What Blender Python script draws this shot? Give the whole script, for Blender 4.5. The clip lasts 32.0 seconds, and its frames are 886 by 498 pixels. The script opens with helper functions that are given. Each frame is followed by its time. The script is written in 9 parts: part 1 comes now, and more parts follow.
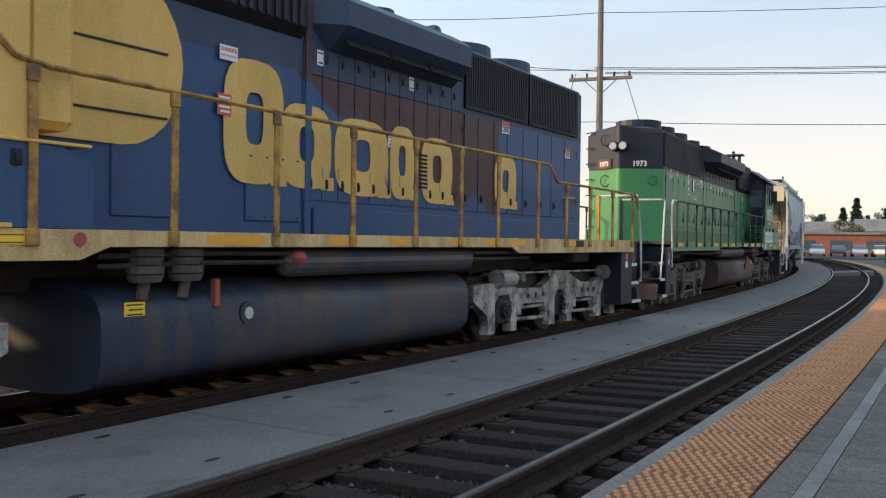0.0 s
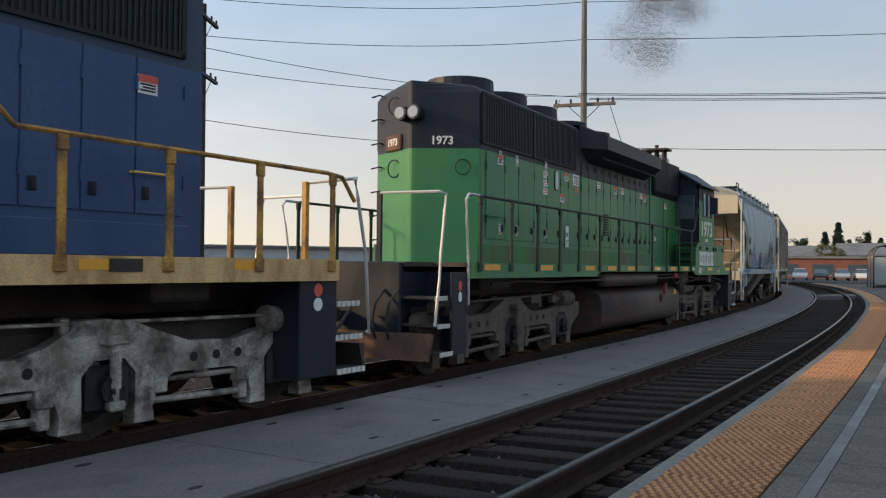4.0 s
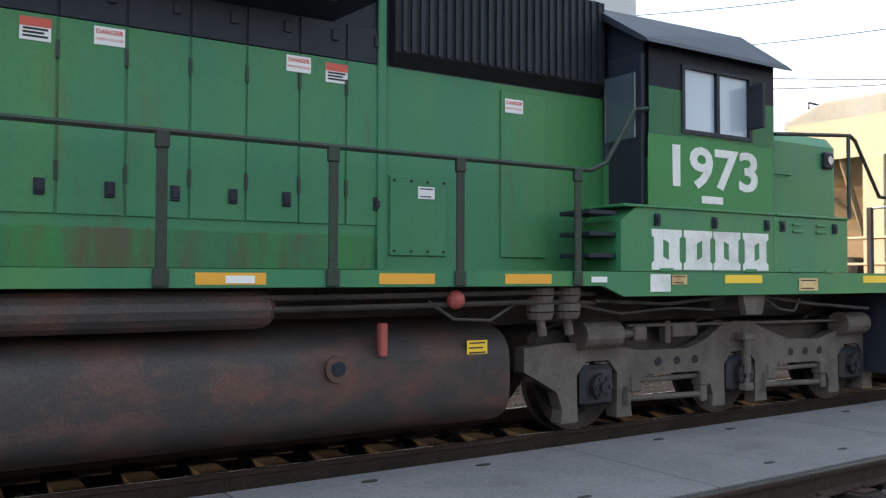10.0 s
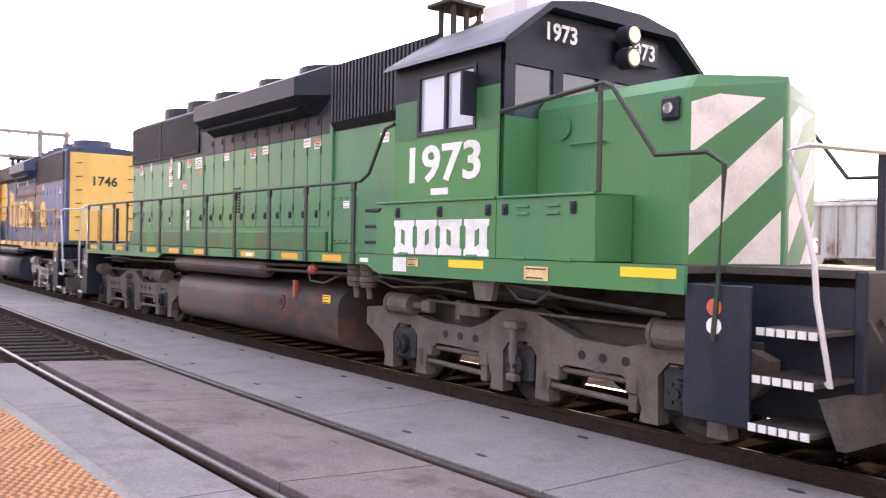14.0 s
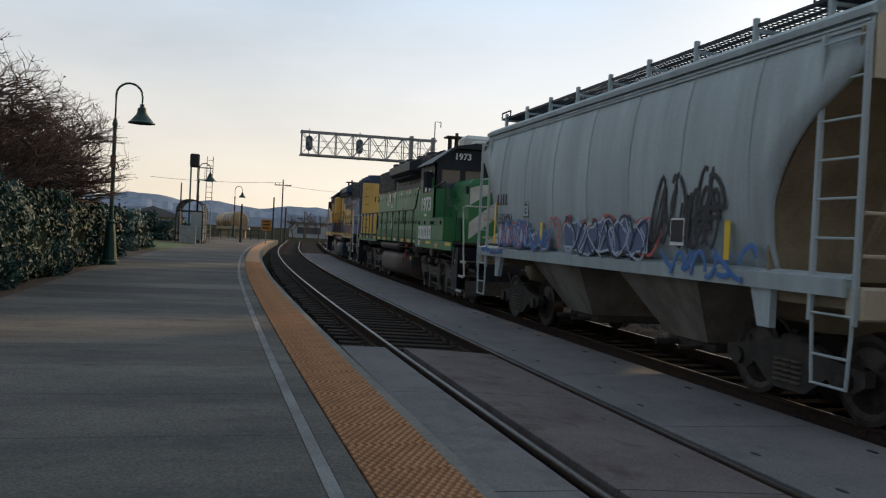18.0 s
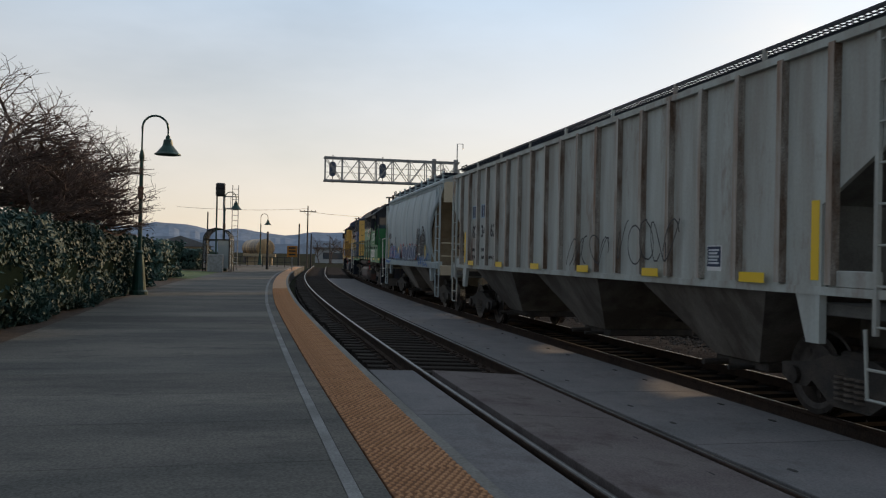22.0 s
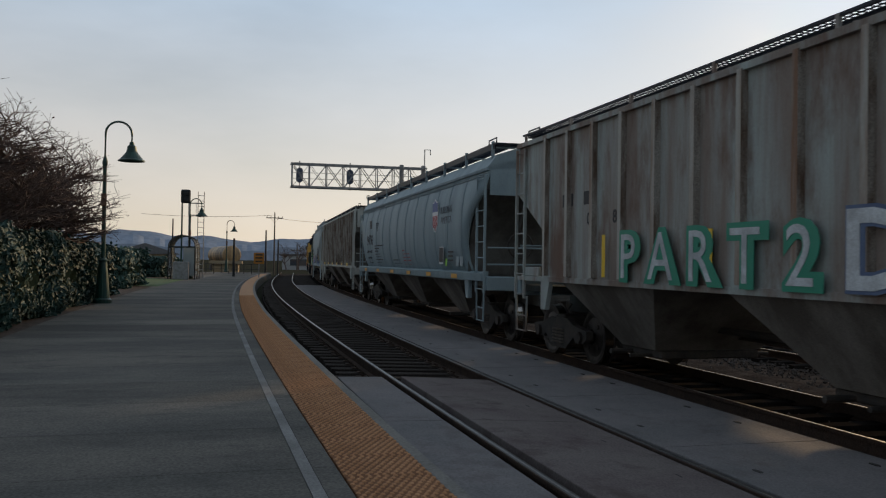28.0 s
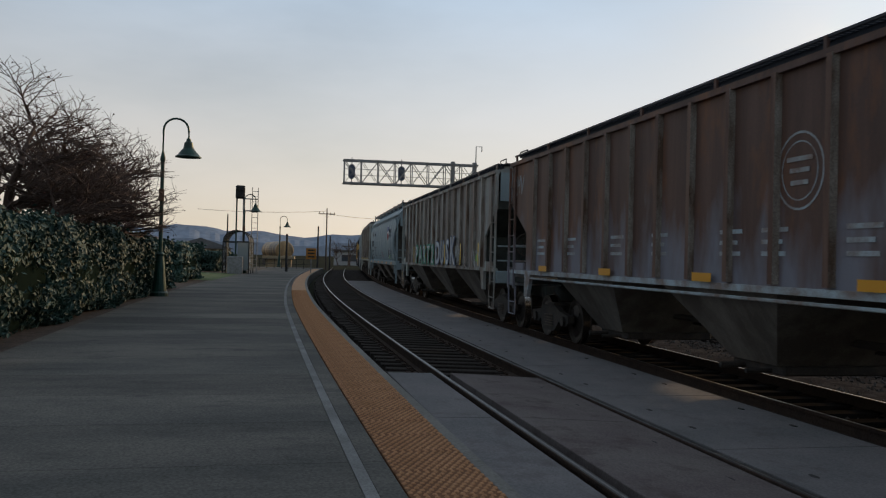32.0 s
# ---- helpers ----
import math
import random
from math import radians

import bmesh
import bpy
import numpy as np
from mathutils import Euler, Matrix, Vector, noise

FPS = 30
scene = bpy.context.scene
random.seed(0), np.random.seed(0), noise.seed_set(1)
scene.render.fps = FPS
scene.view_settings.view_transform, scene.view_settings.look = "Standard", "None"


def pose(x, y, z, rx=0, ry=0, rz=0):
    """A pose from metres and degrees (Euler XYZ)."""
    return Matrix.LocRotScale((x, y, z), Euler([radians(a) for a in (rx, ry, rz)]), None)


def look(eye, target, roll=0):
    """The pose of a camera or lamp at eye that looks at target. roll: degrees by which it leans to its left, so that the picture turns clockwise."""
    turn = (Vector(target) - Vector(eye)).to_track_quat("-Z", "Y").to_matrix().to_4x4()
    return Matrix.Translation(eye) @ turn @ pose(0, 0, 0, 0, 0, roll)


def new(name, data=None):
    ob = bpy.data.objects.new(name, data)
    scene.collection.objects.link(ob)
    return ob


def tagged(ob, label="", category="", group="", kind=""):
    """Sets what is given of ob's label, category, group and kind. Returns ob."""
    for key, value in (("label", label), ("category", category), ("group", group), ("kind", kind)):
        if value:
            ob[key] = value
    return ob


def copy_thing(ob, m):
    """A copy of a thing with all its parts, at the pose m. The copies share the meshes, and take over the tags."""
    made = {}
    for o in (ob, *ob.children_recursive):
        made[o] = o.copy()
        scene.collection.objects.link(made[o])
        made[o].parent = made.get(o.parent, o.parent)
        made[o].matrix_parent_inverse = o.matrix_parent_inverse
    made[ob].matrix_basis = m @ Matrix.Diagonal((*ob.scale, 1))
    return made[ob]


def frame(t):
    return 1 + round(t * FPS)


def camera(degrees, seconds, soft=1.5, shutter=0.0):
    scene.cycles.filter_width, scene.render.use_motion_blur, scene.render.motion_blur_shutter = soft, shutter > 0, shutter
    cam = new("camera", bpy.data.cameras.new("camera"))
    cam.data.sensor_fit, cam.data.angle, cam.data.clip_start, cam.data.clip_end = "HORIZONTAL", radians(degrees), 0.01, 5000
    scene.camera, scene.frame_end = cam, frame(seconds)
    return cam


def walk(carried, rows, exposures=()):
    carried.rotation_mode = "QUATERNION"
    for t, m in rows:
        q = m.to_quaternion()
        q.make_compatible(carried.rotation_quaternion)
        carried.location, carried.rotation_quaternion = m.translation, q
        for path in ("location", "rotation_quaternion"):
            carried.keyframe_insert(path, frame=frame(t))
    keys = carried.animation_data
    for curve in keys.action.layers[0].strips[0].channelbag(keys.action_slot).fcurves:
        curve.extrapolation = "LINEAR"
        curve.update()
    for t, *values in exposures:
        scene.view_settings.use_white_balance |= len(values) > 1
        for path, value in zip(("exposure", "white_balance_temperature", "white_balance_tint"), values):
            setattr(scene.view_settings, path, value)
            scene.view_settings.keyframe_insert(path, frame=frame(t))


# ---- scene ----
cam = camera(54.8, 32.0, 1.2, 0.15)
# rows: seconds, then place and turn as pose() takes them
PATH = [
    (0, 0.000, 0.000, 1.445, 89.48, -0.67, -56.74),
    (0.5, 0.000, 0.000, 1.445, 89.56, -0.62, -56.99),
    (1, 0.000, 0.000, 1.445, 89.61, -0.58, -57.45),
    (1.5, 0.000, 0.000, 1.445, 89.57, -0.59, -58.02),
    (2, 0.000, 0.000, 1.445, 89.52, -0.75, -57.94),
    (2.5, 0.000, 0.000, 1.445, 89.42, -0.64, -57.39),
    (3, 0.000, 0.000, 1.445, 90.22, -0.64, -56.80),
    (3.5, 0.000, 0.000, 1.445, 90.95, -0.66, -57.79),
    (5.5, 0.000, 0.000, 1.445, 91.72, -0.40, -57.07),
    (6, 0.000, 0.000, 1.445, 91.95, -0.69, -57.29),
    (6.5, 0.000, 0.000, 1.445, 91.97, -0.79, -57.06),
    (7, 0.000, 0.000, 1.445, 91.68, -0.93, -55.80),
    (7.5, 0.000, 0.000, 1.445, 91.53, -0.73, -54.45),
    (8, 0.000, 0.000, 1.445, 91.38, -0.59, -52.27),
    (8.5, 0.000, 0.000, 1.445, 91.27, -0.47, -48.52),
    (9, 0.000, 0.000, 1.445, 91.48, -0.10, -44.17),
    (9.5, -0.000, -0.002, 1.449, 91.67, -0.41, -40.22),
    (10, -0.001, -0.006, 1.459, 91.79, -0.18, -32.39),
    (10.5, -0.003, -0.013, 1.474, 91.53, -0.42, -23.13),
    (11, -0.004, -0.022, 1.493, 91.19, -0.61, -14.79),
    (11.5, -0.007, -0.032, 1.515, 90.68, -0.61, -3.78),
    (12, -0.009, -0.043, 1.539, 89.81, -1.07, 8.99),
    (12.5, -0.011, -0.055, 1.563, 89.43, -0.88, 22.47),
    (13, -0.013, -0.066, 1.587, 89.43, -0.62, 33.49),
    (13.5, -0.015, -0.076, 1.609, 89.76, -0.75, 42.75),
    (14.2, -0.018, -0.088, 1.635, 89.63, -1.20, 54.44),
    (14.9, -0.019, -0.096, 1.652, 89.51, -1.83, 63.36),
    (15.5, -0.020, -0.098, 1.657, 89.38, -2.49, 68.05),
    (16, -0.020, -0.098, 1.657, 89.17, -2.14, 72.88),
    (16.5, -0.020, -0.098, 1.657, 89.13, -2.01, 75.42),
    (17, -0.020, -0.098, 1.657, 89.20, -2.22, 75.87),
    (17.5, -0.020, -0.098, 1.657, 89.07, -2.51, 75.54),
    (18, -0.020, -0.098, 1.657, 89.06, -2.84, 74.17),
    (18.5, -0.020, -0.098, 1.657, 88.86, -2.94, 73.57),
    (19, -0.020, -0.098, 1.657, 89.09, -2.74, 73.38),
    (19.5, -0.020, -0.098, 1.657, 89.25, -2.32, 73.58),
    (20, -0.020, -0.098, 1.657, 89.66, -1.93, 73.89),
    (20.5, -0.020, -0.098, 1.657, 90.08, -1.76, 74.52),
    (21, -0.020, -0.098, 1.657, 90.13, -1.55, 75.44),
    (21.5, -0.020, -0.098, 1.657, 90.24, -1.38, 75.78),
    (22, -0.020, -0.098, 1.657, 90.46, -1.23, 75.86),
    (22.5, -0.020, -0.098, 1.657, 90.79, -1.01, 76.08),
    (23, -0.020, -0.098, 1.657, 90.95, -0.89, 76.42),
    (23.5, -0.020, -0.098, 1.657, 91.04, -0.86, 76.19),
    (24, -0.020, -0.098, 1.657, 91.18, -0.80, 76.15),
    (24.5, -0.020, -0.098, 1.657, 91.55, -0.67, 75.67),
    (25, -0.020, -0.098, 1.657, 91.76, -0.79, 75.22),
    (25.5, -0.020, -0.098, 1.657, 91.72, -1.07, 74.65),
    (26, -0.020, -0.098, 1.657, 91.50, -1.18, 74.53),
    (26.5, -0.020, -0.098, 1.657, 91.22, -0.97, 73.64),
    (28.5, -0.020, -0.098, 1.657, 90.78, -0.93, 73.80),
    (29, -0.020, -0.098, 1.657, 90.72, -1.05, 73.85),
    (29.5, -0.020, -0.098, 1.657, 91.09, -0.89, 73.78),
    (30, -0.020, -0.098, 1.657, 91.39, -0.80, 73.88),
    (30.5, -0.020, -0.098, 1.657, 91.49, -0.91, 74.69),
    (31, -0.020, -0.098, 1.657, 91.63, -1.54, 75.68),
    (31.5, -0.020, -0.098, 1.657, 91.31, -1.52, 76.34),
    (32, -0.020, -0.098, 1.657, 90.61, -1.41, 77.10),
]
EXPOSURES = [(0.0, 0.78, 6600, 11), (3.5, 0.38, 6600, 11), (6.0, -0.08, 6600, 11), (7.0, 0.6, 6650, 11), (8.0, 0.92, 6700, 12), (10.0, 1.5, 6800, 14), (12.0, 2.8, 7700, 40), (13.5, 2.8, 7900, 44), (15.5, -0.25, 6850, 12), (20.0, -0.26, 6850, 12), (25.0, -0.56, 6850, 12), (32.0, -0.58, 6850, 12)]
walk(cam, [(r[0], pose(*r[1:])) for r in PATH], EXPOSURES)

# ---- world and sun ----
SUN_TURN, SUN_RISE = 40.0, 16.0   # degrees to the left of +y, and above the horizon
world = bpy.data.worlds.new("world")
scene.world = world
world.use_nodes = True
wn, wl = world.node_tree.nodes, world.node_tree.links
wn.clear()
sky = wn.new("ShaderNodeTexSky")
sky.sky_type, sky.sun_disc = "NISHITA", False
sky.sun_elevation, sky.sun_rotation = radians(SUN_RISE), radians(-SUN_TURN)
back = wn.new("ShaderNodeBackground")
back.inputs["Strength"].default_value = 0.1
wout = wn.new("ShaderNodeOutputWorld")
tcw = wn.new("ShaderNodeTexCoord")
mpw = wn.new("ShaderNodeMapping")
mpw.inputs["Scale"].default_value = (1.0, 1.0, 3.5)
wl.new(tcw.outputs["Generated"], mpw.inputs["Vector"])
cloud = wn.new("ShaderNodeTexNoise")
cloud.inputs["Scale"].default_value, cloud.inputs["Detail"].default_value, cloud.inputs["Roughness"].default_value = 2.2, 5, 0.55
wl.new(mpw.outputs[0], cloud.inputs["Vector"])
veil = wn.new("ShaderNodeMapRange")       # a thin veil of cloud over the whole sky, with gaps of blue
veil.inputs["From Min"].default_value, veil.inputs["From Max"].default_value = 0.32, 0.62
veil.inputs["To Min"].default_value, veil.inputs["To Max"].default_value = 0.66, 0.92
wl.new(cloud.outputs["Fac"], veil.inputs["Value"])
wmix = wn.new("ShaderNodeMix")
wmix.data_type = "RGBA"
high = wn.new("ShaderNodeSeparateXYZ")     # cream haze low down, blue higher up
wl.new(tcw.outputs["Generated"], high.inputs[0])
ramp = wn.new("ShaderNodeMapRange")
ramp.inputs["From Min"].default_value, ramp.inputs["From Max"].default_value = 0.01, 0.29
wl.new(high.outputs["Z"], ramp.inputs["Value"])
tone = wn.new("ShaderNodeMix")
tone.data_type = "RGBA"
tone.inputs["A"].default_value, tone.inputs["B"].default_value = (8.5, 7.7, 6.5, 1), (5.0, 6.4, 8.0, 1)
wl.new(ramp.outputs[0], tone.inputs["Factor"])
sun_side = wn.new("ShaderNodeVectorMath")     # thin cloud is brighter towards the sun
sun_side.operation = "DOT_PRODUCT"
sun_side.inputs[1].default_value = (-math.sin(radians(SUN_TURN)), math.cos(radians(SUN_TURN)), 0.2)
wl.new(tcw.outputs["Generated"], sun_side.inputs[0])
lift = wn.new("ShaderNodeMapRange")
lift.inputs["From Min"].default_value, lift.inputs["From Max"].default_value = -0.2, 1.0
lift.inputs["To Min"].default_value, lift.inputs["To Max"].default_value = 0.78, 1.7
wl.new(sun_side.outputs["Value"], lift.inputs["Value"])
cloud_tone = wn.new("ShaderNodeVectorMath")
cloud_tone.operation = "SCALE"
wl.new(tone.outputs["Result"], cloud_tone.inputs[0])
wl.new(lift.outputs[0], cloud_tone.inputs["Scale"])
wl.new(cloud_tone.outputs[0], wmix.inputs["B"])
wl.new(veil.outputs[0], wmix.inputs["Factor"])
evened = wn.new("ShaderNodeVectorMath")     # high cloud keeps the glow round the sun from growing
evened.operation = "MINIMUM"
evened.inputs[1].default_value = (17.0, 16.0, 15.0)
wl.new(sky.outputs[0], evened.inputs[0])
wl.new(evened.outputs[0], wmix.inputs["A"])
wl.new(wmix.outputs["Result"], back.inputs["Color"])
wl.new(back.outputs[0], wout.inputs["Surface"])
sun = new("sun", bpy.data.lights.new("sun", "SUN"))
sun.data.energy, sun.data.angle, sun.data.color = 3.2, radians(4), (1, 0.70, 0.39)
a, e = radians(SUN_TURN), radians(SUN_RISE)
sun.matrix_world = look((-math.sin(a) * math.cos(e), math.cos(a) * math.cos(e), math.sin(e)), (0, 0, 0))

# ---- the line of the tracks ----
def bend(x):
    """Curvature of the line at x metres along it (the centre of the curve lies on the +y side)."""
    return float(np.interp(x, (-90, -60, -35, -15, 0, 20, 40, 70), (0.00000, 0.00160, 0.00164, 0.00086, 0.00260, 0.00309, 0.00339, 0.00340)))


STEP = 0.5
LINE = {0: (0.0, 3.149, 0.0)}      # index: x, y, heading of the near track's centre line
for sign in (1, -1):
    x, y, h = LINE[0]
    for i in range(1, 401):
        k = bend(sign * i * STEP)
        h += sign * k * STEP
        x, y = x + sign * STEP * math.cos(h - sign * k * STEP / 2), y + sign * STEP * math.sin(h - sign * k * STEP / 2)
        LINE[sign * i] = (x, y, h)


def on_line(s, off=0.0):
    """Place and heading at s metres along the near track, off metres to its +y side."""
    f = max(-399.0, min(399.0, s / STEP))
    i = math.floor(f)
    a, b, u = LINE[i], LINE[i + 1], f - i
    h = a[2] + (b[2] - a[2]) * u
    return a[0] + (b[0] - a[0]) * u - off * math.sin(h), a[1] + (b[1] - a[1]) * u + off * math.cos(h), h


FAR = 3.804     # from the near track's centre line to the train's


def part(name, bm, material, parent=None, label="", smooth=False):
    """Links a bmesh as one mesh object, under a thing or a part."""
    me = bpy.data.meshes.new(name)
    bm.to_mesh(me)
    bm.free()
    ob = new(name, me)
    for m in (material if isinstance(material, (list, tuple)) else [material]):
        me.materials.append(m)
    if smooth:
        me.polygons.foreach_set("use_smooth", [True] * len(me.polygons))
    if parent:
        ob.parent = parent
    if label:
        ob["label"] = label
    return ob


def box(bm, x0, x1, y0, y1, z0, z1, bevel=0.0, m=None, mat=0):
    """Adds a box, with its edges bevelled, to a bmesh."""
    r = bmesh.ops.create_cube(bm, size=1.0)
    for v in r["verts"]:
        v.co = Vector((x0 + (x1 - x0) * (v.co.x + 0.5), y0 + (y1 - y0) * (v.co.y + 0.5), z0 + (z1 - z0) * (v.co.z + 0.5)))
    vs = r["verts"]
    if bevel:
        es = list({e for v in vs for e in v.link_edges})
        out = bmesh.ops.bevel(bm, geom=es, offset=bevel, segments=1, affect="EDGES")
        vs = out["verts"]
    if mat:
        for f in {f for v in vs for f in v.link_faces}:
            f.material_index = mat
    if m is not None:
        bmesh.ops.transform(bm, matrix=m, verts=list(vs))
    return vs


def rod(bm, a, b, r, n=8, r2=None):
    """Adds a round bar from a to b."""
    a, b = Vector(a), Vector(b)
    d = b - a
    m = Matrix.Translation((a + b) / 2) @ d.to_track_quat("Z", "Y").to_matrix().to_4x4()
    return bmesh.ops.create_cone(bm, cap_ends=True, segments=n, radius1=r, radius2=r if r2 is None else r2, depth=d.length, matrix=m)["verts"]


def pipe(bm, pts, r, n=6):
    """Adds a bent round bar through the points."""
    pts = [Vector(p) for p in pts]
    rings = []
    for i, p in enumerate(pts):
        d = (pts[min(i + 1, len(pts) - 1)] - pts[max(i - 1, 0)]).normalized()
        q = d.to_track_quat("Z", "Y").to_matrix()
        rings.append([bm.verts.new(p + q @ Vector((r * math.cos(2 * math.pi * k / n), r * math.sin(2 * math.pi * k / n), 0))) for k in range(n)])
    for a, b in zip(rings, rings[1:]):
        for k in range(n):
            bm.faces.new((a[k], a[(k + 1) % n], b[(k + 1) % n], b[k]))
    bm.faces.new(rings[0][::-1])
    bm.faces.new(rings[-1])


def extrude(bm, outline, x0, x1, axis="x", mat=0):
    """Adds a prism: an outline of (a, b) pairs, swept from x0 to x1 along an axis."""
    def at(p, x):
        return {"x": (x, p[0], p[1]), "y": (p[0], x, p[1]), "z": (p[0], p[1], x)}[axis]
    a = [bm.verts.new(at(p, x0)) for p in outline]
    b = [bm.verts.new(at(p, x1)) for p in outline]
    n = len(outline)
    fs = [bm.faces.new((a[i], a[(i + 1) % n], b[(i + 1) % n], b[i])) for i in range(n)]
    fs += [bm.faces.new(a[::-1]), bm.faces.new(b)]
    bmesh.ops.recalc_face_normals(bm, faces=fs)
    for f in fs:
        f.material_index = mat
    return fs


def edge_drift(s):
    """How far the platform's edge draws away from the track along it."""
    return float(0.0080 * max(-25.0, min(25.0, s)) + np.interp(s, (-3, 3), (-0.061, 0.0)))


def ribbon(bm, offs, s0, s1, step=1.0, mat=0, close=False, drift=False):
    """Adds a strip that follows the tracks: a profile of (off, z) pairs swept from s0 to s1."""
    n = max(1, math.ceil((s1 - s0) / step))
    rows = []
    for i in range(n + 1):
        s = s0 + (s1 - s0) * i / n
        row = []
        for o, z in offs:
            x, y, _ = on_line(s, o + (edge_drift(s) if drift else 0.0))
            row.append(bm.verts.new((x, y, z)))
        rows.append(row)
    k = len(offs)
    for a, b in zip(rows, rows[1:]):
        for j in range(k if close else k - 1):
            f = bm.faces.new((a[j], b[j], b[(j + 1) % k], a[(j + 1) % k]))
            f.material_index = mat
    if close:
        bm.faces.new(rows[0])
        bm.faces.new(rows[-1][::-1])
    bmesh.ops.recalc_face_normals(bm, faces=bm.faces[:])
    return bm


# ---- materials ----
MATS = {}


def mat(name, color, rough=0.6, metal=0.0, grain=0.25, scale=8.0, second=None, amount=0.35, bump=0.15, stretch=(1, 1, 1), fine=60.0, spec=0.4, island=0.0, third=None, third_at=0.58, third_scale=(2.0, 1, 0.3)):
    """A worn surface: base colour, broad stains of a second colour, fine grain and relief."""
    if name in MATS:
        return MATS[name]
    m = bpy.data.materials.new(name)
    m.use_nodes = True
    n, l = m.node_tree.nodes, m.node_tree.links
    b = n["Principled BSDF"]
    tc = n.new("ShaderNodeTexCoord")
    mp = n.new("ShaderNodeMapping")
    mp.inputs["Scale"].default_value = stretch
    l.new(tc.outputs["Object"], mp.inputs["Vector"])
    big = n.new("ShaderNodeTexNoise")
    big.inputs["Scale"].default_value, big.inputs["Detail"].default_value, big.inputs["Roughness"].default_value = scale, 6, 0.65
    l.new(mp.outputs[0], big.inputs["Vector"])
    small = n.new("ShaderNodeTexNoise")
    small.inputs["Scale"].default_value, small.inputs["Detail"].default_value = fine, 3
    l.new(tc.outputs["Object"], small.inputs["Vector"])
    ramp = n.new("ShaderNodeMapRange")
    ramp.inputs["From Min"].default_value, ramp.inputs["From Max"].default_value = 0.62 - amount * 0.5, 0.78 - amount * 0.35
    l.new(big.outputs["Fac"], ramp.inputs["Value"])
    mix = n.new("ShaderNodeMix")
    mix.data_type = "RGBA"
    c2 = second or tuple(c * 0.55 for c in color)
    mix.inputs["A"].default_value, mix.inputs["B"].default_value = (*color, 1), (*c2, 1)
    l.new(ramp.outputs[0], mix.inputs["Factor"])
    gr = n.new("ShaderNodeMapRange")
    gr.inputs["From Min"].default_value, gr.inputs["From Max"].default_value = 0.3, 0.7
    gr.inputs["To Min"].default_value, gr.inputs["To Max"].default_value = 1 - grain, 1 + grain
    l.new(small.outputs["Fac"], gr.inputs["Value"])
    mul = n.new("ShaderNodeVectorMath")
    mul.operation = "SCALE"
    l.new(mix.outputs["Result"], mul.inputs[0])
    l.new(gr.outputs[0], mul.inputs["Scale"])
    last = mul.outputs[0]
    if island:
        geo = n.new("ShaderNodeNewGeometry")
        ob = n.new("ShaderNodeObjectInfo")
        add = n.new("ShaderNodeMath")
        add.operation = "ADD"
        l.new(geo.outputs["Random Per Island"], add.inputs[0])
        l.new(ob.outputs["Random"], add.inputs[1])
        ir = n.new("ShaderNodeMapRange")
        ir.inputs["From Max"].default_value = 2.0
        ir.inputs["To Min"].default_value, ir.inputs["To Max"].default_value = 1 - island, 1 + island
        l.new(add.outputs[0], ir.inputs["Value"])
        m2 = n.new("ShaderNodeVectorMath")
        m2.operation = "SCALE"
        l.new(last, m2.inputs[0])
        l.new(ir.outputs[0], m2.inputs["Scale"])
        last = m2.outputs[0]
    if third:
        m3 = n.new("ShaderNodeMapping")
        m3.inputs["Scale"].default_value, m3.inputs["Location"].default_value = third_scale, (7.3, 2.1, 4.7)
        l.new(tc.outputs["Object"], m3.inputs["Vector"])
        n3 = n.new("ShaderNodeTexNoise")
        n3.inputs["Scale"].default_value, n3.inputs["Detail"].default_value, n3.inputs["Roughness"].default_value = 1.6, 8, 0.7
        l.new(m3.outputs[0], n3.inputs["Vector"])
        r3 = n.new("ShaderNodeMapRange")
        r3.inputs["From Min"].default_value, r3.inputs["From Max"].default_value, r3.inputs["To Max"].default_value = third_at, third_at + 0.16, 0.85
        l.new(n3.outputs["Fac"], r3.inputs["Value"])
        x3 = n.new("ShaderNodeMix")
        x3.data_type = "RGBA"
        x3.inputs["B"].default_value = (*third, 1)
        l.new(r3.outputs[0], x3.inputs["Factor"])
        l.new(last, x3.inputs["A"])
        last = x3.outputs["Result"]
    l.new(last, b.inputs["Base Color"])
    rr = n.new("ShaderNodeMapRange")
    rr.inputs["To Min"].default_value, rr.inputs["To Max"].default_value = max(0.05, rough - 0.12), min(1, rough + 0.12)
    l.new(big.outputs["Fac"], rr.inputs["Value"])
    l.new(rr.outputs[0], b.inputs["Roughness"])
    b.inputs["Metallic"].default_value = metal
    b.inputs["Specular IOR Level"].default_value = spec
    if bump:
        bp = n.new("ShaderNodeBump")
        bp.inputs["Strength"].default_value, bp.inputs["Distance"].default_value = bump, 0.01
        l.new(small.outputs["Fac"], bp.inputs["Height"])
        l.new(bp.outputs[0], b.inputs["Normal"])
    MATS[name] = m
    return m


def plain(name, color, rough=0.5, metal=0.0, emit=0.0, spec=0.5):
    """A small even surface: paint, lettering, a lamp."""
    if name in MATS:
        return MATS[name]
    m = bpy.data.materials.new(name)
    m.use_nodes = True
    b = m.node_tree.nodes["Principled BSDF"]
    b.inputs["Base Color"].default_value = (*color, 1)
    b.inputs["Roughness"].default_value, b.inputs["Metallic"].default_value = rough, metal
    b.inputs["Specular IOR Level"].default_value = spec
    if emit:
        b.inputs["Emission Color"].default_value = (*color, 1)
        b.inputs["Emission Strength"].default_value = emit
    MATS[name] = m
    return m


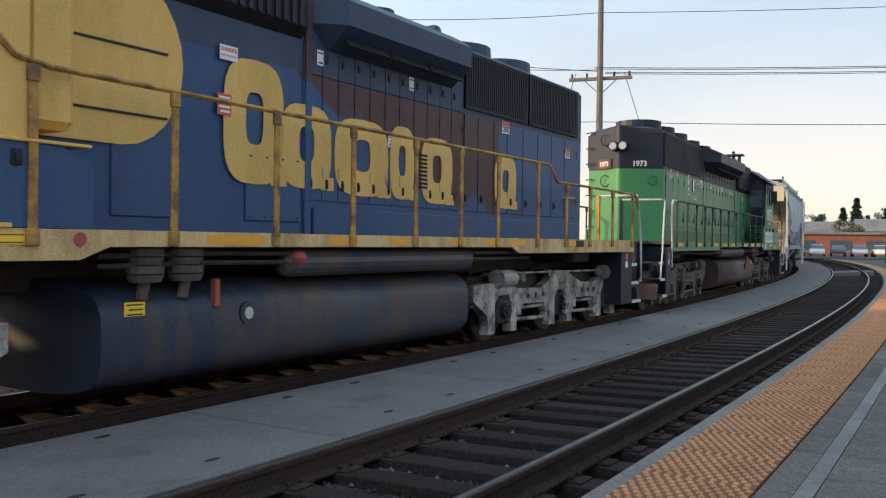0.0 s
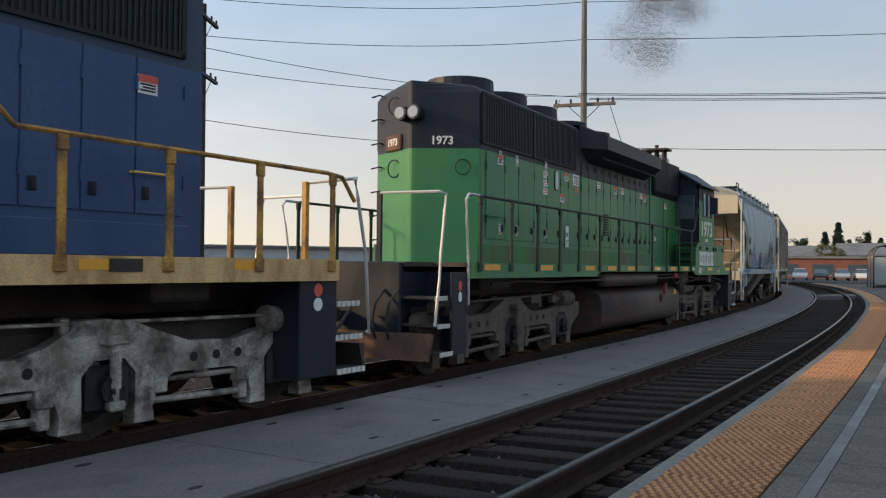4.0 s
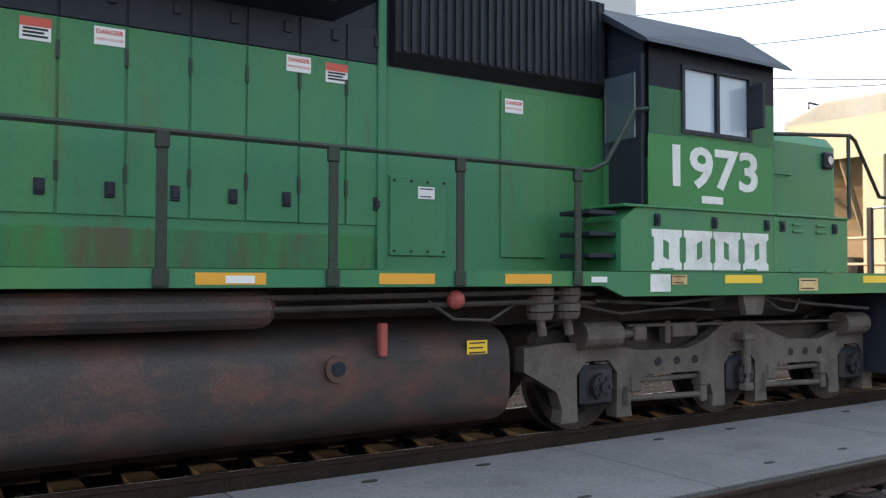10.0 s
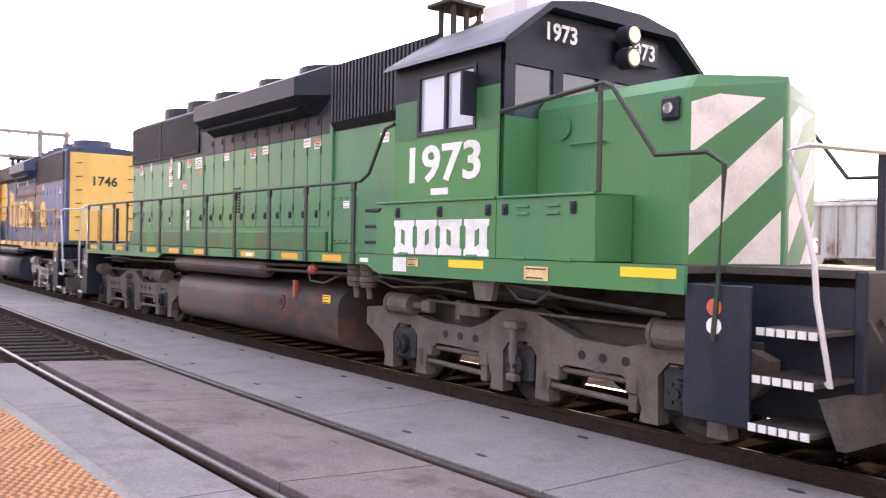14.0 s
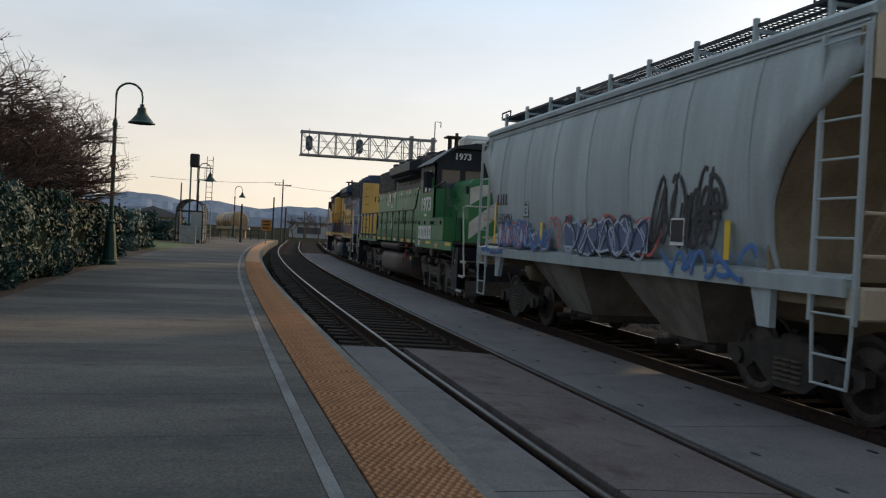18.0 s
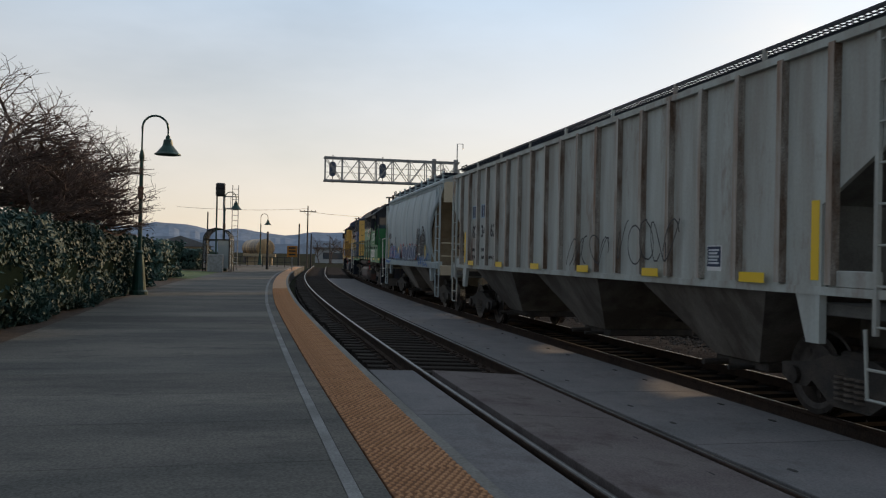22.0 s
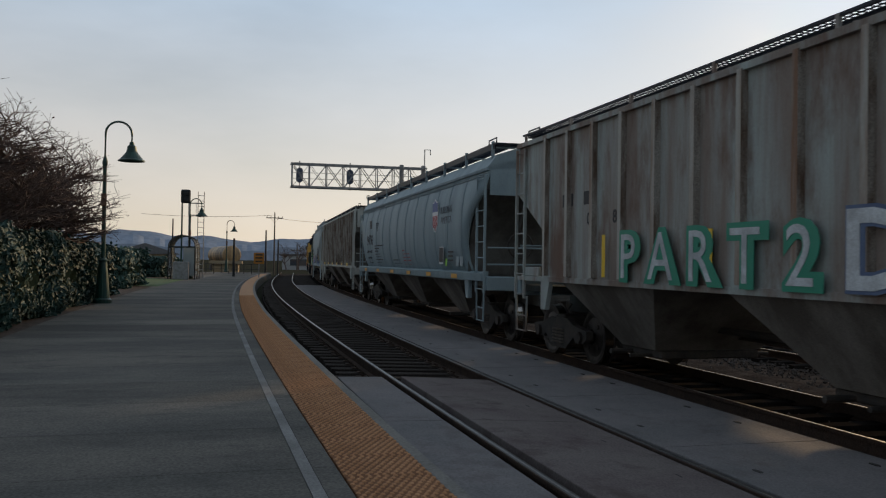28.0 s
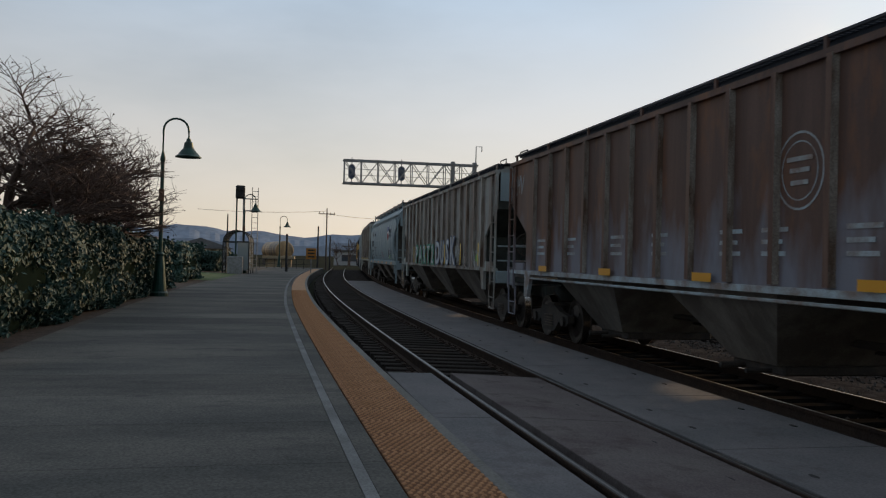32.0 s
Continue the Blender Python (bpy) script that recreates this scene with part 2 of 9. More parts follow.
CONCRETE = mat("platform_concrete", (0.21, 0.205, 0.197), 0.9, spec=0.12, scale=0.7, second=(0.15, 0.148, 0.14), amount=0.5, grain=0.18, fine=45, bump=0.25, stretch=(0.5, 1.6, 1))
CROSSING = mat("crossing_concrete", (0.19, 0.176, 0.175), 0.92, spec=0.05, scale=1.1, third=(0.125, 0.11, 0.108), third_at=0.54, third_scale=(1.2, 1.2, 1), second=(0.155, 0.15, 0.15), amount=0.45, grain=0.18, fine=50, bump=0.2)
CROSSING2 = mat("crossing_concrete_brown", (0.135, 0.11, 0.108), 0.92, spec=0.04, third=(0.085, 0.065, 0.06), third_at=0.52, third_scale=(1.2, 1.2, 1), scale=1.3, second=(0.165, 0.142, 0.135), amount=0.55, grain=0.2, fine=50, bump=0.25)
BALLAST = mat("ballast_gravel", (0.07, 0.062, 0.057), 0.95, spec=0.0, scale=3, second=(0.035, 0.03, 0.028), amount=0.6, grain=0.5, fine=28, bump=0.9, island=0.6)
STEEL_TOP = mat("worn_rail_head", (0.05, 0.046, 0.043), 0.5, 0.2, spec=0.6, scale=5, grain=0.1, amount=0.2, bump=0.03)
RUST = mat("rusty_rail_steel", (0.055, 0.038, 0.03), 0.85, 0.0, spec=0.03, scale=6, second=(0.04, 0.03, 0.026), grain=0.3)
TIE = mat("weathered_timber_tie", (0.040, 0.033, 0.029), 0.92, spec=0.03, scale=2.5, second=(0.035, 0.03, 0.027), stretch=(1, 8, 4), grain=0.35, fine=40, bump=0.5, island=0.5)
YELLOW_TILE = mat("tactile_yellow", (0.40, 0.195, 0.075), 0.75, third=(0.20, 0.105, 0.055), third_at=0.56, third_scale=(1.5, 1.5, 1), scale=2.0, second=(0.34, 0.155, 0.06), amount=0.5, grain=0.2, fine=50, bump=0.1)
EARTH = mat("dark_earth", (0.04, 0.034, 0.03), 0.95, spec=0.0, scale=0.6, second=(0.04, 0.045, 0.03), amount=0.5, grain=0.4, fine=12, bump=0.5)

# ---- ground, tracks and platform ----
bm = bmesh.new()
bmesh.ops.create_grid(bm, x_segments=8, y_segments=8, size=2500, matrix=pose(0, 0, -0.42))
tagged(part("ground", bm, EARTH), "dark bare earth and gravel ground", kind="structure")


def rail(name, off, s0, s1, z, label, near=False):
    """A steel rail with base, web and head, following the line."""
    prof = [(off - 0.07, z - 0.18), (off + 0.07, z - 0.18), (off + 0.07, z - 0.165), (off + 0.01, z - 0.145), (off + 0.01, z - 0.045), (off + 0.037, z - 0.035),
            (off + 0.037, z - 0.006), (off + 0.028, z), (off + 0.009, z + 0.001), (off - 0.009, z + 0.001), (off - 0.028, z), (off - 0.037, z - 0.006), (off - 0.037, z - 0.035), (off - 0.01, z - 0.045), (off - 0.01, z - 0.145), (off - 0.07, z - 0.165)]
    b = ribbon(bmesh.new(), prof, s0, s1, 1.0, close=True)
    for j, f in enumerate(b.faces):      # a polished running band between the dull shoulders of the head
        f.material_index = 0 if j >= len(b.faces) - 2 else 1 if j % 16 == 8 else 2 if j % 16 in (7, 9) else 0
    return tagged(part(name, b, [RUST, STEEL_FAR, STEEL_TOP if near else RUST]), label, "rail", "rails", "structure")


STEEL_FAR = mat("polished_running_band", (0.24, 0.23, 0.22), 0.33, 0.8, grain=0.1, spec=0.5, bump=0.02)
TOP_N, TOP_F = 0.074, 0.0          # the near track leans: its platform-side rail stands higher
rail("rail_1", -0.7535, -110, 190, TOP_N, "worn steel rail beside the platform edge", True)
rail("rail_2", 0.7535, -110, 190, TOP_F, "worn steel rail beside the concrete panels", True)
rail("rail_3", FAR - 0.7535, -110, 190, 0.008, "dark steel rail under the train, platform side")
rail("rail_4", FAR + 0.7535, -110, 190, -0.03, "dark steel rail under the train, far side")
rail("rail_5", FAR + 4.2, -110, 190, -0.05, "dull worn rail of a third track")
rail("rail_6", FAR + 5.7, -110, 190, -0.05, "dull worn rail of a third track, far side")

b = ribbon(bmesh.new(), [(-1.35, -0.45), (-1.35, -0.245), (0.8, -0.25), (1.0, -0.2), (2.5, -0.2), (2.7, -0.24), (FAR + 1.0, -0.25), (FAR + 2.2, -0.22), (FAR + 3.0, -0.27), (FAR + 7.5, -0.27), (FAR + 9, -0.43)], -115, 190, 1.5)
tagged(part("ballast", b, BALLAST), "dark stained gravel ballast under the tracks", kind="stuff")

# the dark beneath the train is painted into this strip's gravel colour
BALLAST_SHADED = mat("oil_dark_ballast", (0.026, 0.023, 0.021), 0.95, scale=3, second=(0.015, 0.013, 0.012), amount=0.6, grain=0.5, fine=28, bump=0.9, spec=0.0)
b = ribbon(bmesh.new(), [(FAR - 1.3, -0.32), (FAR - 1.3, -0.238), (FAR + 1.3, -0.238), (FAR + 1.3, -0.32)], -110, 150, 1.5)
tagged(part("oily_ballast", b, BALLAST_SHADED), "gravel under the train, coloured near-black as its shade", kind="stuff")

X0, X1 = -11.6, 1.6     # stretch of near track filled with concrete panels
SLAB0, SLAB1 = 0.84, 2.568
PE, PZ = -1.461, 0.185      # the platform's edge and height
PANEL = 2.96


def curved_box(name, s0, s1, o0, o1, z0, z1a, z1b, material, parent, n=2, gap=0.008, drift=False):
    """A slab that follows the line, between two offsets; its top may tilt from z1a to z1b."""
    bm = bmesh.new()
    ribbon(bm, [(o0 + gap, z0), (o0 + gap, z1a - 0.006), (o0 + gap + 0.006, z1a), (o1 - gap - 0.006, z1b), (o1 - gap, z1b - 0.006), (o1 - gap, z0)], s0 + gap, s1 - gap, (s1 - s0) / n, close=True, drift=drift)
    return part(name, bm, material, parent)


HOLE = plain("dark_lifting_hole", (0.02, 0.018, 0.016), 0.9)
JOINT = mat("dark_joint_filler", (0.045, 0.042, 0.04), 0.9, grain=0.3)
between = tagged(new("crossing_panels"), "pale concrete panels laid between the two tracks", "pavement", kind="structure")
for k in range(-20, 30):
    s0 = 4.85 + PANEL * k
    far = abs(s0) > 40
    p = curved_box("concrete_panel", s0 - PANEL, s0, SLAB0, SLAB1, -0.2, -0.004, -0.012, CROSSING, between, 1 if far else 3)
    if not far:
        for a in (0.98, 1.98):
            for o in (1.15, 2.3):
                x, y, h = on_line(s0 - PANEL + a, o)
                bm = bmesh.new()
                bmesh.ops.create_cone(bm, cap_ends=True, segments=8, radius1=0.045, radius2=0.045, depth=0.006, matrix=pose(x, y, -0.006, 0, 0, math.degrees(h)) @ Matrix.Diagonal((1.5, 0.6, 1, 1)))
                part("lifting_hole", bm, HOLE, p)
crossing = tagged(new("track_crossing"), "stained concrete panels filling the platform track", "pavement", kind="structure")
n = 4
for k in range(n):
    s0 = X0 + (X1 - X0) * k / n
    s1 = X0 + (X1 - X0) * (k + 1) / n
    p = curved_box("gauge_panel", s0, s1, -0.6, 0.695, -0.2, TOP_N - 0.012, -0.012, CROSSING2, crossing, 3)
    for a in (0.3, 0.7):
        for o in (-0.4, 0.4):
            x, y, h = on_line(s0 + (s1 - s0) * a, o)
            bm = bmesh.new()
            bmesh.ops.create_cone(bm, cap_ends=True, segments=8, radius1=0.045, radius2=0.045, depth=0.006, matrix=pose(x, y, 0.01 - 0.022 * o, 0, 0, math.degrees(h)) @ Matrix.Diagonal((1.5, 0.6, 1, 1)))
            part("lifting_hole", bm, HOLE, p)
    curved_box("field_panel", s0, s1, PE - 0.02, -0.85, -0.2, TOP_N, TOP_N - 0.012, CROSSING, crossing, 3)
curved_box("gauge_panel", 50.5, 54.0, -0.6, 0.695, -0.2, TOP_N - 0.012, -0.012, CROSSING, crossing, 2)
curved_box("field_panel", 50.5, 54.0, PE - 0.02, -0.85, -0.2, TOP_N, TOP_N - 0.012, CROSSING, crossing, 2)

# platform: base, edge kerb, tactile tiles, band slabs, pale stripe, main slabs
b = ribbon(bmesh.new(), [(PE + 0.01, -0.42), (PE + 0.01, PZ - 0.03), (-9.0, PZ - 0.03), (-9.0, -0.42)], -100, 90, 1.5, drift=True)
platform = tagged(part("platform", b, JOINT), "grey concrete station platform with a tactile edge", "platform", kind="structure")
KERB = mat("platform_edge_concrete", (0.20, 0.19, 0.172), 0.9, spec=0.12, scale=1.5, second=(0.17, 0.16, 0.145), amount=0.5, grain=0.2, fine=40, bump=0.3)
STRIPE = mat("worn_pale_stripe", (0.24, 0.238, 0.23), 0.9, scale=1.8, second=(0.165, 0.16, 0.155), amount=0.55, grain=0.2, spec=0.1)
SLABM = mat("broomed_platform_slab", (0.165, 0.15, 0.132), 0.92, spec=0.06, third=(0.065, 0.063, 0.06), third_at=0.55, third_scale=(1.4, 0.5, 1), scale=0.55, second=(0.10, 0.096, 0.088), amount=0.5, grain=0.28, fine=45, bump=0.3, stretch=(1.1, 0.45, 1), island=0.22)
for k in range(-15, 15):
    curved_box("edge_kerb", k * 6.0, k * 6.0 + 6.0, -1.570, PE, -0.4, PZ, PZ, KERB, platform, 5, 0.002, True)
for k in range(-58, 58):
    s0 = k * 1.52
    if abs(s0) < 42:
        curved_box("band_slab", s0, s0 + 1.52, -2.349, -2.169, -0.02, PZ, PZ, SLABM, platform, 1, 0.004, True)
    inner = -6.6 if s0 < -8.5 else -8.9
    curved_box("platform_slab", s0, s0 + 1.52, inner, -2.432, -0.02, PZ, PZ, SLABM, platform, 1, 0.004, True)
b = ribbon(bmesh.new(), [(-2.434, PZ - 0.05), (-2.434, PZ + 0.002), (-2.347, PZ + 0.002), (-2.347, PZ - 0.05)], -90, 88, 1.0, drift=True)
part("pale_stripe", b, STRIPE, platform)
TILE = 0.605
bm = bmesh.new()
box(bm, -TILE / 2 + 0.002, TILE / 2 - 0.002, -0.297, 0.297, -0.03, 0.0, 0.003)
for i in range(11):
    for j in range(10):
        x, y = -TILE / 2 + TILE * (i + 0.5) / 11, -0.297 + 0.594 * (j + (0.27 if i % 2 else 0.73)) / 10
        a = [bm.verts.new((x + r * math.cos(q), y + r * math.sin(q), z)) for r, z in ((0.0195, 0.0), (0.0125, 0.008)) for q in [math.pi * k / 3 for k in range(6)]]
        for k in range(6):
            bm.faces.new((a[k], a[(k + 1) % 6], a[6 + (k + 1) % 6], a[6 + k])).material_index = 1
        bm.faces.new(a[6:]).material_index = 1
# two tones: darker between the studs, paler on them
TILE_GROUND = mat("grimy_tile_ground", (0.235, 0.115, 0.062), 0.9, scale=2.0, second=(0.18, 0.09, 0.052), amount=0.5, grain=0.2, spec=0.05)
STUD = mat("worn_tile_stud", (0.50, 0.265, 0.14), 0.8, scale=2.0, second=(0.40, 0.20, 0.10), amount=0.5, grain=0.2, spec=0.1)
tile = part("tactile_tile", bm, [TILE_GROUND, STUD], platform)
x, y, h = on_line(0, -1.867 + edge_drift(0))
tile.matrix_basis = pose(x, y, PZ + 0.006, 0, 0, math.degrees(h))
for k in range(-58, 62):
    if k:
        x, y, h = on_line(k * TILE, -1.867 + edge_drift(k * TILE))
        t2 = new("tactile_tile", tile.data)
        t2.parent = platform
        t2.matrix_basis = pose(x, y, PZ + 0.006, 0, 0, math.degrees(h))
for a, b2 in ((-90, -58.5 * TILE), (61.5 * TILE, 88)):
    b = ribbon(bmesh.new(), [(-2.164, PZ - 0.03), (-2.164, PZ + 0.007), (-1.570, PZ + 0.007), (-1.570, PZ - 0.03)], a, b2, 1.5, drift=True)
    part("tactile_strip", b, YELLOW_TILE, platform)

# timber ties of the platform track, and joined ties under the train and the third track
bm = bmesh.new()
box(bm, -0.115, 0.115, -1.28, 1.28, -0.12, 0.0, 0.012)
tie_mesh = part("tie", bm, TIE)
bm = bmesh.new()
for q in (-0.7535, 0.7535):
    box(bm, -0.09, 0.09, q - 0.19, q + 0.19, 0.0, 0.016, 0.004)
    for a in (-1, 1):
        for b2 in (-0.06, 0.06):
            box(bm, b2 - 0.015, b2 + 0.015, q + a * 0.1 - 0.02, q + a * 0.1 + 0.02, 0.016, 0.045, 0.004)
plate_mesh = part("tie_plate", bm, RUST, tie_mesh)
track = tagged(new("platform_track"), "weathered timber ties in dark ballast", "railway track", kind="structure")
rng = random.Random(4)
first = True
for k in range(-110, 150):
    s0 = k * 0.52
    if X0 - 0.1 < s0 < X1 + 0.1 or 50.4 < s0 < 54.1:
        continue
    x, y, h = on_line(s0, rng.uniform(-0.05, 0.05))
    o = tie_mesh if first else new("tie", tie_mesh.data)
    o.parent = track
    o.matrix_basis = pose(x, y, -0.155, 0, 0, math.degrees(h) + rng.uniform(-1, 1)) @ Matrix.Rotation(-0.033, 4, "X")
    if not first and abs(s0) < 25:
        p2 = new("tie_plate", plate_mesh.data)
        p2.parent = o
    first = False
bm = bmesh.new()
for off in (FAR, FAR + 4.95):
    for k in range(-110, 200):
        x, y, h = on_line(k * 0.56, off)
        box(bm, -0.115, 0.115, -1.25, 1.25, -0.3, -0.165 if off == FAR else -0.2, m=pose(x, y, 0, 0, 0, math.degrees(h)))
# near-black tie colour: holds the shade under the train
TIE_SHADED = mat("oil_soaked_tie", (0.03, 0.027, 0.025), 0.95, scale=2.5, second=(0.02, 0.018, 0.017), grain=0.3, bump=0.4, spec=0.0, island=0.5)
tagged(part("far_ties", bm, TIE_SHADED), "timber ties under the train and beyond it", "railway tie", kind="stuff")

# loose stones of the ballast
def stones(name, count, spots, size, material, label, seed):
    """Many small broken stones as one object: spots of (s0, s1, off0, off1, z)."""
    rs = np.random.RandomState(seed)
    base = np.array([(1, 0, 0), (-1, 0, 0), (0, 1, 0), (0, -1, 0), (0, 0, 1), (0, 0, -1)], float)
    tri = np.array([(0, 2, 4), (2, 1, 4), (1, 3, 4), (3, 0, 4), (2, 0, 5), (1, 2, 5), (3, 1, 5), (0, 3, 5)])
    vs, fs = [], []
    area = [(b - a) * (d - c) for a, b, c, d, _ in spots]
    for (a, b, c, d, z), w in zip(spots, area):
        for _ in range(int(count * w / sum(area))):
            x, y, _h = on_line(rs.uniform(a, b), rs.uniform(c, d))
            v = base * rs.uniform(0.5, 1.25, (6, 3)) * size * rs.uniform(0.6, 1.4)
            q = rs.uniform(0, 6.3)
            r = np.array([[math.cos(q), -math.sin(q), 0], [math.sin(q), math.cos(q), 0], [0, 0, 1]])
            fs.append(tri + len(vs) * 6)
            vs.append(v @ r.T + (x, y, z + rs.uniform(-0.3, 0.6) * size))
    me = bpy.data.meshes.new(name)
    me.from_pydata(np.concatenate(vs).tolist(), [], np.concatenate(fs).tolist())
    me.materials.append(material)
    return tagged(new(name, me), label, "gravel", kind="stuff")


STONE = mat("broken_ballast_stone", (0.15, 0.128, 0.115), 0.95, spec=0.0, scale=6, second=(0.06, 0.05, 0.045), amount=0.5, grain=0.3, bump=0.2, island=0.75)
STONE2 = mat("pale_ballast_stone", (0.085, 0.078, 0.073), 0.95, spec=0.0, scale=6, second=(0.10, 0.09, 0.085), amount=0.4, grain=0.3, bump=0.2, island=0.6)
stones("ballast_stones", 16000, [(1.6, 26, -1.3, 0.8, -0.25), (-28, X0, -1.3, 0.8, -0.25), (-25, 25, 2.66, 3.15, -0.24), (-25, 25, 3.25, 4.7, -0.25)], 0.028, STONE, "dark broken stones between the ties", 2)
stones("pale_stones", 9000, [(-30, 20, FAR + 1.3, FAR + 4.0, -0.25), (-30, 20, FAR + 4.4, FAR + 5.6, -0.26)], 0.035, STONE2, "pale broken stones beside the far rails", 3)

# ---- train: materials ----
BN_GREEN = mat("faded_green_paint", (0.05, 0.205, 0.065), 0.42, third=(0.08, 0.08, 0.028), third_at=0.58, third_scale=(1.8, 1, 0.3), scale=0.6, second=(0.032, 0.18, 0.088), amount=0.5, grain=0.06, fine=30, bump=0.02, stretch=(1.6, 1, 0.35), spec=0.35)
BN_GRIMY = mat("grimy_green_paint", (0.022, 0.20, 0.032), 0.5, third=(0.085, 0.068, 0.035), third_at=0.46, third_scale=(1.8, 1, 0.3), scale=0.9, second=(0.022, 0.145, 0.055), amount=0.55, grain=0.07, fine=30, bump=0.02, stretch=(1.6, 1, 0.35), spec=0.4)
BN_GREEN2 = mat("fresh_green_panel_paint", (0.042, 0.205, 0.062), 0.5, spec=0.25, scale=1.0, second=(0.05, 0.19, 0.06), amount=0.3, grain=0.06, fine=40, bump=0.03)
BN_BLACK = mat("faded_black_paint", (0.012, 0.016, 0.027), 0.5, scale=1.5, second=(0.022, 0.026, 0.036), amount=0.45, grain=0.2, bump=0.06, stretch=(1.5, 1, 0.5), spec=0.25)
GRIME = mat("grimy_underframe", (0.028, 0.025, 0.023), 0.75, scale=3, second=(0.06, 0.05, 0.042), amount=0.5, grain=0.35, bump=0.3)
TRUCK_GREY = mat("dusty_truck_steel", (0.125, 0.105, 0.09), 0.8, 0.0, third=(0.05, 0.043, 0.04), third_at=0.55, third_scale=(1.5, 1, 1.5), scale=3, second=(0.085, 0.07, 0.06), amount=0.5, grain=0.14, bump=0.12, fine=35)
TRUCK_SILVER = mat("silver_truck_paint", (0.52, 0.50, 0.46), 0.6, 0.1, third=(0.045, 0.04, 0.036), third_at=0.46, third_scale=(2.4, 2, 2.4), scale=2.5, second=(0.2, 0.18, 0.155), amount=0.5, grain=0.25, bump=0.2)
TRUCK_DARK = mat("dark_freight_truck", (0.035, 0.032, 0.03), 0.75, 0.1, scale=4, second=(0.07, 0.058, 0.05), amount=0.4, grain=0.3, bump=0.3)
TANK_RUSTY = mat("scorched_fuel_tank", (0.045, 0.04, 0.038), 0.6, 0.1, third=(0.085, 0.068, 0.058), third_at=0.55, third_scale=(0.8, 1, 0.8), scale=2.2, second=(0.12, 0.056, 0.043), amount=0.34, grain=0.2, bump=0.1, stretch=(0.9, 1, 1.6))
TANK_BLUE = mat("dark_blue_fuel_tank", (0.03, 0.042, 0.07), 0.5, 0.1, scale=1.2, second=(0.09, 0.07, 0.055), amount=0.4, grain=0.25, bump=0.1, stretch=(1.6, 1, 0.6))
WHEEL = mat("wheel_steel", (0.07, 0.06, 0.055), 0.55, 0.6, scale=5, grain=0.2, bump=0.1)
TREAD = plain("worn_wheel_tread", (0.5, 0.48, 0.46), 0.25, 1.0)
JOURNAL = mat("oily_journal_box", (0.03, 0.032, 0.036), 0.5, 0.3, scale=6, grain=0.3, bump=0.2)
SF_YELLOW = mat("faded_yellow_paint", (0.74, 0.46, 0.13), 0.55, scale=1.2, second=(0.62, 0.37, 0.10), amount=0.35, grain=0.1, bump=0.05, stretch=(1.5, 1, 0.4))
SF_RAIL = mat("worn_yellow_handrail", (0.52, 0.28, 0.05), 0.6, scale=4, second=(0.17, 0.09, 0.04), amount=0.45, grain=0.2)
SILL_CREAM = mat("dirty_cream_sill", (0.66, 0.47, 0.22), 0.6, scale=2, second=(0.40, 0.24, 0.10), amount=0.4, grain=0.2, stretch=(1.5, 1, 0.6))
REFLECT = plain("orange_reflective_tape", (0.75, 0.35, 0.03), 0.4)
REFLECT2 = plain("yellow_reflective_tape", (0.85, 0.55, 0.03), 0.4)
WHITE = mat("chalky_white_paint", (0.72, 0.72, 0.69), 0.6, scale=3, second=(0.55, 0.55, 0.52), amount=0.3, grain=0.08, bump=0.03)
LABEL_WHITE = plain("white_sticker", (0.75, 0.75, 0.75), 0.5)
LABEL_RED = plain("red_sticker", (0.6, 0.09, 0.06), 0.5)
BLACK_INK = plain("black_lettering", (0.02, 0.02, 0.025), 0.6)
MESH_BLACK = mat("black_grille", (0.012, 0.012, 0.015), 0.7, scale=4, grain=0.2)
GLASS = plain("cab_glass", (0.05, 0.07, 0.09), 0.04, 0.0, spec=1.0)
# panes whose sky reflection is painted in as a pale blue base
GLASS_PALE = plain("pale_sliding_glass", (0.42, 0.5, 0.58), 0.08, spec=0.8)
LAMP_GLASS = plain("headlight_glass", (0.3, 0.3, 0.3), 0.12, 0.7)
WARM_LAMP = plain("warm_headlight", (0.6, 0.42, 0.3), 0.2, emit=0.22)
RED_PAINT = plain("faded_red_paint", (0.35, 0.07, 0.06), 0.6)
WHITE_EDGE = plain("white_step_edge", (0.6, 0.6, 0.57), 0.6)
GRAB_WHITE = plain("silver_grab_iron", (0.5, 0.5, 0.49), 0.45, 0.3)
RAIL_DARK = mat("dark_green_handrail", (0.016, 0.045, 0.026), 0.6, scale=5, second=(0.03, 0.03, 0.025), amount=0.5, grain=0.2)
RUST_BROWN = mat("rusty_pilot_plate", (0.16, 0.075, 0.04), 0.8, scale=3, second=(0.07, 0.04, 0.03), amount=0.5, grain=0.25)


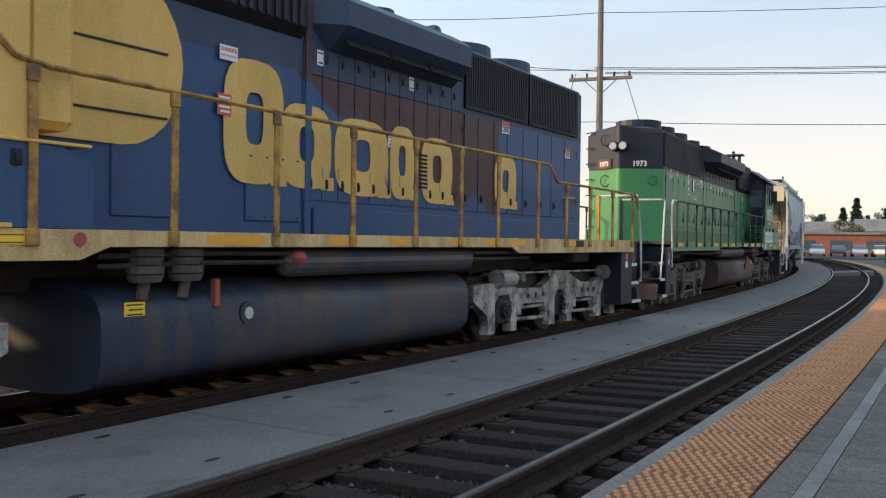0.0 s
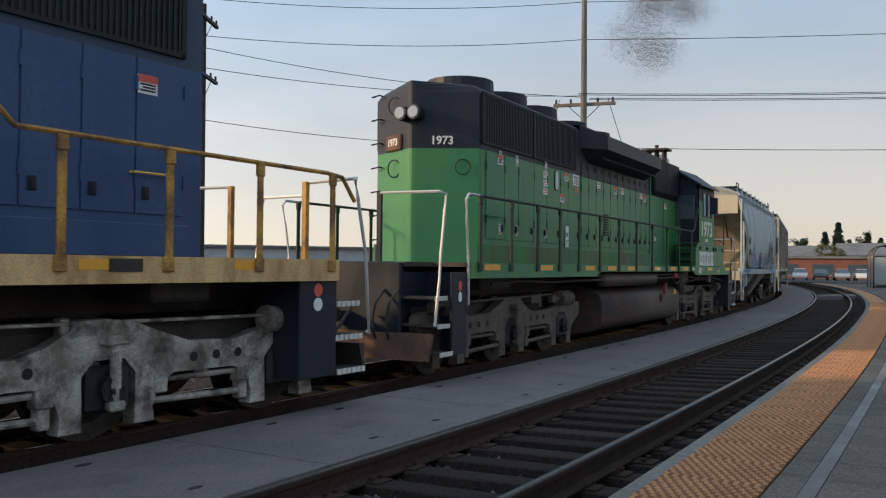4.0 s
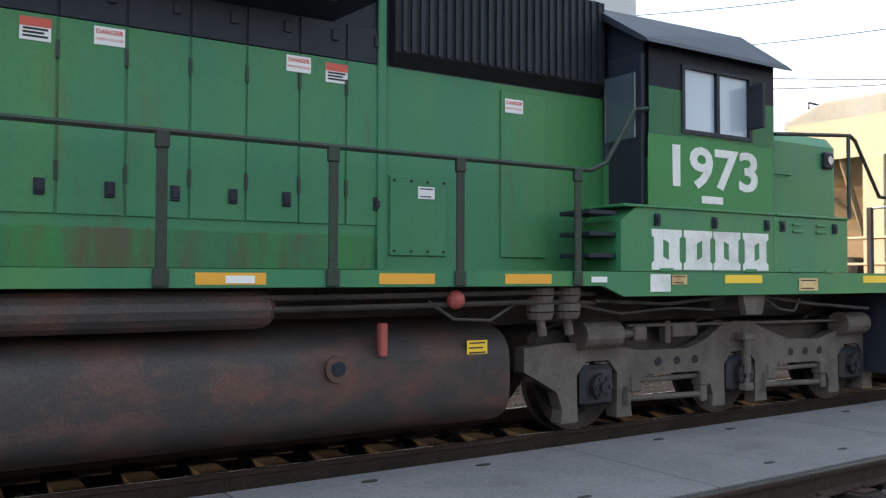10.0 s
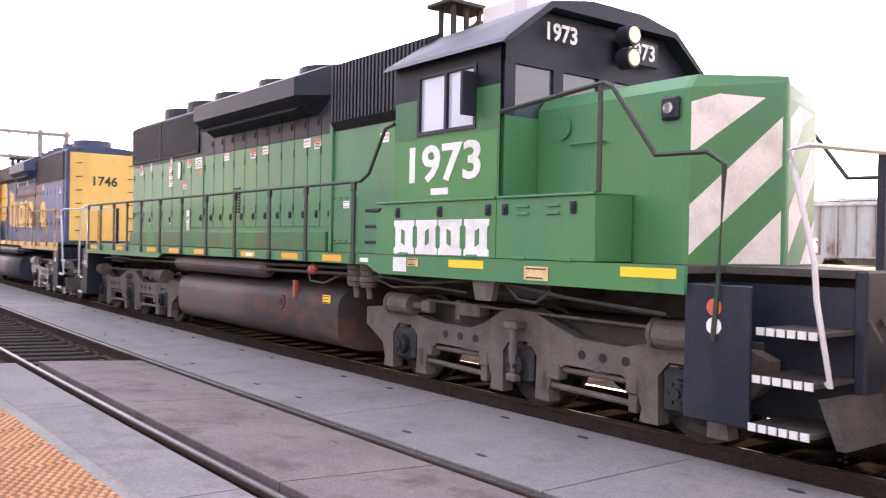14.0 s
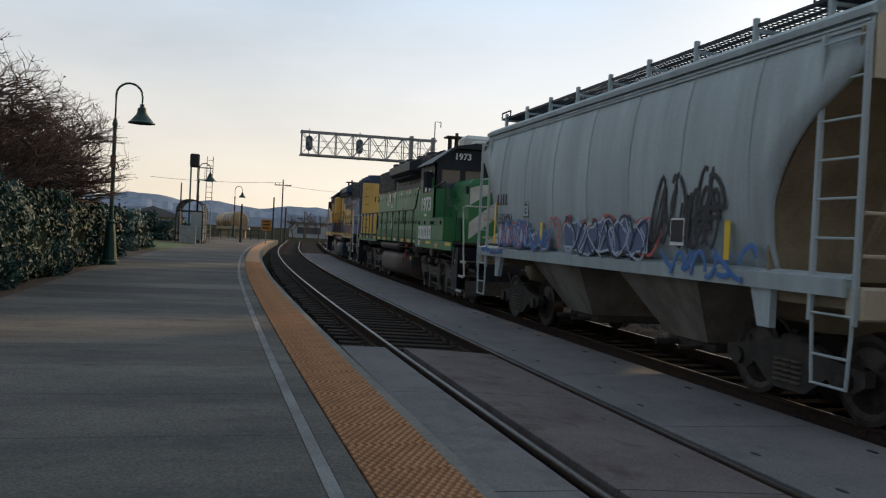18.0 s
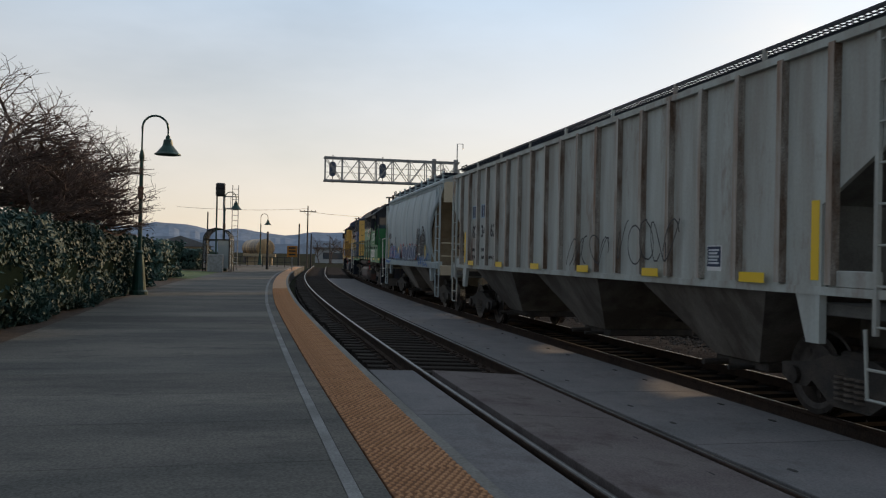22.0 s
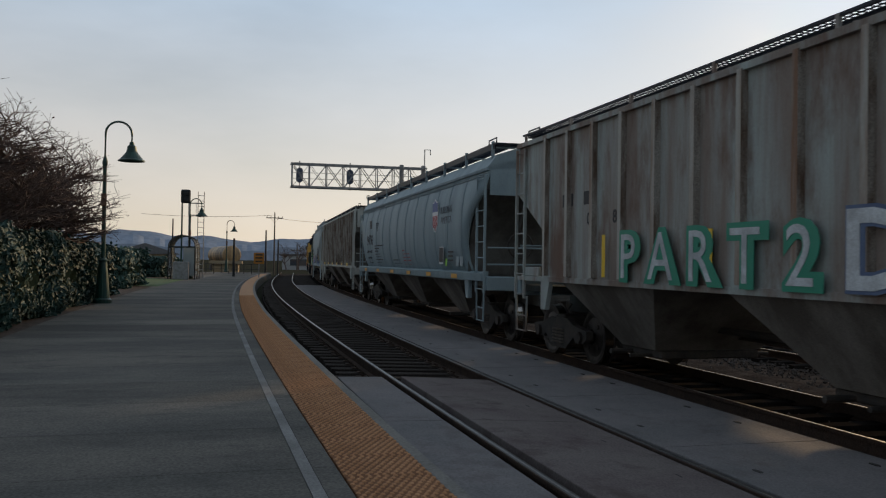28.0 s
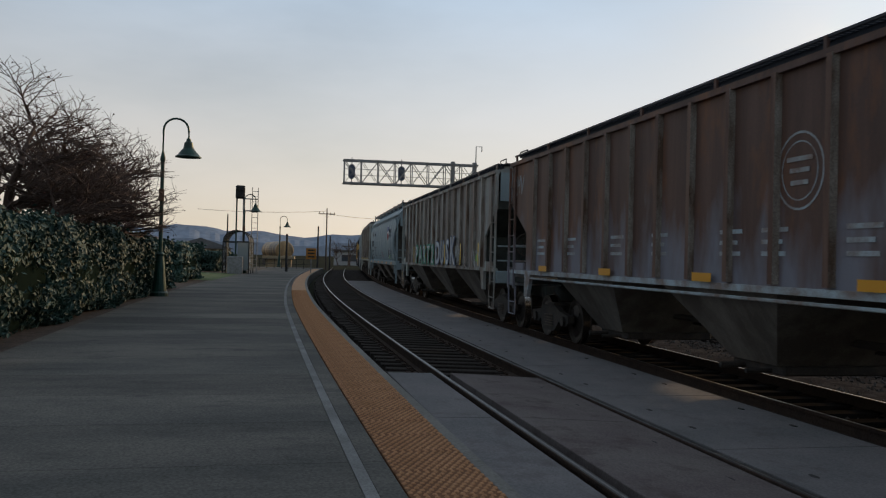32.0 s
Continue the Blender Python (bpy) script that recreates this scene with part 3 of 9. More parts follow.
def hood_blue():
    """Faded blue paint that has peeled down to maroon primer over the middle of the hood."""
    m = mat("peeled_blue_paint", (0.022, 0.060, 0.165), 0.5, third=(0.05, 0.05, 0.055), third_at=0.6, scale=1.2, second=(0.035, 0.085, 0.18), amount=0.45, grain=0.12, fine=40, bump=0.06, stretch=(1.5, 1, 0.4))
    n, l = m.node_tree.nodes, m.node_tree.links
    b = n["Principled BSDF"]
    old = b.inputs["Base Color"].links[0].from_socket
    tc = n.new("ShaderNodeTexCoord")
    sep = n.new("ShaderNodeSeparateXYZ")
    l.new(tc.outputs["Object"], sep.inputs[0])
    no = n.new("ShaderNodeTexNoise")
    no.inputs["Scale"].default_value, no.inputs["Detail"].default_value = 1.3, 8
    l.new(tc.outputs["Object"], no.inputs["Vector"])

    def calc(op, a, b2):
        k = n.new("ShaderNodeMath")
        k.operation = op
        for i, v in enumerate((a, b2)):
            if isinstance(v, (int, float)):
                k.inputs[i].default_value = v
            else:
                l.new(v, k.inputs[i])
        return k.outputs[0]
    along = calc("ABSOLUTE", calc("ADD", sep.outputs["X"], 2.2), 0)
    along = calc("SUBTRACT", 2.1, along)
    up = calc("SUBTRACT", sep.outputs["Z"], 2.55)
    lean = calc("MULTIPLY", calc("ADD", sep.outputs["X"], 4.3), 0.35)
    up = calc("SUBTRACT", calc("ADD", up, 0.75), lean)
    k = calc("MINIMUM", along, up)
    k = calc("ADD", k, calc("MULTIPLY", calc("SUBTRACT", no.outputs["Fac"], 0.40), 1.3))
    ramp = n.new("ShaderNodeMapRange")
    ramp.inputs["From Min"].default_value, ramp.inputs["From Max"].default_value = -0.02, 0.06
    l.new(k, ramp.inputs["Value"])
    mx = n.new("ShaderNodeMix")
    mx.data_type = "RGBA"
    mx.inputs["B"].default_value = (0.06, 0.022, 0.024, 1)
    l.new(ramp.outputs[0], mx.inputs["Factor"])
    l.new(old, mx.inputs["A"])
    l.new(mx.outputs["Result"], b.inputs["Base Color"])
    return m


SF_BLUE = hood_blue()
SF_BLUE2 = mat("faded_blue_paint", (0.020, 0.042, 0.095), 0.55, third=(0.05, 0.05, 0.055), third_at=0.6, scale=1.2, second=(0.038, 0.06, 0.105), amount=0.5, grain=0.12, bump=0.05, stretch=(1.5, 1, 0.4))


def car_paint(name, base, stain, amount, streak=(2.2, 1, 0.22), third=None, third_at=0.6):
    """Weathered hopper paint with rust running down it."""
    return mat(name, base, 0.6, scale=1.0, second=stain, amount=amount, grain=0.06, fine=30, bump=0.025, stretch=streak, spec=0.3, third=third, third_at=third_at, third_scale=(0.9, 1, 0.3))


def words(name, text, size, material, parent, m, bold=0.0, sx=1.0, label="", depth=0.004):
    """Lettering as a thin raised mesh; m sets its middle, in the parent's space."""
    c = bpy.data.curves.new(name, "FONT")
    c.body, c.size, c.extrude, c.offset, c.resolution_u = text, size, depth, bold, 3
    c.align_x, c.align_y = "CENTER", "CENTER"
    tmp = new("letters", c)
    me = bpy.data.meshes.new_from_object(tmp.evaluated_get(bpy.context.evaluated_depsgraph_get()))
    bpy.data.objects.remove(tmp)
    bpy.data.curves.remove(c)
    me.transform(m @ Matrix.Diagonal((sx, 1, 1, 1)))
    me.materials.clear()
    me.materials.append(material)
    me.name = name
    ob = new(name, me)
    ob.parent = parent
    if label:
        ob["label"] = label
    return ob


def on_side(u, y, z, side):
    """A pose on a car's side: letters read from outside. side: -1 or 1."""
    return pose(u, side * y, z, 90, 0, 0 if side < 0 else 180)


# ---- train: running gear ----
def wheelset(parent, u, r, half=0.7535):
    """An axle with two flanged wheels, which turns."""
    bm = bmesh.new()
    rod(bm, (0, -1.02, 0), (0, 1.02, 0), 0.075, 10)
    for q in (-1, 1):
        prof = [(0.10, 0.10), (0.13, 0.13), (0.08, r * 0.72), (0.10, r * 0.86), (0.10, r - 0.005), (0.0, r), (-0.045, r + 0.004), (-0.055, r + 0.028), (-0.075, r + 0.024), (-0.075, r * 0.84), (-0.02, r * 0.7), (-0.06, 0.13), (-0.06, 0.10)]
        rings = []
        for k in range(28):
            a = 2 * math.pi * k / 28
            rings.append([bm.verts.new((p[1] * math.cos(a), q * (half + p[0] - 0.03), p[1] * math.sin(a))) for p in prof])
        for k in range(28):
            for j in range(len(prof) - 1):
                f = bm.faces.new((rings[k][j], rings[k][j + 1], rings[(k + 1) % 28][j + 1], rings[(k + 1) % 28][j]))
                f.material_index = 1 if j in (4, 5) else 0
        for k in range(0, 28, 7):      # web holes show that it turns
            a = 2 * math.pi * (k + 0.5) / 28
            box(bm, r * 0.35, r * 0.6, q * (half + 0.05), q * (half + 0.085), -0.03, 0.03, m=Matrix.Rotation(a, 4, "Y"))
    bmesh.ops.recalc_face_normals(bm, faces=bm.faces[:])
    ob = part("wheelset", bm, [WHEEL, TREAD], parent)
    ob.matrix_basis = pose(u, 0, r)
    return ob


WHEELS = []      # (wheelset, its place along the car, radius, +1 or -1)


def loco_truck(car, u0, face, paint):
    """A three-axle truck: side frames, journal boxes, springs, brake gear. face: +1 if its outer end points to +x."""
    def P(u):
        return u0 + face * u
    ax = (-2.0, 0.0, 1.97)
    top = [(-2.85, 0.62), (-2.85, 0.83), (-2.5, 0.86), (-2.2, 0.85), (-1.75, 0.80), (-1.45, 0.755), (-0.8, 0.74), (-0.55, 0.81), (-0.3, 0.95), (-0.08, 1.0), (0.2, 0.98), (0.45, 0.89), (0.8, 0.78), (1.35, 0.76), (1.65, 0.83), (2.0, 0.87), (2.6, 0.86), (2.75, 0.8), (2.75, 0.64)]
    low = []
    for a in reversed(ax):
        low += [(a + 0.64, 0.52), (a + 0.48, 0.42), (a + 0.42, 0.26), (a + 0.44, 0.14), (a + 0.24, 0.14), (a + 0.25, 0.56), (a + 0.14, 0.68), (a - 0.14, 0.68), (a - 0.25, 0.56), (a - 0.24, 0.14), (a - 0.44, 0.14), (a - 0.42, 0.26), (a - 0.48, 0.42), (a - 0.64, 0.51)]
    low = [(min(p[0], 2.74), p[1]) for p in low if p[0] > -2.84]
    shape = [(P(a), b) for a, b in top + low]
    holder = None
    for q in (-1, 1):
        bm = bmesh.new()
        y0, y1 = sorted((q * 0.98, q * 1.12))
        fs = extrude(bm, shape, y0, y1, "y")
        big = [f for f in fs if len(f.verts) > 4]
        bmesh.ops.triangulate(bm, faces=big)
        for a in (-1.21, -0.95, -0.69, 0.85, 1.11, 1.37):        # bosses round the lightening holes
            rod(bm, (P(a), q * 1.11, 0.635), (P(a), q * 1.124, 0.635), 0.05, 10)
        sf = part("truck_side_frame", bm, paint, car)
        holder = holder or sf
        for a in (-1.21, -0.95, -0.69, 0.85, 1.11, 1.37):
            bm = bmesh.new()
            rod(bm, (P(a), q * 1.12, 0.635), (P(a), q * 1.129, 0.635), 0.043, 10)
            part("frame_hole", bm, MESH_BLACK, sf)
        for i, a in enumerate(ax):
            bm = bmesh.new()
            yy0, yy1 = sorted((q * 0.9, q * 1.14))
            box(bm, P(a) - 0.2, P(a) + 0.2, yy0, yy1, 0.26, 0.64, 0.04)
            rod(bm, (P(a), q * 1.12, 0.45), (P(a), q * 1.2, 0.45), 0.12, 12)
            for k in range(6):
                an = k * math.pi / 3
                rod(bm, (P(a) + 0.085 * math.cos(an), q * 1.19, 0.45 + 0.085 * math.sin(an)), (P(a) + 0.085 * math.cos(an), q * 1.215, 0.45 + 0.085 * math.sin(an)), 0.018, 6)
            rod(bm, (P(a), q * 1.18, 0.45), (P(a), q * 1.225, 0.45), 0.045, 8)
            part("journal_box", bm, JOURNAL, sf)
            bm = bmesh.new()
            for k in (-0.12, 0.12):
                for j in range(5):
                    bmesh.ops.create_cone(bm, cap_ends=True, segments=10, radius1=0.085, radius2=0.085, depth=0.022, matrix=Matrix.Translation((P(a) + k, q * 1.02, 0.62 + j * 0.034)))
            part("coil_spring", bm, TRUCK_GREY, sf)
        for a, w in ((-2.0, 0.21), (1.95, 0.21)):            # brake cylinders beside the outer axles
            bm = bmesh.new()
            rod(bm, (P(a - w), q * 1.14, 0.92), (P(a + w), q * 1.14, 0.92), 0.125, 14)
            rod(bm, (P(a - w - 0.04), q * 1.14, 0.92), (P(a - w), q * 1.14, 0.92), 0.135, 14)
            rod(bm, (P(a + w), q * 1.14, 0.92), (P(a + w + 0.3), q * 1.14, 0.92), 0.04, 8)
            box(bm, *sorted((P(a + w + 0.2), P(a + w + 0.36))), *sorted((q * 1.09, q * 1.2)), 0.85, 0.99, 0.015)
            part("brake_cylinder", bm, paint, sf)
        bm = bmesh.new()                                     # brake rods between the axles
        for a, b in ((-1.72, -0.3), (0.3, 1.7)):
            rod(bm, (P(a), q * 1.06, 0.46), (P(b), q * 1.06, 0.46), 0.028, 8)
            rod(bm, (P(a + 0.1), q * 1.08, 0.30), (P(b - 0.2), q * 1.08, 0.27), 0.03, 8)
            for c in (a + 0.2, b - 0.25):
                box(bm, *sorted((P(c) - 0.07, P(c) + 0.07)), *sorted((q * 1.0, q * 1.14)), 0.36, 0.52, 0.015)
            box(bm, *sorted((P(a + 0.02), P(a + 0.12))), *sorted((q * 1.02, q * 1.12)), 0.22, 0.44, 0.01)
            box(bm, *sorted((P(b - 0.3), P(b - 0.2))), *sorted((q * 1.02, q * 1.12)), 0.2, 0.42, 0.01)
        rod(bm, (P(-1.6), q * 1.1, 0.99), (P(2.4), q * 1.1, 0.95), 0.016, 6)
        rod(bm, (P(-2.75), q * 1.0, 0.56), (P(-2.2), q * 1.02, 0.52), 0.035, 8)
        part("brake_rigging", bm, paint, sf)
        bm = bmesh.new()                                     # sand and lever box above the frame
        box(bm, *sorted((P(-1.02), P(-0.66))), *sorted((q * 0.96, q * 1.12)), 0.86, 1.0, 0.012)
        box(bm, *sorted((P(-1.1), P(-1.02))), *sorted((q * 1.0, q * 1.1)), 0.8, 1.02, 0.01)
        part("lever_box", bm, paint, sf)
        bm = bmesh.new()                                     # damper on the middle axle
        rod(bm, (P(0.0), q * 1.2, 0.82), (P(0.0), q * 1.2, 0.46), 0.045, 10)
        rod(bm, (P(0.0), q * 1.2, 0.46), (P(0.0), q * 1.2, 0.34), 0.03, 10)
        box(bm, *sorted((P(-0.1), P(0.1))), *sorted((q * 1.1, q * 1.26)), 0.80, 0.88, 0.015)
        box(bm, *sorted((P(-0.07), P(0.07))), *sorted((q * 1.15, q * 1.25)), 0.28, 0.36, 0.015)
        part("damper", bm, paint, sf)
    bm = bmesh.new()
    box(bm, u0 - 2.6, u0 + 2.6, -0.9, 0.9, 0.5, 0.95, 0.05)
    part("truck_bolster", bm, GRIME, car)
    for a in ax:
        WHEELS.append([wheelset(car, P(a), 0.5), 0.5, car])


def coupler(car, x, d, z=0.82):
    """A knuckle coupler with its shank; d: the way that it points."""
    bm = bmesh.new()
    box(bm, *sorted((x - d * 0.75, x - d * 0.2)), -0.09, 0.09, z - 0.09, z + 0.09, 0.02)
    box(bm, *sorted((x - d * 0.25, x - d * 0.02)), -0.16, 0.12, z - 0.13, z + 0.13, 0.03)
    box(bm, *sorted((x - d * 0.1, x + d * 0.05)), 0.0, 0.15, z - 0.13, z + 0.13, 0.03)
    part("coupler", bm, GRIME, car)
    bm = bmesh.new()
    for k in (-0.35, 0.3):
        pipe(bm, [(x - d * 0.6, k, z + 0.1), (x - d * 0.35, k * 1.05, z - 0.1), (x - d * 0.12, k * 0.8, z - 0.35), (x, k * 0.6, z - 0.28)], 0.022)
    part("air_hose", bm, GRIME, car)


# ---- train: locomotives ----
def hood_shell(car, name, secs, mats, rows):
    """Lofts cross-sections: secs of (x, scale of half-width), rows of (y, z, material of the strip above)."""
    bm = bmesh.new()
    rings = []
    for x, w in secs:
        ring = [bm.verts.new((x, -y * w, z)) for y, z, _ in rows] + [bm.verts.new((x, y * w, z)) for y, z, _ in reversed(rows)]
        rings.append(ring)
    k = len(rows)
    for a, b in zip(rings, rings[1:]):
        for j in range(2 * k - 1):
            f = bm.faces.new((a[j], b[j], b[j + 1], a[j + 1]))
            f.material_index = rows[j][2] if j < k else rows[2 * k - 2 - j][2]
    for ring, flip in ((rings[0], True), (rings[-1], False)):
        for j in range(k - 1):
            q = (ring[j], ring[j + 1], ring[2 * k - 2 - j], ring[2 * k - 1 - j])
            f = bm.faces.new(q)
            f.material_index = rows[j][2]
    bmesh.ops.recalc_face_normals(bm, faces=bm.faces[:])
    return part(name, bm, mats, car)


def sticker(car, u, y, z, side, w, h, material, name="sticker", lines=0, ink=None):
    """A thin label, with bars for writing that is too small to read."""
    bm = bmesh.new()
    a, b = sorted((side * y, side * (y + 0.004)))
    box(bm, u - w / 2, u + w / 2, a, b, z - h / 2, z + h / 2)
    s = part(name, bm, material, car)
    if lines:
        bm = bmesh.new()
        for i in range(lines):
            zz = z + h * (0.32 - 0.64 * i / max(1, lines - 1))
            a, b = sorted((side * (y + 0.004), side * (y + 0.006)))
            box(bm, u - w * 0.4, u + w * (0.4 - 0.12 * (i % 2)), a, b, zz - h * 0.05, zz + h * 0.05)
        part("print", bm, ink or BLACK_INK, s)
    return s


def danger(car, u, y, z, side, w=0.2, low=True):
    """A white warning label with red writing."""
    s = sticker(car, u, y, z, side, w, w * 0.62, LABEL_WHITE, "danger_label")
    words("danger_text", "DANGER", w * 0.22, LABEL_RED, s, on_side(u, y + 0.005, z + w * 0.13, side), w * 0.006, depth=0.001)
    words("danger_text", "HIGH VOLTAGE", w * 0.125, LABEL_RED, s, on_side(u, y + 0.005, z - w * 0.12, side), depth=0.001)
    return s


def locomotive(name, label, vis, scheme, remap=None, trucks=(6.53, -5.72), other=False):
    """A six-axle road locomotive with its cab towards +x. vis: the side (-1 or 1) that the platform sees."""
    car = new(name)
    tagged(car, label, "locomotive", "locomotives")
    BODY, TOP, SILL, RAILP, CABP, TRK, TNK = scheme
    LOWP = BODY
    fixed = []
    S0, S1, SE = (-3.97, 2.5, -8.72) if other else (-2.85, 4.25, -7.82)
    SP = 3.17
    SF = 8.16 if other else 8.78      # front end of the side sill
    HB = 3.5 if other else 3.18
    # underframe and walkways
    bm = bmesh.new()
    extrude(bm, [(SE, 1.5), (SE, 1.29), (S0 - 0.14, 1.29), (S0 + 0.08, 1.375), (S1, 1.375), (S1 + 0.25, 1.28), (SF, 1.28), (SF, 1.5)], -1.5, -1.46, "y")
    fixed.append(part("side_sill", bm, SILL, car))
    bm = bmesh.new()
    extrude(bm, [(SE, 1.5), (SE, 1.29), (S0 - 0.14, 1.29), (S0 + 0.08, 1.375), (S1, 1.375), (S1 + 0.25, 1.28), (SF, 1.28), (SF, 1.5)], 1.46, 1.5, "y")
    fixed.append(part("side_sill", bm, SILL, car))
    bm = bmesh.new()
    box(bm, -8.15, 8.15, -1.458, 1.458, 1.44, 1.497)
    for a, b in ((-9.22, -8.151), (8.151, 9.22)):
        box(bm, a, b, -0.95, 0.95, 1.44, 1.497)
    part("walkway", bm, GRIME, car)
    bm = bmesh.new()
    box(bm, -9.0, 9.0, -0.42, 0.42, 0.98, 1.44, 0.02)
    for u in (-6.5, 6.5):
        box(bm, u - 0.5, u + 0.5, -1.2, 1.2, 1.12, 1.438, 0.03)
    part("centre_sill", bm, GRIME, car)
    bm = bmesh.new()
    for q in (-1, 1):
        for zz in (1.30, 1.22):
            pipe(bm, [(-4.0, q * 1.35, zz), (-3.0, q * 1.38, zz), (1.5, q * 1.38, zz), (3.6, q * 1.36, zz + 0.02), (4.3, q * 1.3, zz)], 0.022)
    part("air_pipe", bm, GRIME, car)
    # long hood
    rows = [(1.0, 1.5, 0), (1.0, SP, 1), (1.0, 4.0, 1), (0.95, 4.07, 1), (0.85, 4.12, 1), (0.4, 4.17, 1)]
    ENDS = [(-7.3, 0.97), (-7.27, 1.0), (4.79, 1.0)] if other else [(-6.96, 0.02), (-6.94, 0.07), (-6.5, 0.985), (-6.43, 1.0), (4.79, 1.0)]
    hood = hood_shell(car, "long_hood", ENDS, [BODY, TOP], rows)
    bm = bmesh.new()
    for q in (-1, 1):
        box(bm, -6.5, 2.25, *sorted((q * 1.0, q * 1.05)), 1.5, 1.78, 0.01)
    part("hood_ledge", bm, BN_GRIMY if BODY is BN_GREEN else BODY, car)
    # doors along the hood
    edges = [-6.45, -5.95, -5.45, -4.95, -4.45, -3.95, -3.55, -3.1, -2.65] if other else [-6.3, -5.66, -5.14, -4.52, -3.96, -3.34, -2.96, -2.36]
    tall = [-2.28, -1.87, -1.44, -1.0, -0.56, -0.1, 0.34, 0.78, 1.2, 1.62, 2.02, 2.4]
    for a, b in list(zip(edges, edges[1:])) + list(zip(tall, tall[1:])):
        up = 3.2 if b <= -2.3 else 3.46
        for q in (vis,):
            bm = bmesh.new()
            y0, y1 = sorted((q * 1.0, q * 1.014))
            box(bm, a + 0.008, b - 0.008, y0, y1, 1.86, SP - 0.003, 0.004)
            if up > 3.3:
                box(bm, a + 0.008, b - 0.008, y0, y1, SP + 0.003, up, 0.004, mat=1)
            d = part("hood_door", bm, [BODY, TOP], car)
            bm = bmesh.new()
            hx = b - 0.1
            y0, y1 = sorted((q * 1.013, q * 1.03))
            box(bm, hx - 0.035, hx + 0.035, y0, y1, 1.98, 2.09, 0.006)
            box(bm, hx - 0.02, hx + 0.02, *sorted((q * 1.03, q * 1.042)), 2.0, 2.06, 0.004)
            part("latch", bm, BN_BLACK, d)
            if up > 3.3:
                bm = bmesh.new()
                box(bm, hx - 0.03, hx + 0.03, y0, y1, 3.31, 3.4, 0.006)
                part("latch", bm, BN_BLACK, d)
            for zz in (2.15, 2.95):
                bm = bmesh.new()
                box(bm, a - 0.012, a + 0.012, *sorted((q * 1.012, q * 1.026)), zz - 0.06, zz + 0.06)
                part("hinge", bm, RAIL_DARK if BODY is BN_GREEN else BODY, d)
    # electrical cabinet doors behind the cab
    bm = bmesh.new()
    y0, y1 = sorted((vis * 1.0, vis * 1.02))
    box(bm, 3.55, 4.06, y0, y1, 1.62, 3.12, 0.008)
    part("cabinet_door", bm, BODY, car)
    bm = bmesh.new()
    box(bm, 2.42, 2.98, y0, y1, 1.62, 2.28, 0.008)
    d = part("access_hatch", bm, BODY, car)
    for k in range(8):
        bm = bmesh.new()
        rod(bm, (2.46 + 0.48 * (k % 4) / 3, vis * 1.018, 1.66 if k < 4 else 2.24), (2.46 + 0.48 * (k % 4) / 3, vis * 1.03, 1.66 if k < 4 else 2.24), 0.012, 6)
        part("bolt", bm, TOP, d)
    bm = bmesh.new()
    box(bm, 2.3, 2.38, *sorted((vis * 1.0, vis * 1.035)), 1.5, 3.9, 0.008)
    part("hood_seam", bm, BODY, car)
    # louvre on one door, radiator grilles, dynamic-brake bulge, filter hatch
    bm = bmesh.new()
    for k in range(9):
        box(bm, -0.98, -0.72, *sorted((vis * 1.012, vis * 1.035)), 2.1 + k * 0.05, 2.125 + k * 0.05)
    part("louvre", bm, MESH_BLACK, car)
    for a, b in ((-6.45, -4.63), (-4.57, -2.6)):
        for q in (-1, 1):
            bm = bmesh.new()
            box(bm, a, b, *sorted((q * 1.0, q * 1.012)), 3.28, 3.99)
            for f in ((a, a + 0.05), (b - 0.05, b)):
                box(bm, *f, *sorted((q * 1.0, q * 1.03)), 3.25, 4.02)
            for z0 in (3.25, 3.98):
                box(bm, a, b, *sorted((q * 1.0, q * 1.03)), z0, z0 + 0.04)
            g = part("radiator_grille", bm, MESH_BLACK, car)
            n = int((b - a) / 0.06) if q == vis else 0
            for k in range(n):
                x = a + 0.07 + (b - a - 0.14) * k / (n - 1)
                bm = bmesh.new()
                box(bm, x - 0.011, x + 0.011, *sorted((q * 1.012, q * 1.026)), 3.29, 3.98)
                part("grille_slat", bm, BN_BLACK, g)
    for q in (-1, 1):
        bm = bmesh.new()
        prof = [(1.0, 3.46), (1.30, 3.70), (1.30, 3.96), (0.98, 4.15), (0.8, 4.18), (0.8, 3.46)]
        extrude(bm, [(q * y, z) for y, z in prof], -1.9, 1.9, "x")
        part("dynamic_brake_bulge", bm, TOP, car)
        for d in (-1, 1):
            bm = bmesh.new()
            a = [bm.verts.new((d * 1.9, q * y, z)) for y, z in prof]
            tip = [bm.verts.new((d * 2.32, q * min(y, 1.001), min(z, 4.14))) for y, z in prof]
            for j in range(len(prof)):
                bm.faces.new((a[j], a[(j + 1) % len(prof)], tip[(j + 1) % len(prof)], tip[j]))
            bmesh.ops.recalc_face_normals(bm, faces=bm.faces[:])
            part("bulge_end", bm, TOP, car)
        bm = bmesh.new()
        for k in range(3):
            box(bm, -1.8 + k * 1.22, -0.66 + k * 1.22, -0.1, 0.1, -0.006, 0.01, m=pose(0, q * 1.17, 3.585, -q * 51 if q > 0 else 51, 0, 0))
        part("brake_intake_screen", bm, MESH_BLACK, car)
        bm = bmesh.new()
        extrude(bm, [(q * 1.0, HB), (q * 1.1, HB + 0.1), (q * 1.1, 4.07), (q * 0.9, 4.15), (q * 0.9, HB)], 2.42, 4.72, "x")
        h = part("filter_hatch", bm, MESH_BLACK, car)
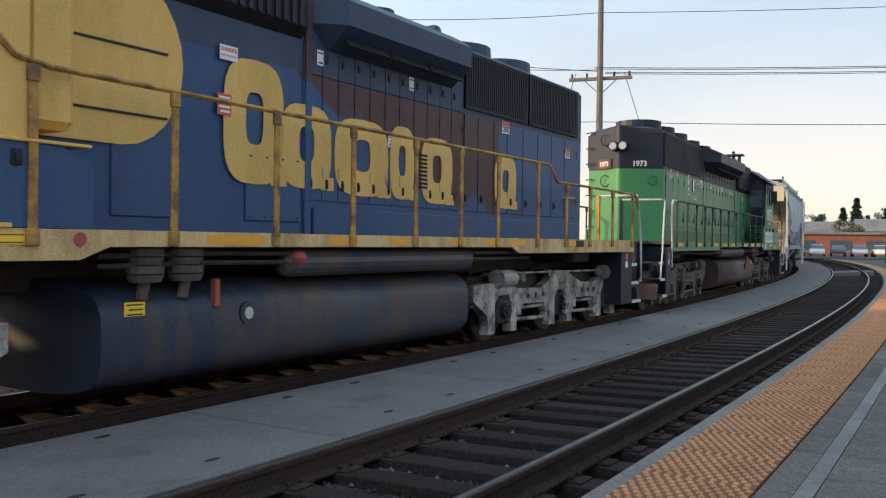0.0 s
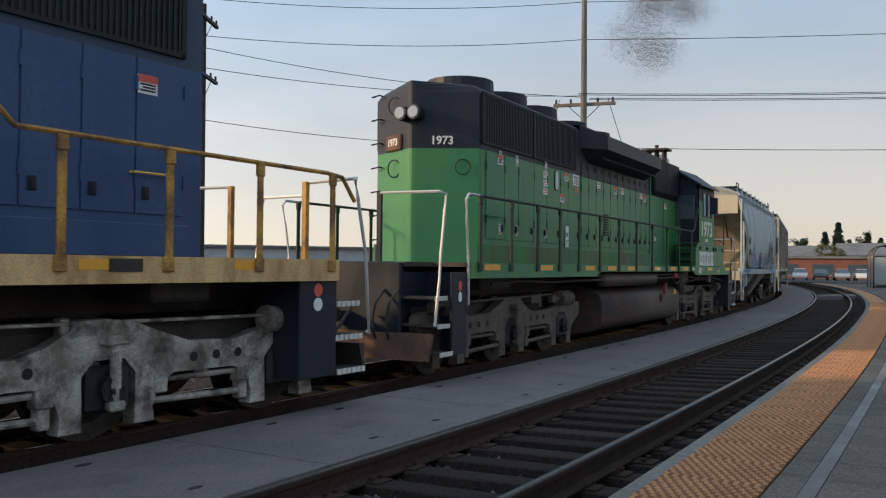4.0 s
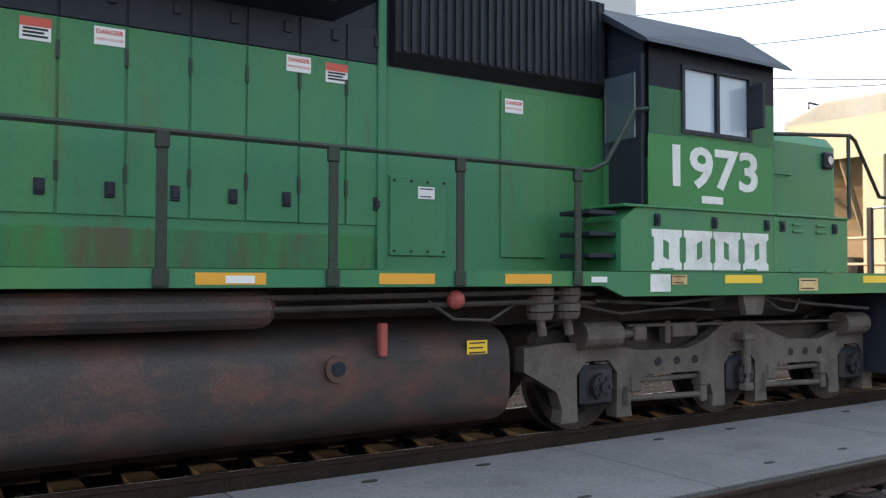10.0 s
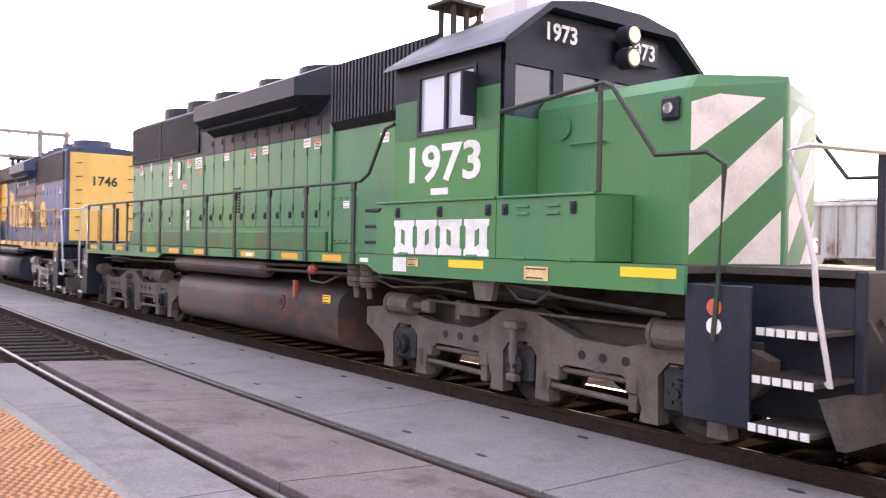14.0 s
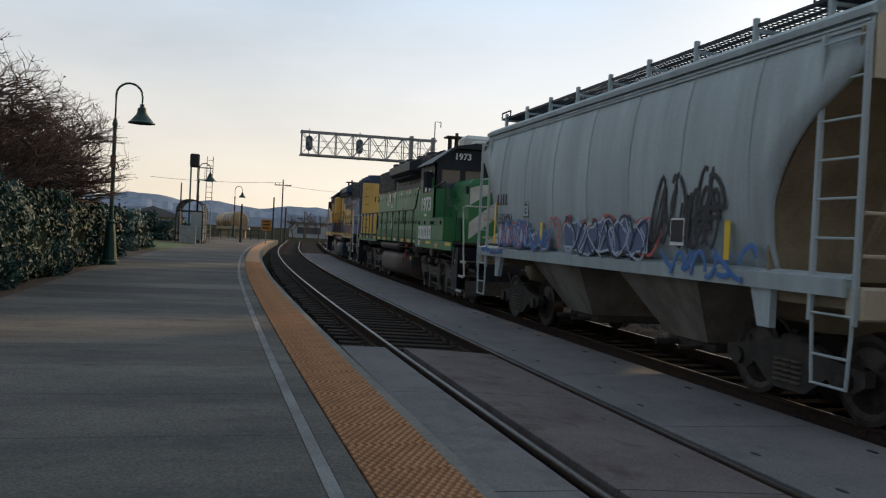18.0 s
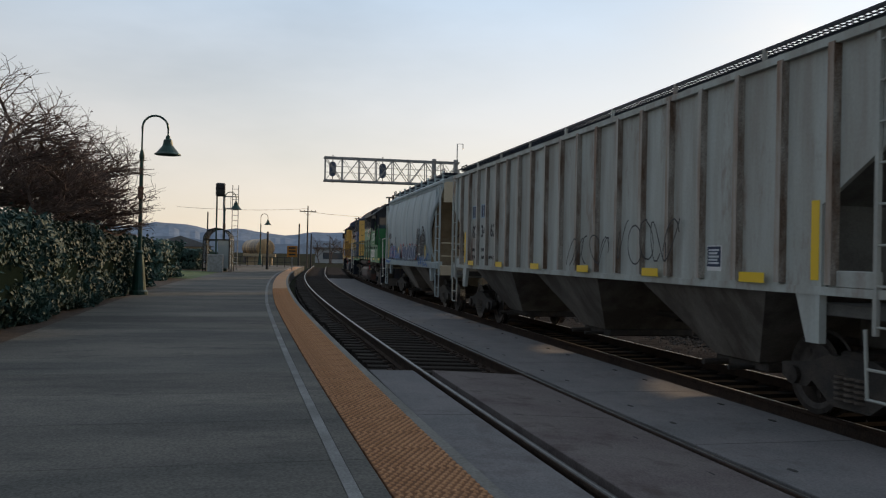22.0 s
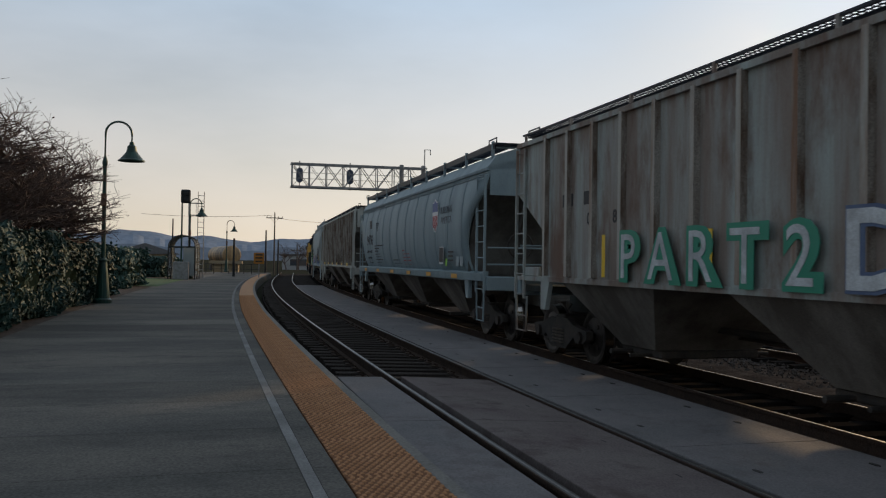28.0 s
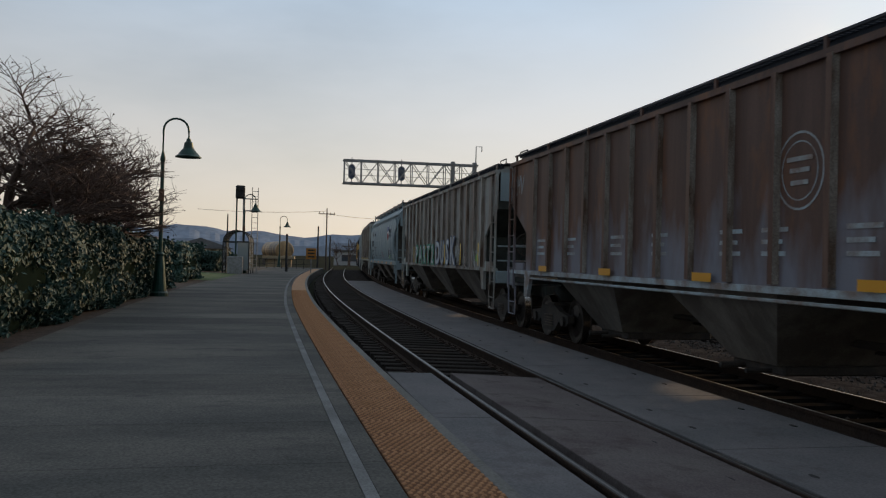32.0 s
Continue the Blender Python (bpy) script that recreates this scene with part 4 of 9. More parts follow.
        for k in range(26):
            x = 2.5 + k * 0.086
            bm = bmesh.new()
            box(bm, x - 0.02, x + 0.02, *sorted((q * 1.1, q * 1.12)), HB + 0.11, 4.06)
            part("louvre_bar", bm, BN_BLACK, h)
    # roof: fans, stack, horn
    for u, r in ((-5.45, 0.56), (-4.11, 0.56), (-2.7, 0.56), (-0.9, 0.5), (0.6, 0.5)):
        bm = bmesh.new()
        bmesh.ops.create_cone(bm, cap_ends=False, segments=24, radius1=r, radius2=r * 0.97, depth=0.3, matrix=Matrix.Translation((u, 0, 4.27)))
        bmesh.ops.create_cone(bm, cap_ends=True, segments=24, radius1=r * 0.95, radius2=r * 0.95, depth=0.02, matrix=Matrix.Translation((u, 0, 4.4)))
        fan = part("roof_fan", bm, TOP, car)
        bm = bmesh.new()
        for k in range(8):
            a = k * math.pi / 4
            rod(bm, (u, 0, 4.42), (u + r * 0.92 * math.cos(a), r * 0.92 * math.sin(a), 4.42), 0.012, 4)
        part("fan_guard", bm, MESH_BLACK, fan)
    bm = bmesh.new()
    box(bm, 1.5, 2.1, -0.3, 0.3, 4.1, 4.3, 0.04)
    part("exhaust_stack", bm, MESH_BLACK, car)
    bm = bmesh.new()
    for k, a in enumerate((-0.22, 0, 0.22)):
        d = 1 if k != 1 else -1
        rod(bm, (4.4 if scheme[0] is BN_GREEN else -2.6, a, 4.3), ((4.4 if scheme[0] is BN_GREEN else -2.6) + d * 0.32, a, 4.3), 0.03, 10, 0.1)
    part("horn", bm, GRIME, car)
    # cab: walls round the window openings
    C0, C1, W, ZF, ZE = 4.79, 6.59, 1.5, 1.5, 3.6
    wx0, wx1, wz0, wz1 = 5.25, 6.2, 2.84, 3.42
    for q in (-1, 1):
        bm = bmesh.new()
        gx, gz = (C0, wx0, wx1, C1), (1.505, 2.1, wz0, 3.2, wz1, ZE)
        g = [[bm.verts.new((x, q * W, z)) for x in gx] for z in gz]
        for jz in range(5):
            for jx in range(3):
                if jx == 1 and jz in (2, 3):
                    continue
                f = bm.faces.new((g[jz][jx], g[jz][jx + 1], g[jz + 1][jx + 1], g[jz + 1][jx]))
                f.material_index = 1 if jz >= 3 else (2 if jz == 0 else 0)
        if q > 0:
            bmesh.ops.reverse_faces(bm, faces=bm.faces[:])
        bmesh.ops.solidify(bm, geom=bm.faces[:], thickness=0.06)
        part("cab_side", bm, [CABP, TOP, LOWP], car)
        bm = bmesh.new()
        box(bm, wx0 - 0.03, wx1 + 0.03, *sorted((q * (W - 0.04), q * (W + 0.015))), wz0 - 0.04, wz0)
        fr = part("side_window", bm, BN_BLACK, car)
        for a, b, c, d in ((wx0 - 0.03, wx1 + 0.03, wz1, wz1 + 0.03), (wx0 - 0.03, wx0 + 0.01, wz0, wz1), (wx1 - 0.01, wx1 + 0.03, wz0, wz1), ((wx0 + wx1) / 2 - 0.02, (wx0 + wx1) / 2 + 0.02, wz0, wz1)):
            bm = bmesh.new()
            box(bm, a, b, *sorted((q * (W - 0.04), q * (W + 0.015))), c, d)
            part("frame_bar", bm, BN_BLACK, fr)
        for a, b in ((wx0 + 0.01, (wx0 + wx1) / 2 - 0.02), ((wx0 + wx1) / 2 + 0.02, wx1 - 0.01)):
            bm = bmesh.new()
            box(bm, a, b, *sorted((q * (W - 0.03), q * (W - 0.022))), wz0, wz1)
            part("pane", bm, GLASS_PALE, fr)
        bm = bmesh.new()
        box(bm, wx1 - 0.02, wx1 + 0.02, *sorted((q * W, q * (W + 0.18))), wz0 + 0.08, wz1 - 0.06, 0.008)
        part("wind_deflector", bm, BN_BLACK, car)
    for x, open_z in ((C0, 2.55), (C1 - 0.06, 2.9)):
        bm = bmesh.new()
        box(bm, x, x + 0.06, -W + 0.06, W - 0.06, 1.505, open_z)
        box(bm, x, x + 0.06, -W + 0.06, W - 0.06, 3.42, 3.6, mat=1)
        for y in (-1.38, -0.72, 0.72, 1.38):
            box(bm, x, x + 0.06, y - 0.07, y + 0.07, open_z, 3.42, mat=1)
        box(bm, x, x + 0.06, -0.12, 0.12, open_z, 3.42, mat=1)
        part("cab_end_wall", bm, [CABP, TOP], car)
        for a, b in ((-1.31, -0.79), (-0.65, -0.12), (0.12, 0.65), (0.79, 1.31)):
            bm = bmesh.new()
            box(bm, x + 0.02, x + 0.03, a, b, open_z, 3.42)
            part("cab_window", bm, GLASS, car)
    bm = bmesh.new()
    prof = [(-1.62, 3.56), (-1.56, 3.62), (-0.98, 4.06), (-0.4, 4.16), (0.4, 4.16), (0.98, 4.06), (1.56, 3.62), (1.62, 3.56), (1.5, 3.6), (0.95, 4.0), (-0.95, 4.0), (-1.5, 3.6)]
    extrude(bm, prof, C0 - 0.12, C1 + 0.16, "x")
    part("cab_roof", bm, TOP, car)
    for x in (C0 + 0.01, C1 - 0.07):
        bm = bmesh.new()
        extrude(bm, [(-1.49, 3.6), (1.49, 3.6), (0.95, 3.99), (-0.95, 3.99)], x, x + 0.06, "x")
        part("cab_gable", bm, TOP, car)
    bm = bmesh.new()
    box(bm, 5.0, 5.75, -0.5, 0.5, 4.12, 4.5, 0.1)
    part("air_conditioner", bm, GRAB_WHITE, car)
    bm = bmesh.new()
    box(bm, 6.0, 6.5, -0.4, 0.4, 4.13, 4.27, 0.05)
    part("roof_box", bm, GRAB_WHITE, car)
    bm = bmesh.new()
    for y in (-0.2, 0.0, 0.2):
        for x in (4.48, 4.72):
            rod(bm, (x, y + vis * 0.45, 4.0), (x, y + vis * 0.45, 4.52), 0.035, 8)
    box(bm, 4.36, 4.84, vis * 0.45 - 0.34, vis * 0.45 + 0.34, 4.5, 4.55, 0.01)
    rod(bm, (4.6, vis * 0.45, 4.55), (4.6, vis * 0.45, 4.66), 0.05, 8)
    part("roof_vent", bm, GRIME, car)
    # cab floor and seat backs seen through the glass
    bm = bmesh.new()
    box(bm, C0 + 0.06, C1 - 0.06, -1.4, 1.4, 1.9, 1.95)
    box(bm, 5.3, 5.45, -1.1, -0.7, 2.3, 3.15, 0.04)
    box(bm, 5.3, 5.45, 0.7, 1.1, 2.3, 3.15, 0.04)
    part("cab_interior", bm, GRIME, car)
    # low nose
    nose = hood_shell(car, "low_nose", [(6.6, 1.0), (8.1, 1.0), (8.15, 0.985), (8.62, 0.56), (8.64, 0.53)] if other else [(6.6, 1.0), (8.36, 1.0), (8.42, 0.985), (8.7, 0.06), (8.71, 0.02)], [CABP, TOP], [(1.0, 1.5, 0), (1.0, 2.98, 0), (0.9, 3.1, 0), (0.4, 3.16, 0)])
    # battery boxes beside cab and nose
    for q in (-1, 1):
        for a, b in ((4.43, 6.56), (6.57, 7.85)):
            bm = bmesh.new()
            if a < 5:
                extrude(bm, [(4.43, 1.505), (6.56, 1.505), (6.56, 2.08), (4.62, 2.08), (4.43, 1.95)], *sorted((q * 1.02, q * 1.505)), "y")
            else:
                box(bm, a, b, *sorted((q * 1.02, q * 1.505)), 1.505, 2.08, 0.006)
            bb = part("battery_box", bm, LOWP, car)
            bm = bmesh.new()
            box(bm, a + 0.02, b, *sorted((q * 1.0, q * 1.53)), 2.08, 2.105, 0.006)
            part("box_lid", bm, CABP, bb)
            for x in ((4.88, 5.66, 6.45) if a < 5 else (6.7, 7.6)):
                bm = bmesh.new()
                box(bm, x - 0.035, x + 0.035, *sorted((q * 1.505, q * 1.525)), 1.92, 2.03, 0.006)
                box(bm, x - 0.02, x + 0.02, *sorted((q * 1.525, q * 1.54)), 1.94, 2.0, 0.004)
                part("latch", bm, BN_BLACK, bb)
            if a > 5:
                for x in (6.95, 7.35):
                    for zz in (1.93, 2.0):
                        bm = bmesh.new()
                        box(bm, x - 0.08, x + 0.08, *sorted((q * 1.505, q * 1.525)), zz - 0.012, zz + 0.012, 0.004)
                        part("louvre", bm, CABP, bb)
            for x in ((5.0, 6.2) if a < 5 else (6.9, 7.5)):
                bm = bmesh.new()
                box(bm, x - 0.09, x + 0.09, *sorted((q * 1.505, q * 1.52)), 1.5, 1.535, 0.006)
                part("hinge", bm, CABP, bb)
    # lifting eye, grab irons and round cover on the nose side
    bm = bmesh.new()
    rod(bm, (6.95, vis * 1.0, 2.78), (6.95, vis * 1.03, 2.78), 0.12, 18)
    part("round_cover", bm, CABP, car)
    for x, z0 in ((7.3, 2.6), (-6.1, 2.2)):
        bm = bmesh.new()
        pipe(bm, [(x - 0.2, vis * 1.0, z0), (x - 0.2, vis * 1.06, z0), (x + 0.2, vis * 1.06, z0), (x + 0.2, vis * 1.0, z0)], 0.012)
        part("grab_iron", bm, CABP, car)
    # fuel tank and air reservoirs
    bm = bmesh.new()
    prof = []
    for k in range(48):
        a = 2 * math.pi * k / 48
        ca, sa = math.cos(a), math.sin(a)
        prof.append((1.35 * math.copysign(abs(ca) ** 0.5, ca), 0.645 + 0.455 * math.copysign(abs(sa) ** 0.5, sa)))
    extrude(bm, prof, -2.34, 3.32, "x")
    bm.normal_update()
    for f in bm.faces:
        f.smooth = abs(f.normal.x) < 0.5
    tank = part("fuel_tank", bm, TNK, car)
    for q in (-1, 1):
        bm = bmesh.new()
        for a, b in ((-2.3, 1.15),):
            rod(bm, (a, q * 1.3, 1.22), (b, q * 1.3, 1.22), 0.135, 16)
            bmesh.ops.create_uvsphere(bm, u_segments=12, v_segments=8, radius=0.133, matrix=Matrix.Translation((b, q * 1.3, 1.22)))
            bmesh.ops.create_uvsphere(bm, u_segments=12, v_segments=8, radius=0.133, matrix=Matrix.Translation((a, q * 1.3, 1.22)))
        part("air_reservoir", bm, TNK, car)
    bm = bmesh.new()
    rod(bm, (1.75, vis * 1.33, 0.78), (1.75, vis * 1.37, 0.78), 0.1, 18)
    part("fuel_gauge", bm, TNK, tank)
    bm = bmesh.new()
    rod(bm, (1.75, vis * 1.36, 0.78), (1.75, vis * 1.38, 0.78), 0.055, 14)
    part("gauge_glass", bm, GRAB_WHITE if other else BN_BLACK, tank)
    bm = bmesh.new()
    box(bm, 2.1, 2.16, *sorted((vis * 1.3, vis * 1.37)), 0.85, 1.1, 0.01)
    part("filler_neck", bm, RED_PAINT, tank)
    sticker(tank, 3.0, 1.335, 0.88, vis, 0.2, 0.12, REFLECT2, "warning_label", 3)
    bm = bmesh.new()
    bmesh.ops.create_uvsphere(bm, u_segments=12, v_segments=8, radius=0.075, matrix=Matrix.Translation((2.75, vis * 1.4, 1.27)))
    part("emergency_fuel_button", bm, RED_PAINT, car)
    for x in (3.68, 3.98):
        bm = bmesh.new()
        for k in range(4):
            bmesh.ops.create_cone(bm, cap_ends=True, segments=14, radius1=0.12 - 0.02 * (k % 2), radius2=0.12, depth=0.06, matrix=Matrix.Translation((x, vis * 1.3, 1.33 - k * 0.07)))
        rod(bm, (x, vis * 1.3, 1.1), (x + 0.03, vis * 1.3, 0.95), 0.04, 8)
        part("air_filter", bm, TRUCK_GREY, car)
    # handrails, stanchions, end steps
    if other:
        posts = [(u, 2.58) for u in (1.92, 0.76, -0.36, -1.5, -2.5, -3.45, -4.65)] + [(u, 2.33) for u in (-5.65, -6.59, -7.59, -8.59)] + [(3.12, 2.59)]
    else:
        posts = [(u, 2.36) for u in (-7.57, -6.61, -5.67, -4.78, -3.92, -2.86, -1.77, -0.65, 0.48, 1.67, 2.75, 3.95)]
    for q in (-1, 1):
        for u, z1 in posts:
            bm = bmesh.new()
            box(bm, u - 0.035, u + 0.035, *sorted((q * 1.50, q * 1.525)), 1.40, z1 - 0.08, 0.006)
            box(bm, u - 0.045, u + 0.045, *sorted((q * 1.49, q * 1.535)), z1 - 0.1, z1 + 0.02, 0.01)
            box(bm, u - 0.05, u + 0.05, *sorted((q * 1.50, q * 1.53)), 1.38, 1.5, 0.008)
            fixed.append(part("stanchion", bm, RAILP, car))
        bm = bmesh.new()
        if other:
            pts = [(-8.95, q * 1.5, 2.1), (-8.75, q * 1.5, 2.33), (-8.5, q * 1.51, 2.35), (-5.3, q * 1.51, 2.36), (-5.2, q * 1.51, 2.45), (-5.06, q * 1.51, 2.58), (-4.9, q * 1.51, 2.6), (0.0, q * 1.51, 2.6), (3.0, q * 1.51, 2.61), (3.25, q * 1.51, 2.65), (3.45, q * 1.52, 2.82), (3.9, q * 1.53, 3.3), (4.1, q * 1.53, 3.36)]
        else:
            pts = [(-7.57, q * 1.51, 2.37), (2.0, q * 1.51, 2.37), (4.1, q * 1.51, 2.37), (4.28, q * 1.51, 2.45), (4.62, q * 1.51, 2.95), (4.8, q * 1.51, 2.98)]
        pipe(bm, pts, 0.022)
        fixed.append(part("handrail", bm, RAILP, car))
        if not other:       # silver loop at the corner of the walkway
            bm = bmesh.new()
            pipe(bm, [(-7.57, q * 1.51, 2.37), (-8.2, q * 1.5, 2.37), (-8.3, q * 1.5, 2.3), (-8.22, q * 1.48, 2.0), (-8.12, q * 1.47, 1.6), (-8.1, q * 1.47, 0.95)], 0.02)
            part("corner_rail", bm, GRAB_WHITE, car)
        bm = bmesh.new()
        pipe(bm, [(6.6, q * 1.5, 2.92), (7.92, q * 1.5, 3.02), (8.02, q * 1.5, 2.97), (8.48, q * 1.5, 2.37), (8.96, q * 1.5, 2.36), (9.1, q * 1.48, 2.26), (9.05, q * 1.47, 1.3), (9.02, q * 1.47, 0.95)], 0.022)
        part("front_handrail", bm, RAILP, car)
        bm = bmesh.new()
        box(bm, 7.86, 7.91, *sorted((q * 1.49, q * 1.515)), 1.4 if other else 2.1, 3.02, 0.006)
        part("stanchion", bm, RAILP, car)
        for d in (-1, 1):
            bm = bmesh.new()
            box(bm, *sorted((d * 8.15, d * 8.72)), *sorted((q * 1.42, q * 1.46)), 0.34, 1.37, 0.01)
            box(bm, *sorted((d * 8.15, d * 8.19)), *sorted((q * 0.85, q * 1.42)), 0.34, 1.37)
            box(bm, *sorted((d * 8.19, d * 9.2)), *sorted((q * 0.85, q * 0.89)), 0.34, 1.37)
            st = part("step_well", bm, BN_BLACK, car)
            for k, zz in enumerate((0.36, 0.7, 1.04)):
                bm = bmesh.new()
                box(bm, *sorted((d * 8.72, d * 9.22)), *sorted((q * 0.9, q * (1.46 - 0.04 * k))), zz, zz + 0.03)
                part("step_tread", bm, GRIME, st)
                bm = bmesh.new()
                for j in range(6):
                    box(bm, *sorted((d * (8.73 + j * 0.08), d * (8.79 + j * 0.08))), *sorted((q * (1.46 - 0.04 * k), q * (1.475 - 0.04 * k))), zz - 0.02, zz + 0.035)
                part("step_edge", bm, WHITE_EDGE, st)
            if q == vis:
                for zz, mm in ((1.2, LABEL_RED), (1.06, LABEL_WHITE)):
                    bm = bmesh.new()
                    rod(bm, (d * 8.42, q * 1.46, zz), (d * 8.42, q * 1.466, zz), 0.065, 16)
                    part("round_label", bm, mm, st)
            bm = bmesh.new()
            pipe(bm, [(d * 9.28, q * 1.42, 0.75), (d * 9.32, q * 1.44, 0.72), (d * 9.22, q * 1.46, 1.3), (d * 9.2, q * 1.46, 1.55), (d * 9.05, q * 1.46, 2.15), (d * 9.0, q * 1.46, 2.33), (d * 9.1, q * 1.4, 2.36), (d * 9.25, q * 0.6, 2.36)], 0.02)
            part("step_grab_rail", bm, GRAB_WHITE if scheme[0] is BN_GREEN or d < 0 else RAILP, car)
            bm = bmesh.new()
            box(bm, *sorted((d * 9.2, d * 9.26)), *sorted((q * 0.55, q * 0.62)), 1.4, 2.37, 0.006)
            part("end_stanchion", bm, BN_BLACK if d > 0 or scheme[0] is BN_GREEN else SF_RAIL, car)
    for d in (-1, 1):
        bm = bmesh.new()
        box(bm, *sorted((d * 9.2, d * 9.3)), -0.93, 0.93, 0.6, 1.5, 0.02)
        part("pilot_plate", bm, BN_BLACK, car)
        bm = bmesh.new()
        extrude(bm, [(d * 9.3, 0.62), (d * 9.42, 0.3), (d * 9.34, 0.3), (d * 9.2, 0.62)], -1.38, 1.38, "y")
        part("snow_plow", bm, RUST_BROWN if d < 0 and scheme[0] is BN_GREEN else GRIME, car)
        coupler(car, d * (9.8 if d > 0 or other else 9.42), d)
        bm = bmesh.new()
        for y in (-0.9, -0.7, 0.7, 0.9):
            pipe(bm, [(d * 9.3, y, 1.15), (d * 9.5, y, 1.0), (d * 9.55, y * 0.98, 0.7), (d * 9.45, y * 0.96, 0.55)], 0.02)
        part("control_hose", bm, GRIME, car)
        # headlights
        x, z0 = (-7.07 if other else -6.93, 3.68) if d < 0 else (6.76, 3.74)
        for k in (-1, 1):
            c = (x, k * 0.115, z0) if d < 0 else (x, 0.05, z0 + k * 0.12)
            bm = bmesh.new()
            rod(bm, c, (c[0] + d * 0.16, c[1], c[2]), 0.11, 16)
            hl = part("headlight", bm, BN_BLACK, car)
            bm = bmesh.new()
            rod(bm, (c[0] + d * 0.16, c[1], c[2]), (c[0] + d * 0.172, c[1], c[2]), 0.085, 16)
            part("lens", bm, LAMP_GLASS if d < 0 else WARM_LAMP, hl)
    # end ladder rungs on the long hood
    for k in range(7):
        for y in (-0.86,) if not other else (-0.8, 0.6):
            bm = bmesh.new()
            zz, x0 = 1.85 + k * 0.37, -6.56 if not other else -7.3
            pipe(bm, [(x0, vis * y, zz), (x0 - 0.09, vis * y, zz), (x0 - 0.09, vis * y + 0.14, zz - 0.02), (x0, vis * y + 0.14, zz)], 0.012)
            part("end_rung", bm, BN_BLACK, car)
    loco_truck(car, trucks[0], 1, TRK)
    loco_truck(car, trucks[1], -1, TRK)
    # reflective tape along the sill
    for u in (-7.27, -5.36, -3.4, -2.2, -1.0, 0.9, 2.25, 3.4, 6.1, 8.42):
        bm = bmesh.new()
        w = 0.24 if u < 5 else 0.28
        box(bm, u - w, u + w, *sorted((vis * 1.5, vis * 1.504)), 1.395, 1.475)
        part("reflector_tape", bm, REFLECT if u < 6 else REFLECT2, car)
    if not other:       # black cab door, its window, and the treads behind the cab
        bm = bmesh.new()
        box(bm, 4.73, 4.785, *sorted((vis * 1.03, vis * 1.47)), 1.98, 3.5, 0.01)
        d = part("cab_door", bm, BN_BLACK, car)
        bm = bmesh.new()
        box(bm, 4.718, 4.732, *sorted((vis * 1.1, vis * 1.4)), 2.72, 3.34, 0.01)
        part("door_window", bm, GLASS, d)
        for k in range(3):
            bm = bmesh.new()
            box(bm, 4.1, 4.42, *sorted((vis * 1.06, vis * 1.46)), 1.62 + k * 0.19, 1.66 + k * 0.19, 0.006)
            part("cab_step", bm, BN_BLACK, car)
    if not other:       # the front steps and pilot stand further out than the rear ones
        ends = ("step_", "round_label", "pilot_plate", "snow_plow", "control_hose", "coupler", "air_hose", "end_stanchion", "walkway", "centre_sill")
        for o in car.children_recursive:
            if o.name.startswith(ends):
                for v in o.data.vertices:
                    if v.co.x > 8.14:
                        v.co.x += 0.6
    if remap:      # this builder's other model: bulge, grilles, cab and tank stand elsewhere along the frame
        gear = ("truck", "wheel", "journal", "coil", "brake_c", "brake_r", "damper", "frame_h", "coupler", "air_hose")
        tank_parts = ("fuel", "gauge", "filler", "warning_label", "air_res", "print")
        for o in car.children_recursive:
            if o.name.startswith(gear) or o in fixed:
                continue
            far = o.name.startswith(tank_parts)
            for v in o.data.vertices:
                v.co.x = float(np.interp(v.co.x, (-2.34, 3.32), (-2.97, 2.46))) if far and other else float(np.interp(v.co.x, remap[0], remap[1]))
    return car


green = locomotive("green_locomotive", "faded green and black six-axle diesel locomotive, cab trailing", -1, (BN_GREEN, BN_BLACK, BN_GREEN, RAIL_DARK, BN_GREEN, TRUCK_GREY, TANK_RUSTY), ((-10, -9.3, -8.15, -7.5, 10), (-9.3, -8.6, -7.85, -7.42, 10)))
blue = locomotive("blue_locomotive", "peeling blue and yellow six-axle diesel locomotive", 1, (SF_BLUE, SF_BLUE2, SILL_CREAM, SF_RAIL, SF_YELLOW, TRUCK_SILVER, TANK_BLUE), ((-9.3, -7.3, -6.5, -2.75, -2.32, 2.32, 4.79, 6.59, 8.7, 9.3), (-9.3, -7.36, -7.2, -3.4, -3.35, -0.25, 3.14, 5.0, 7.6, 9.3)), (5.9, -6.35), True)

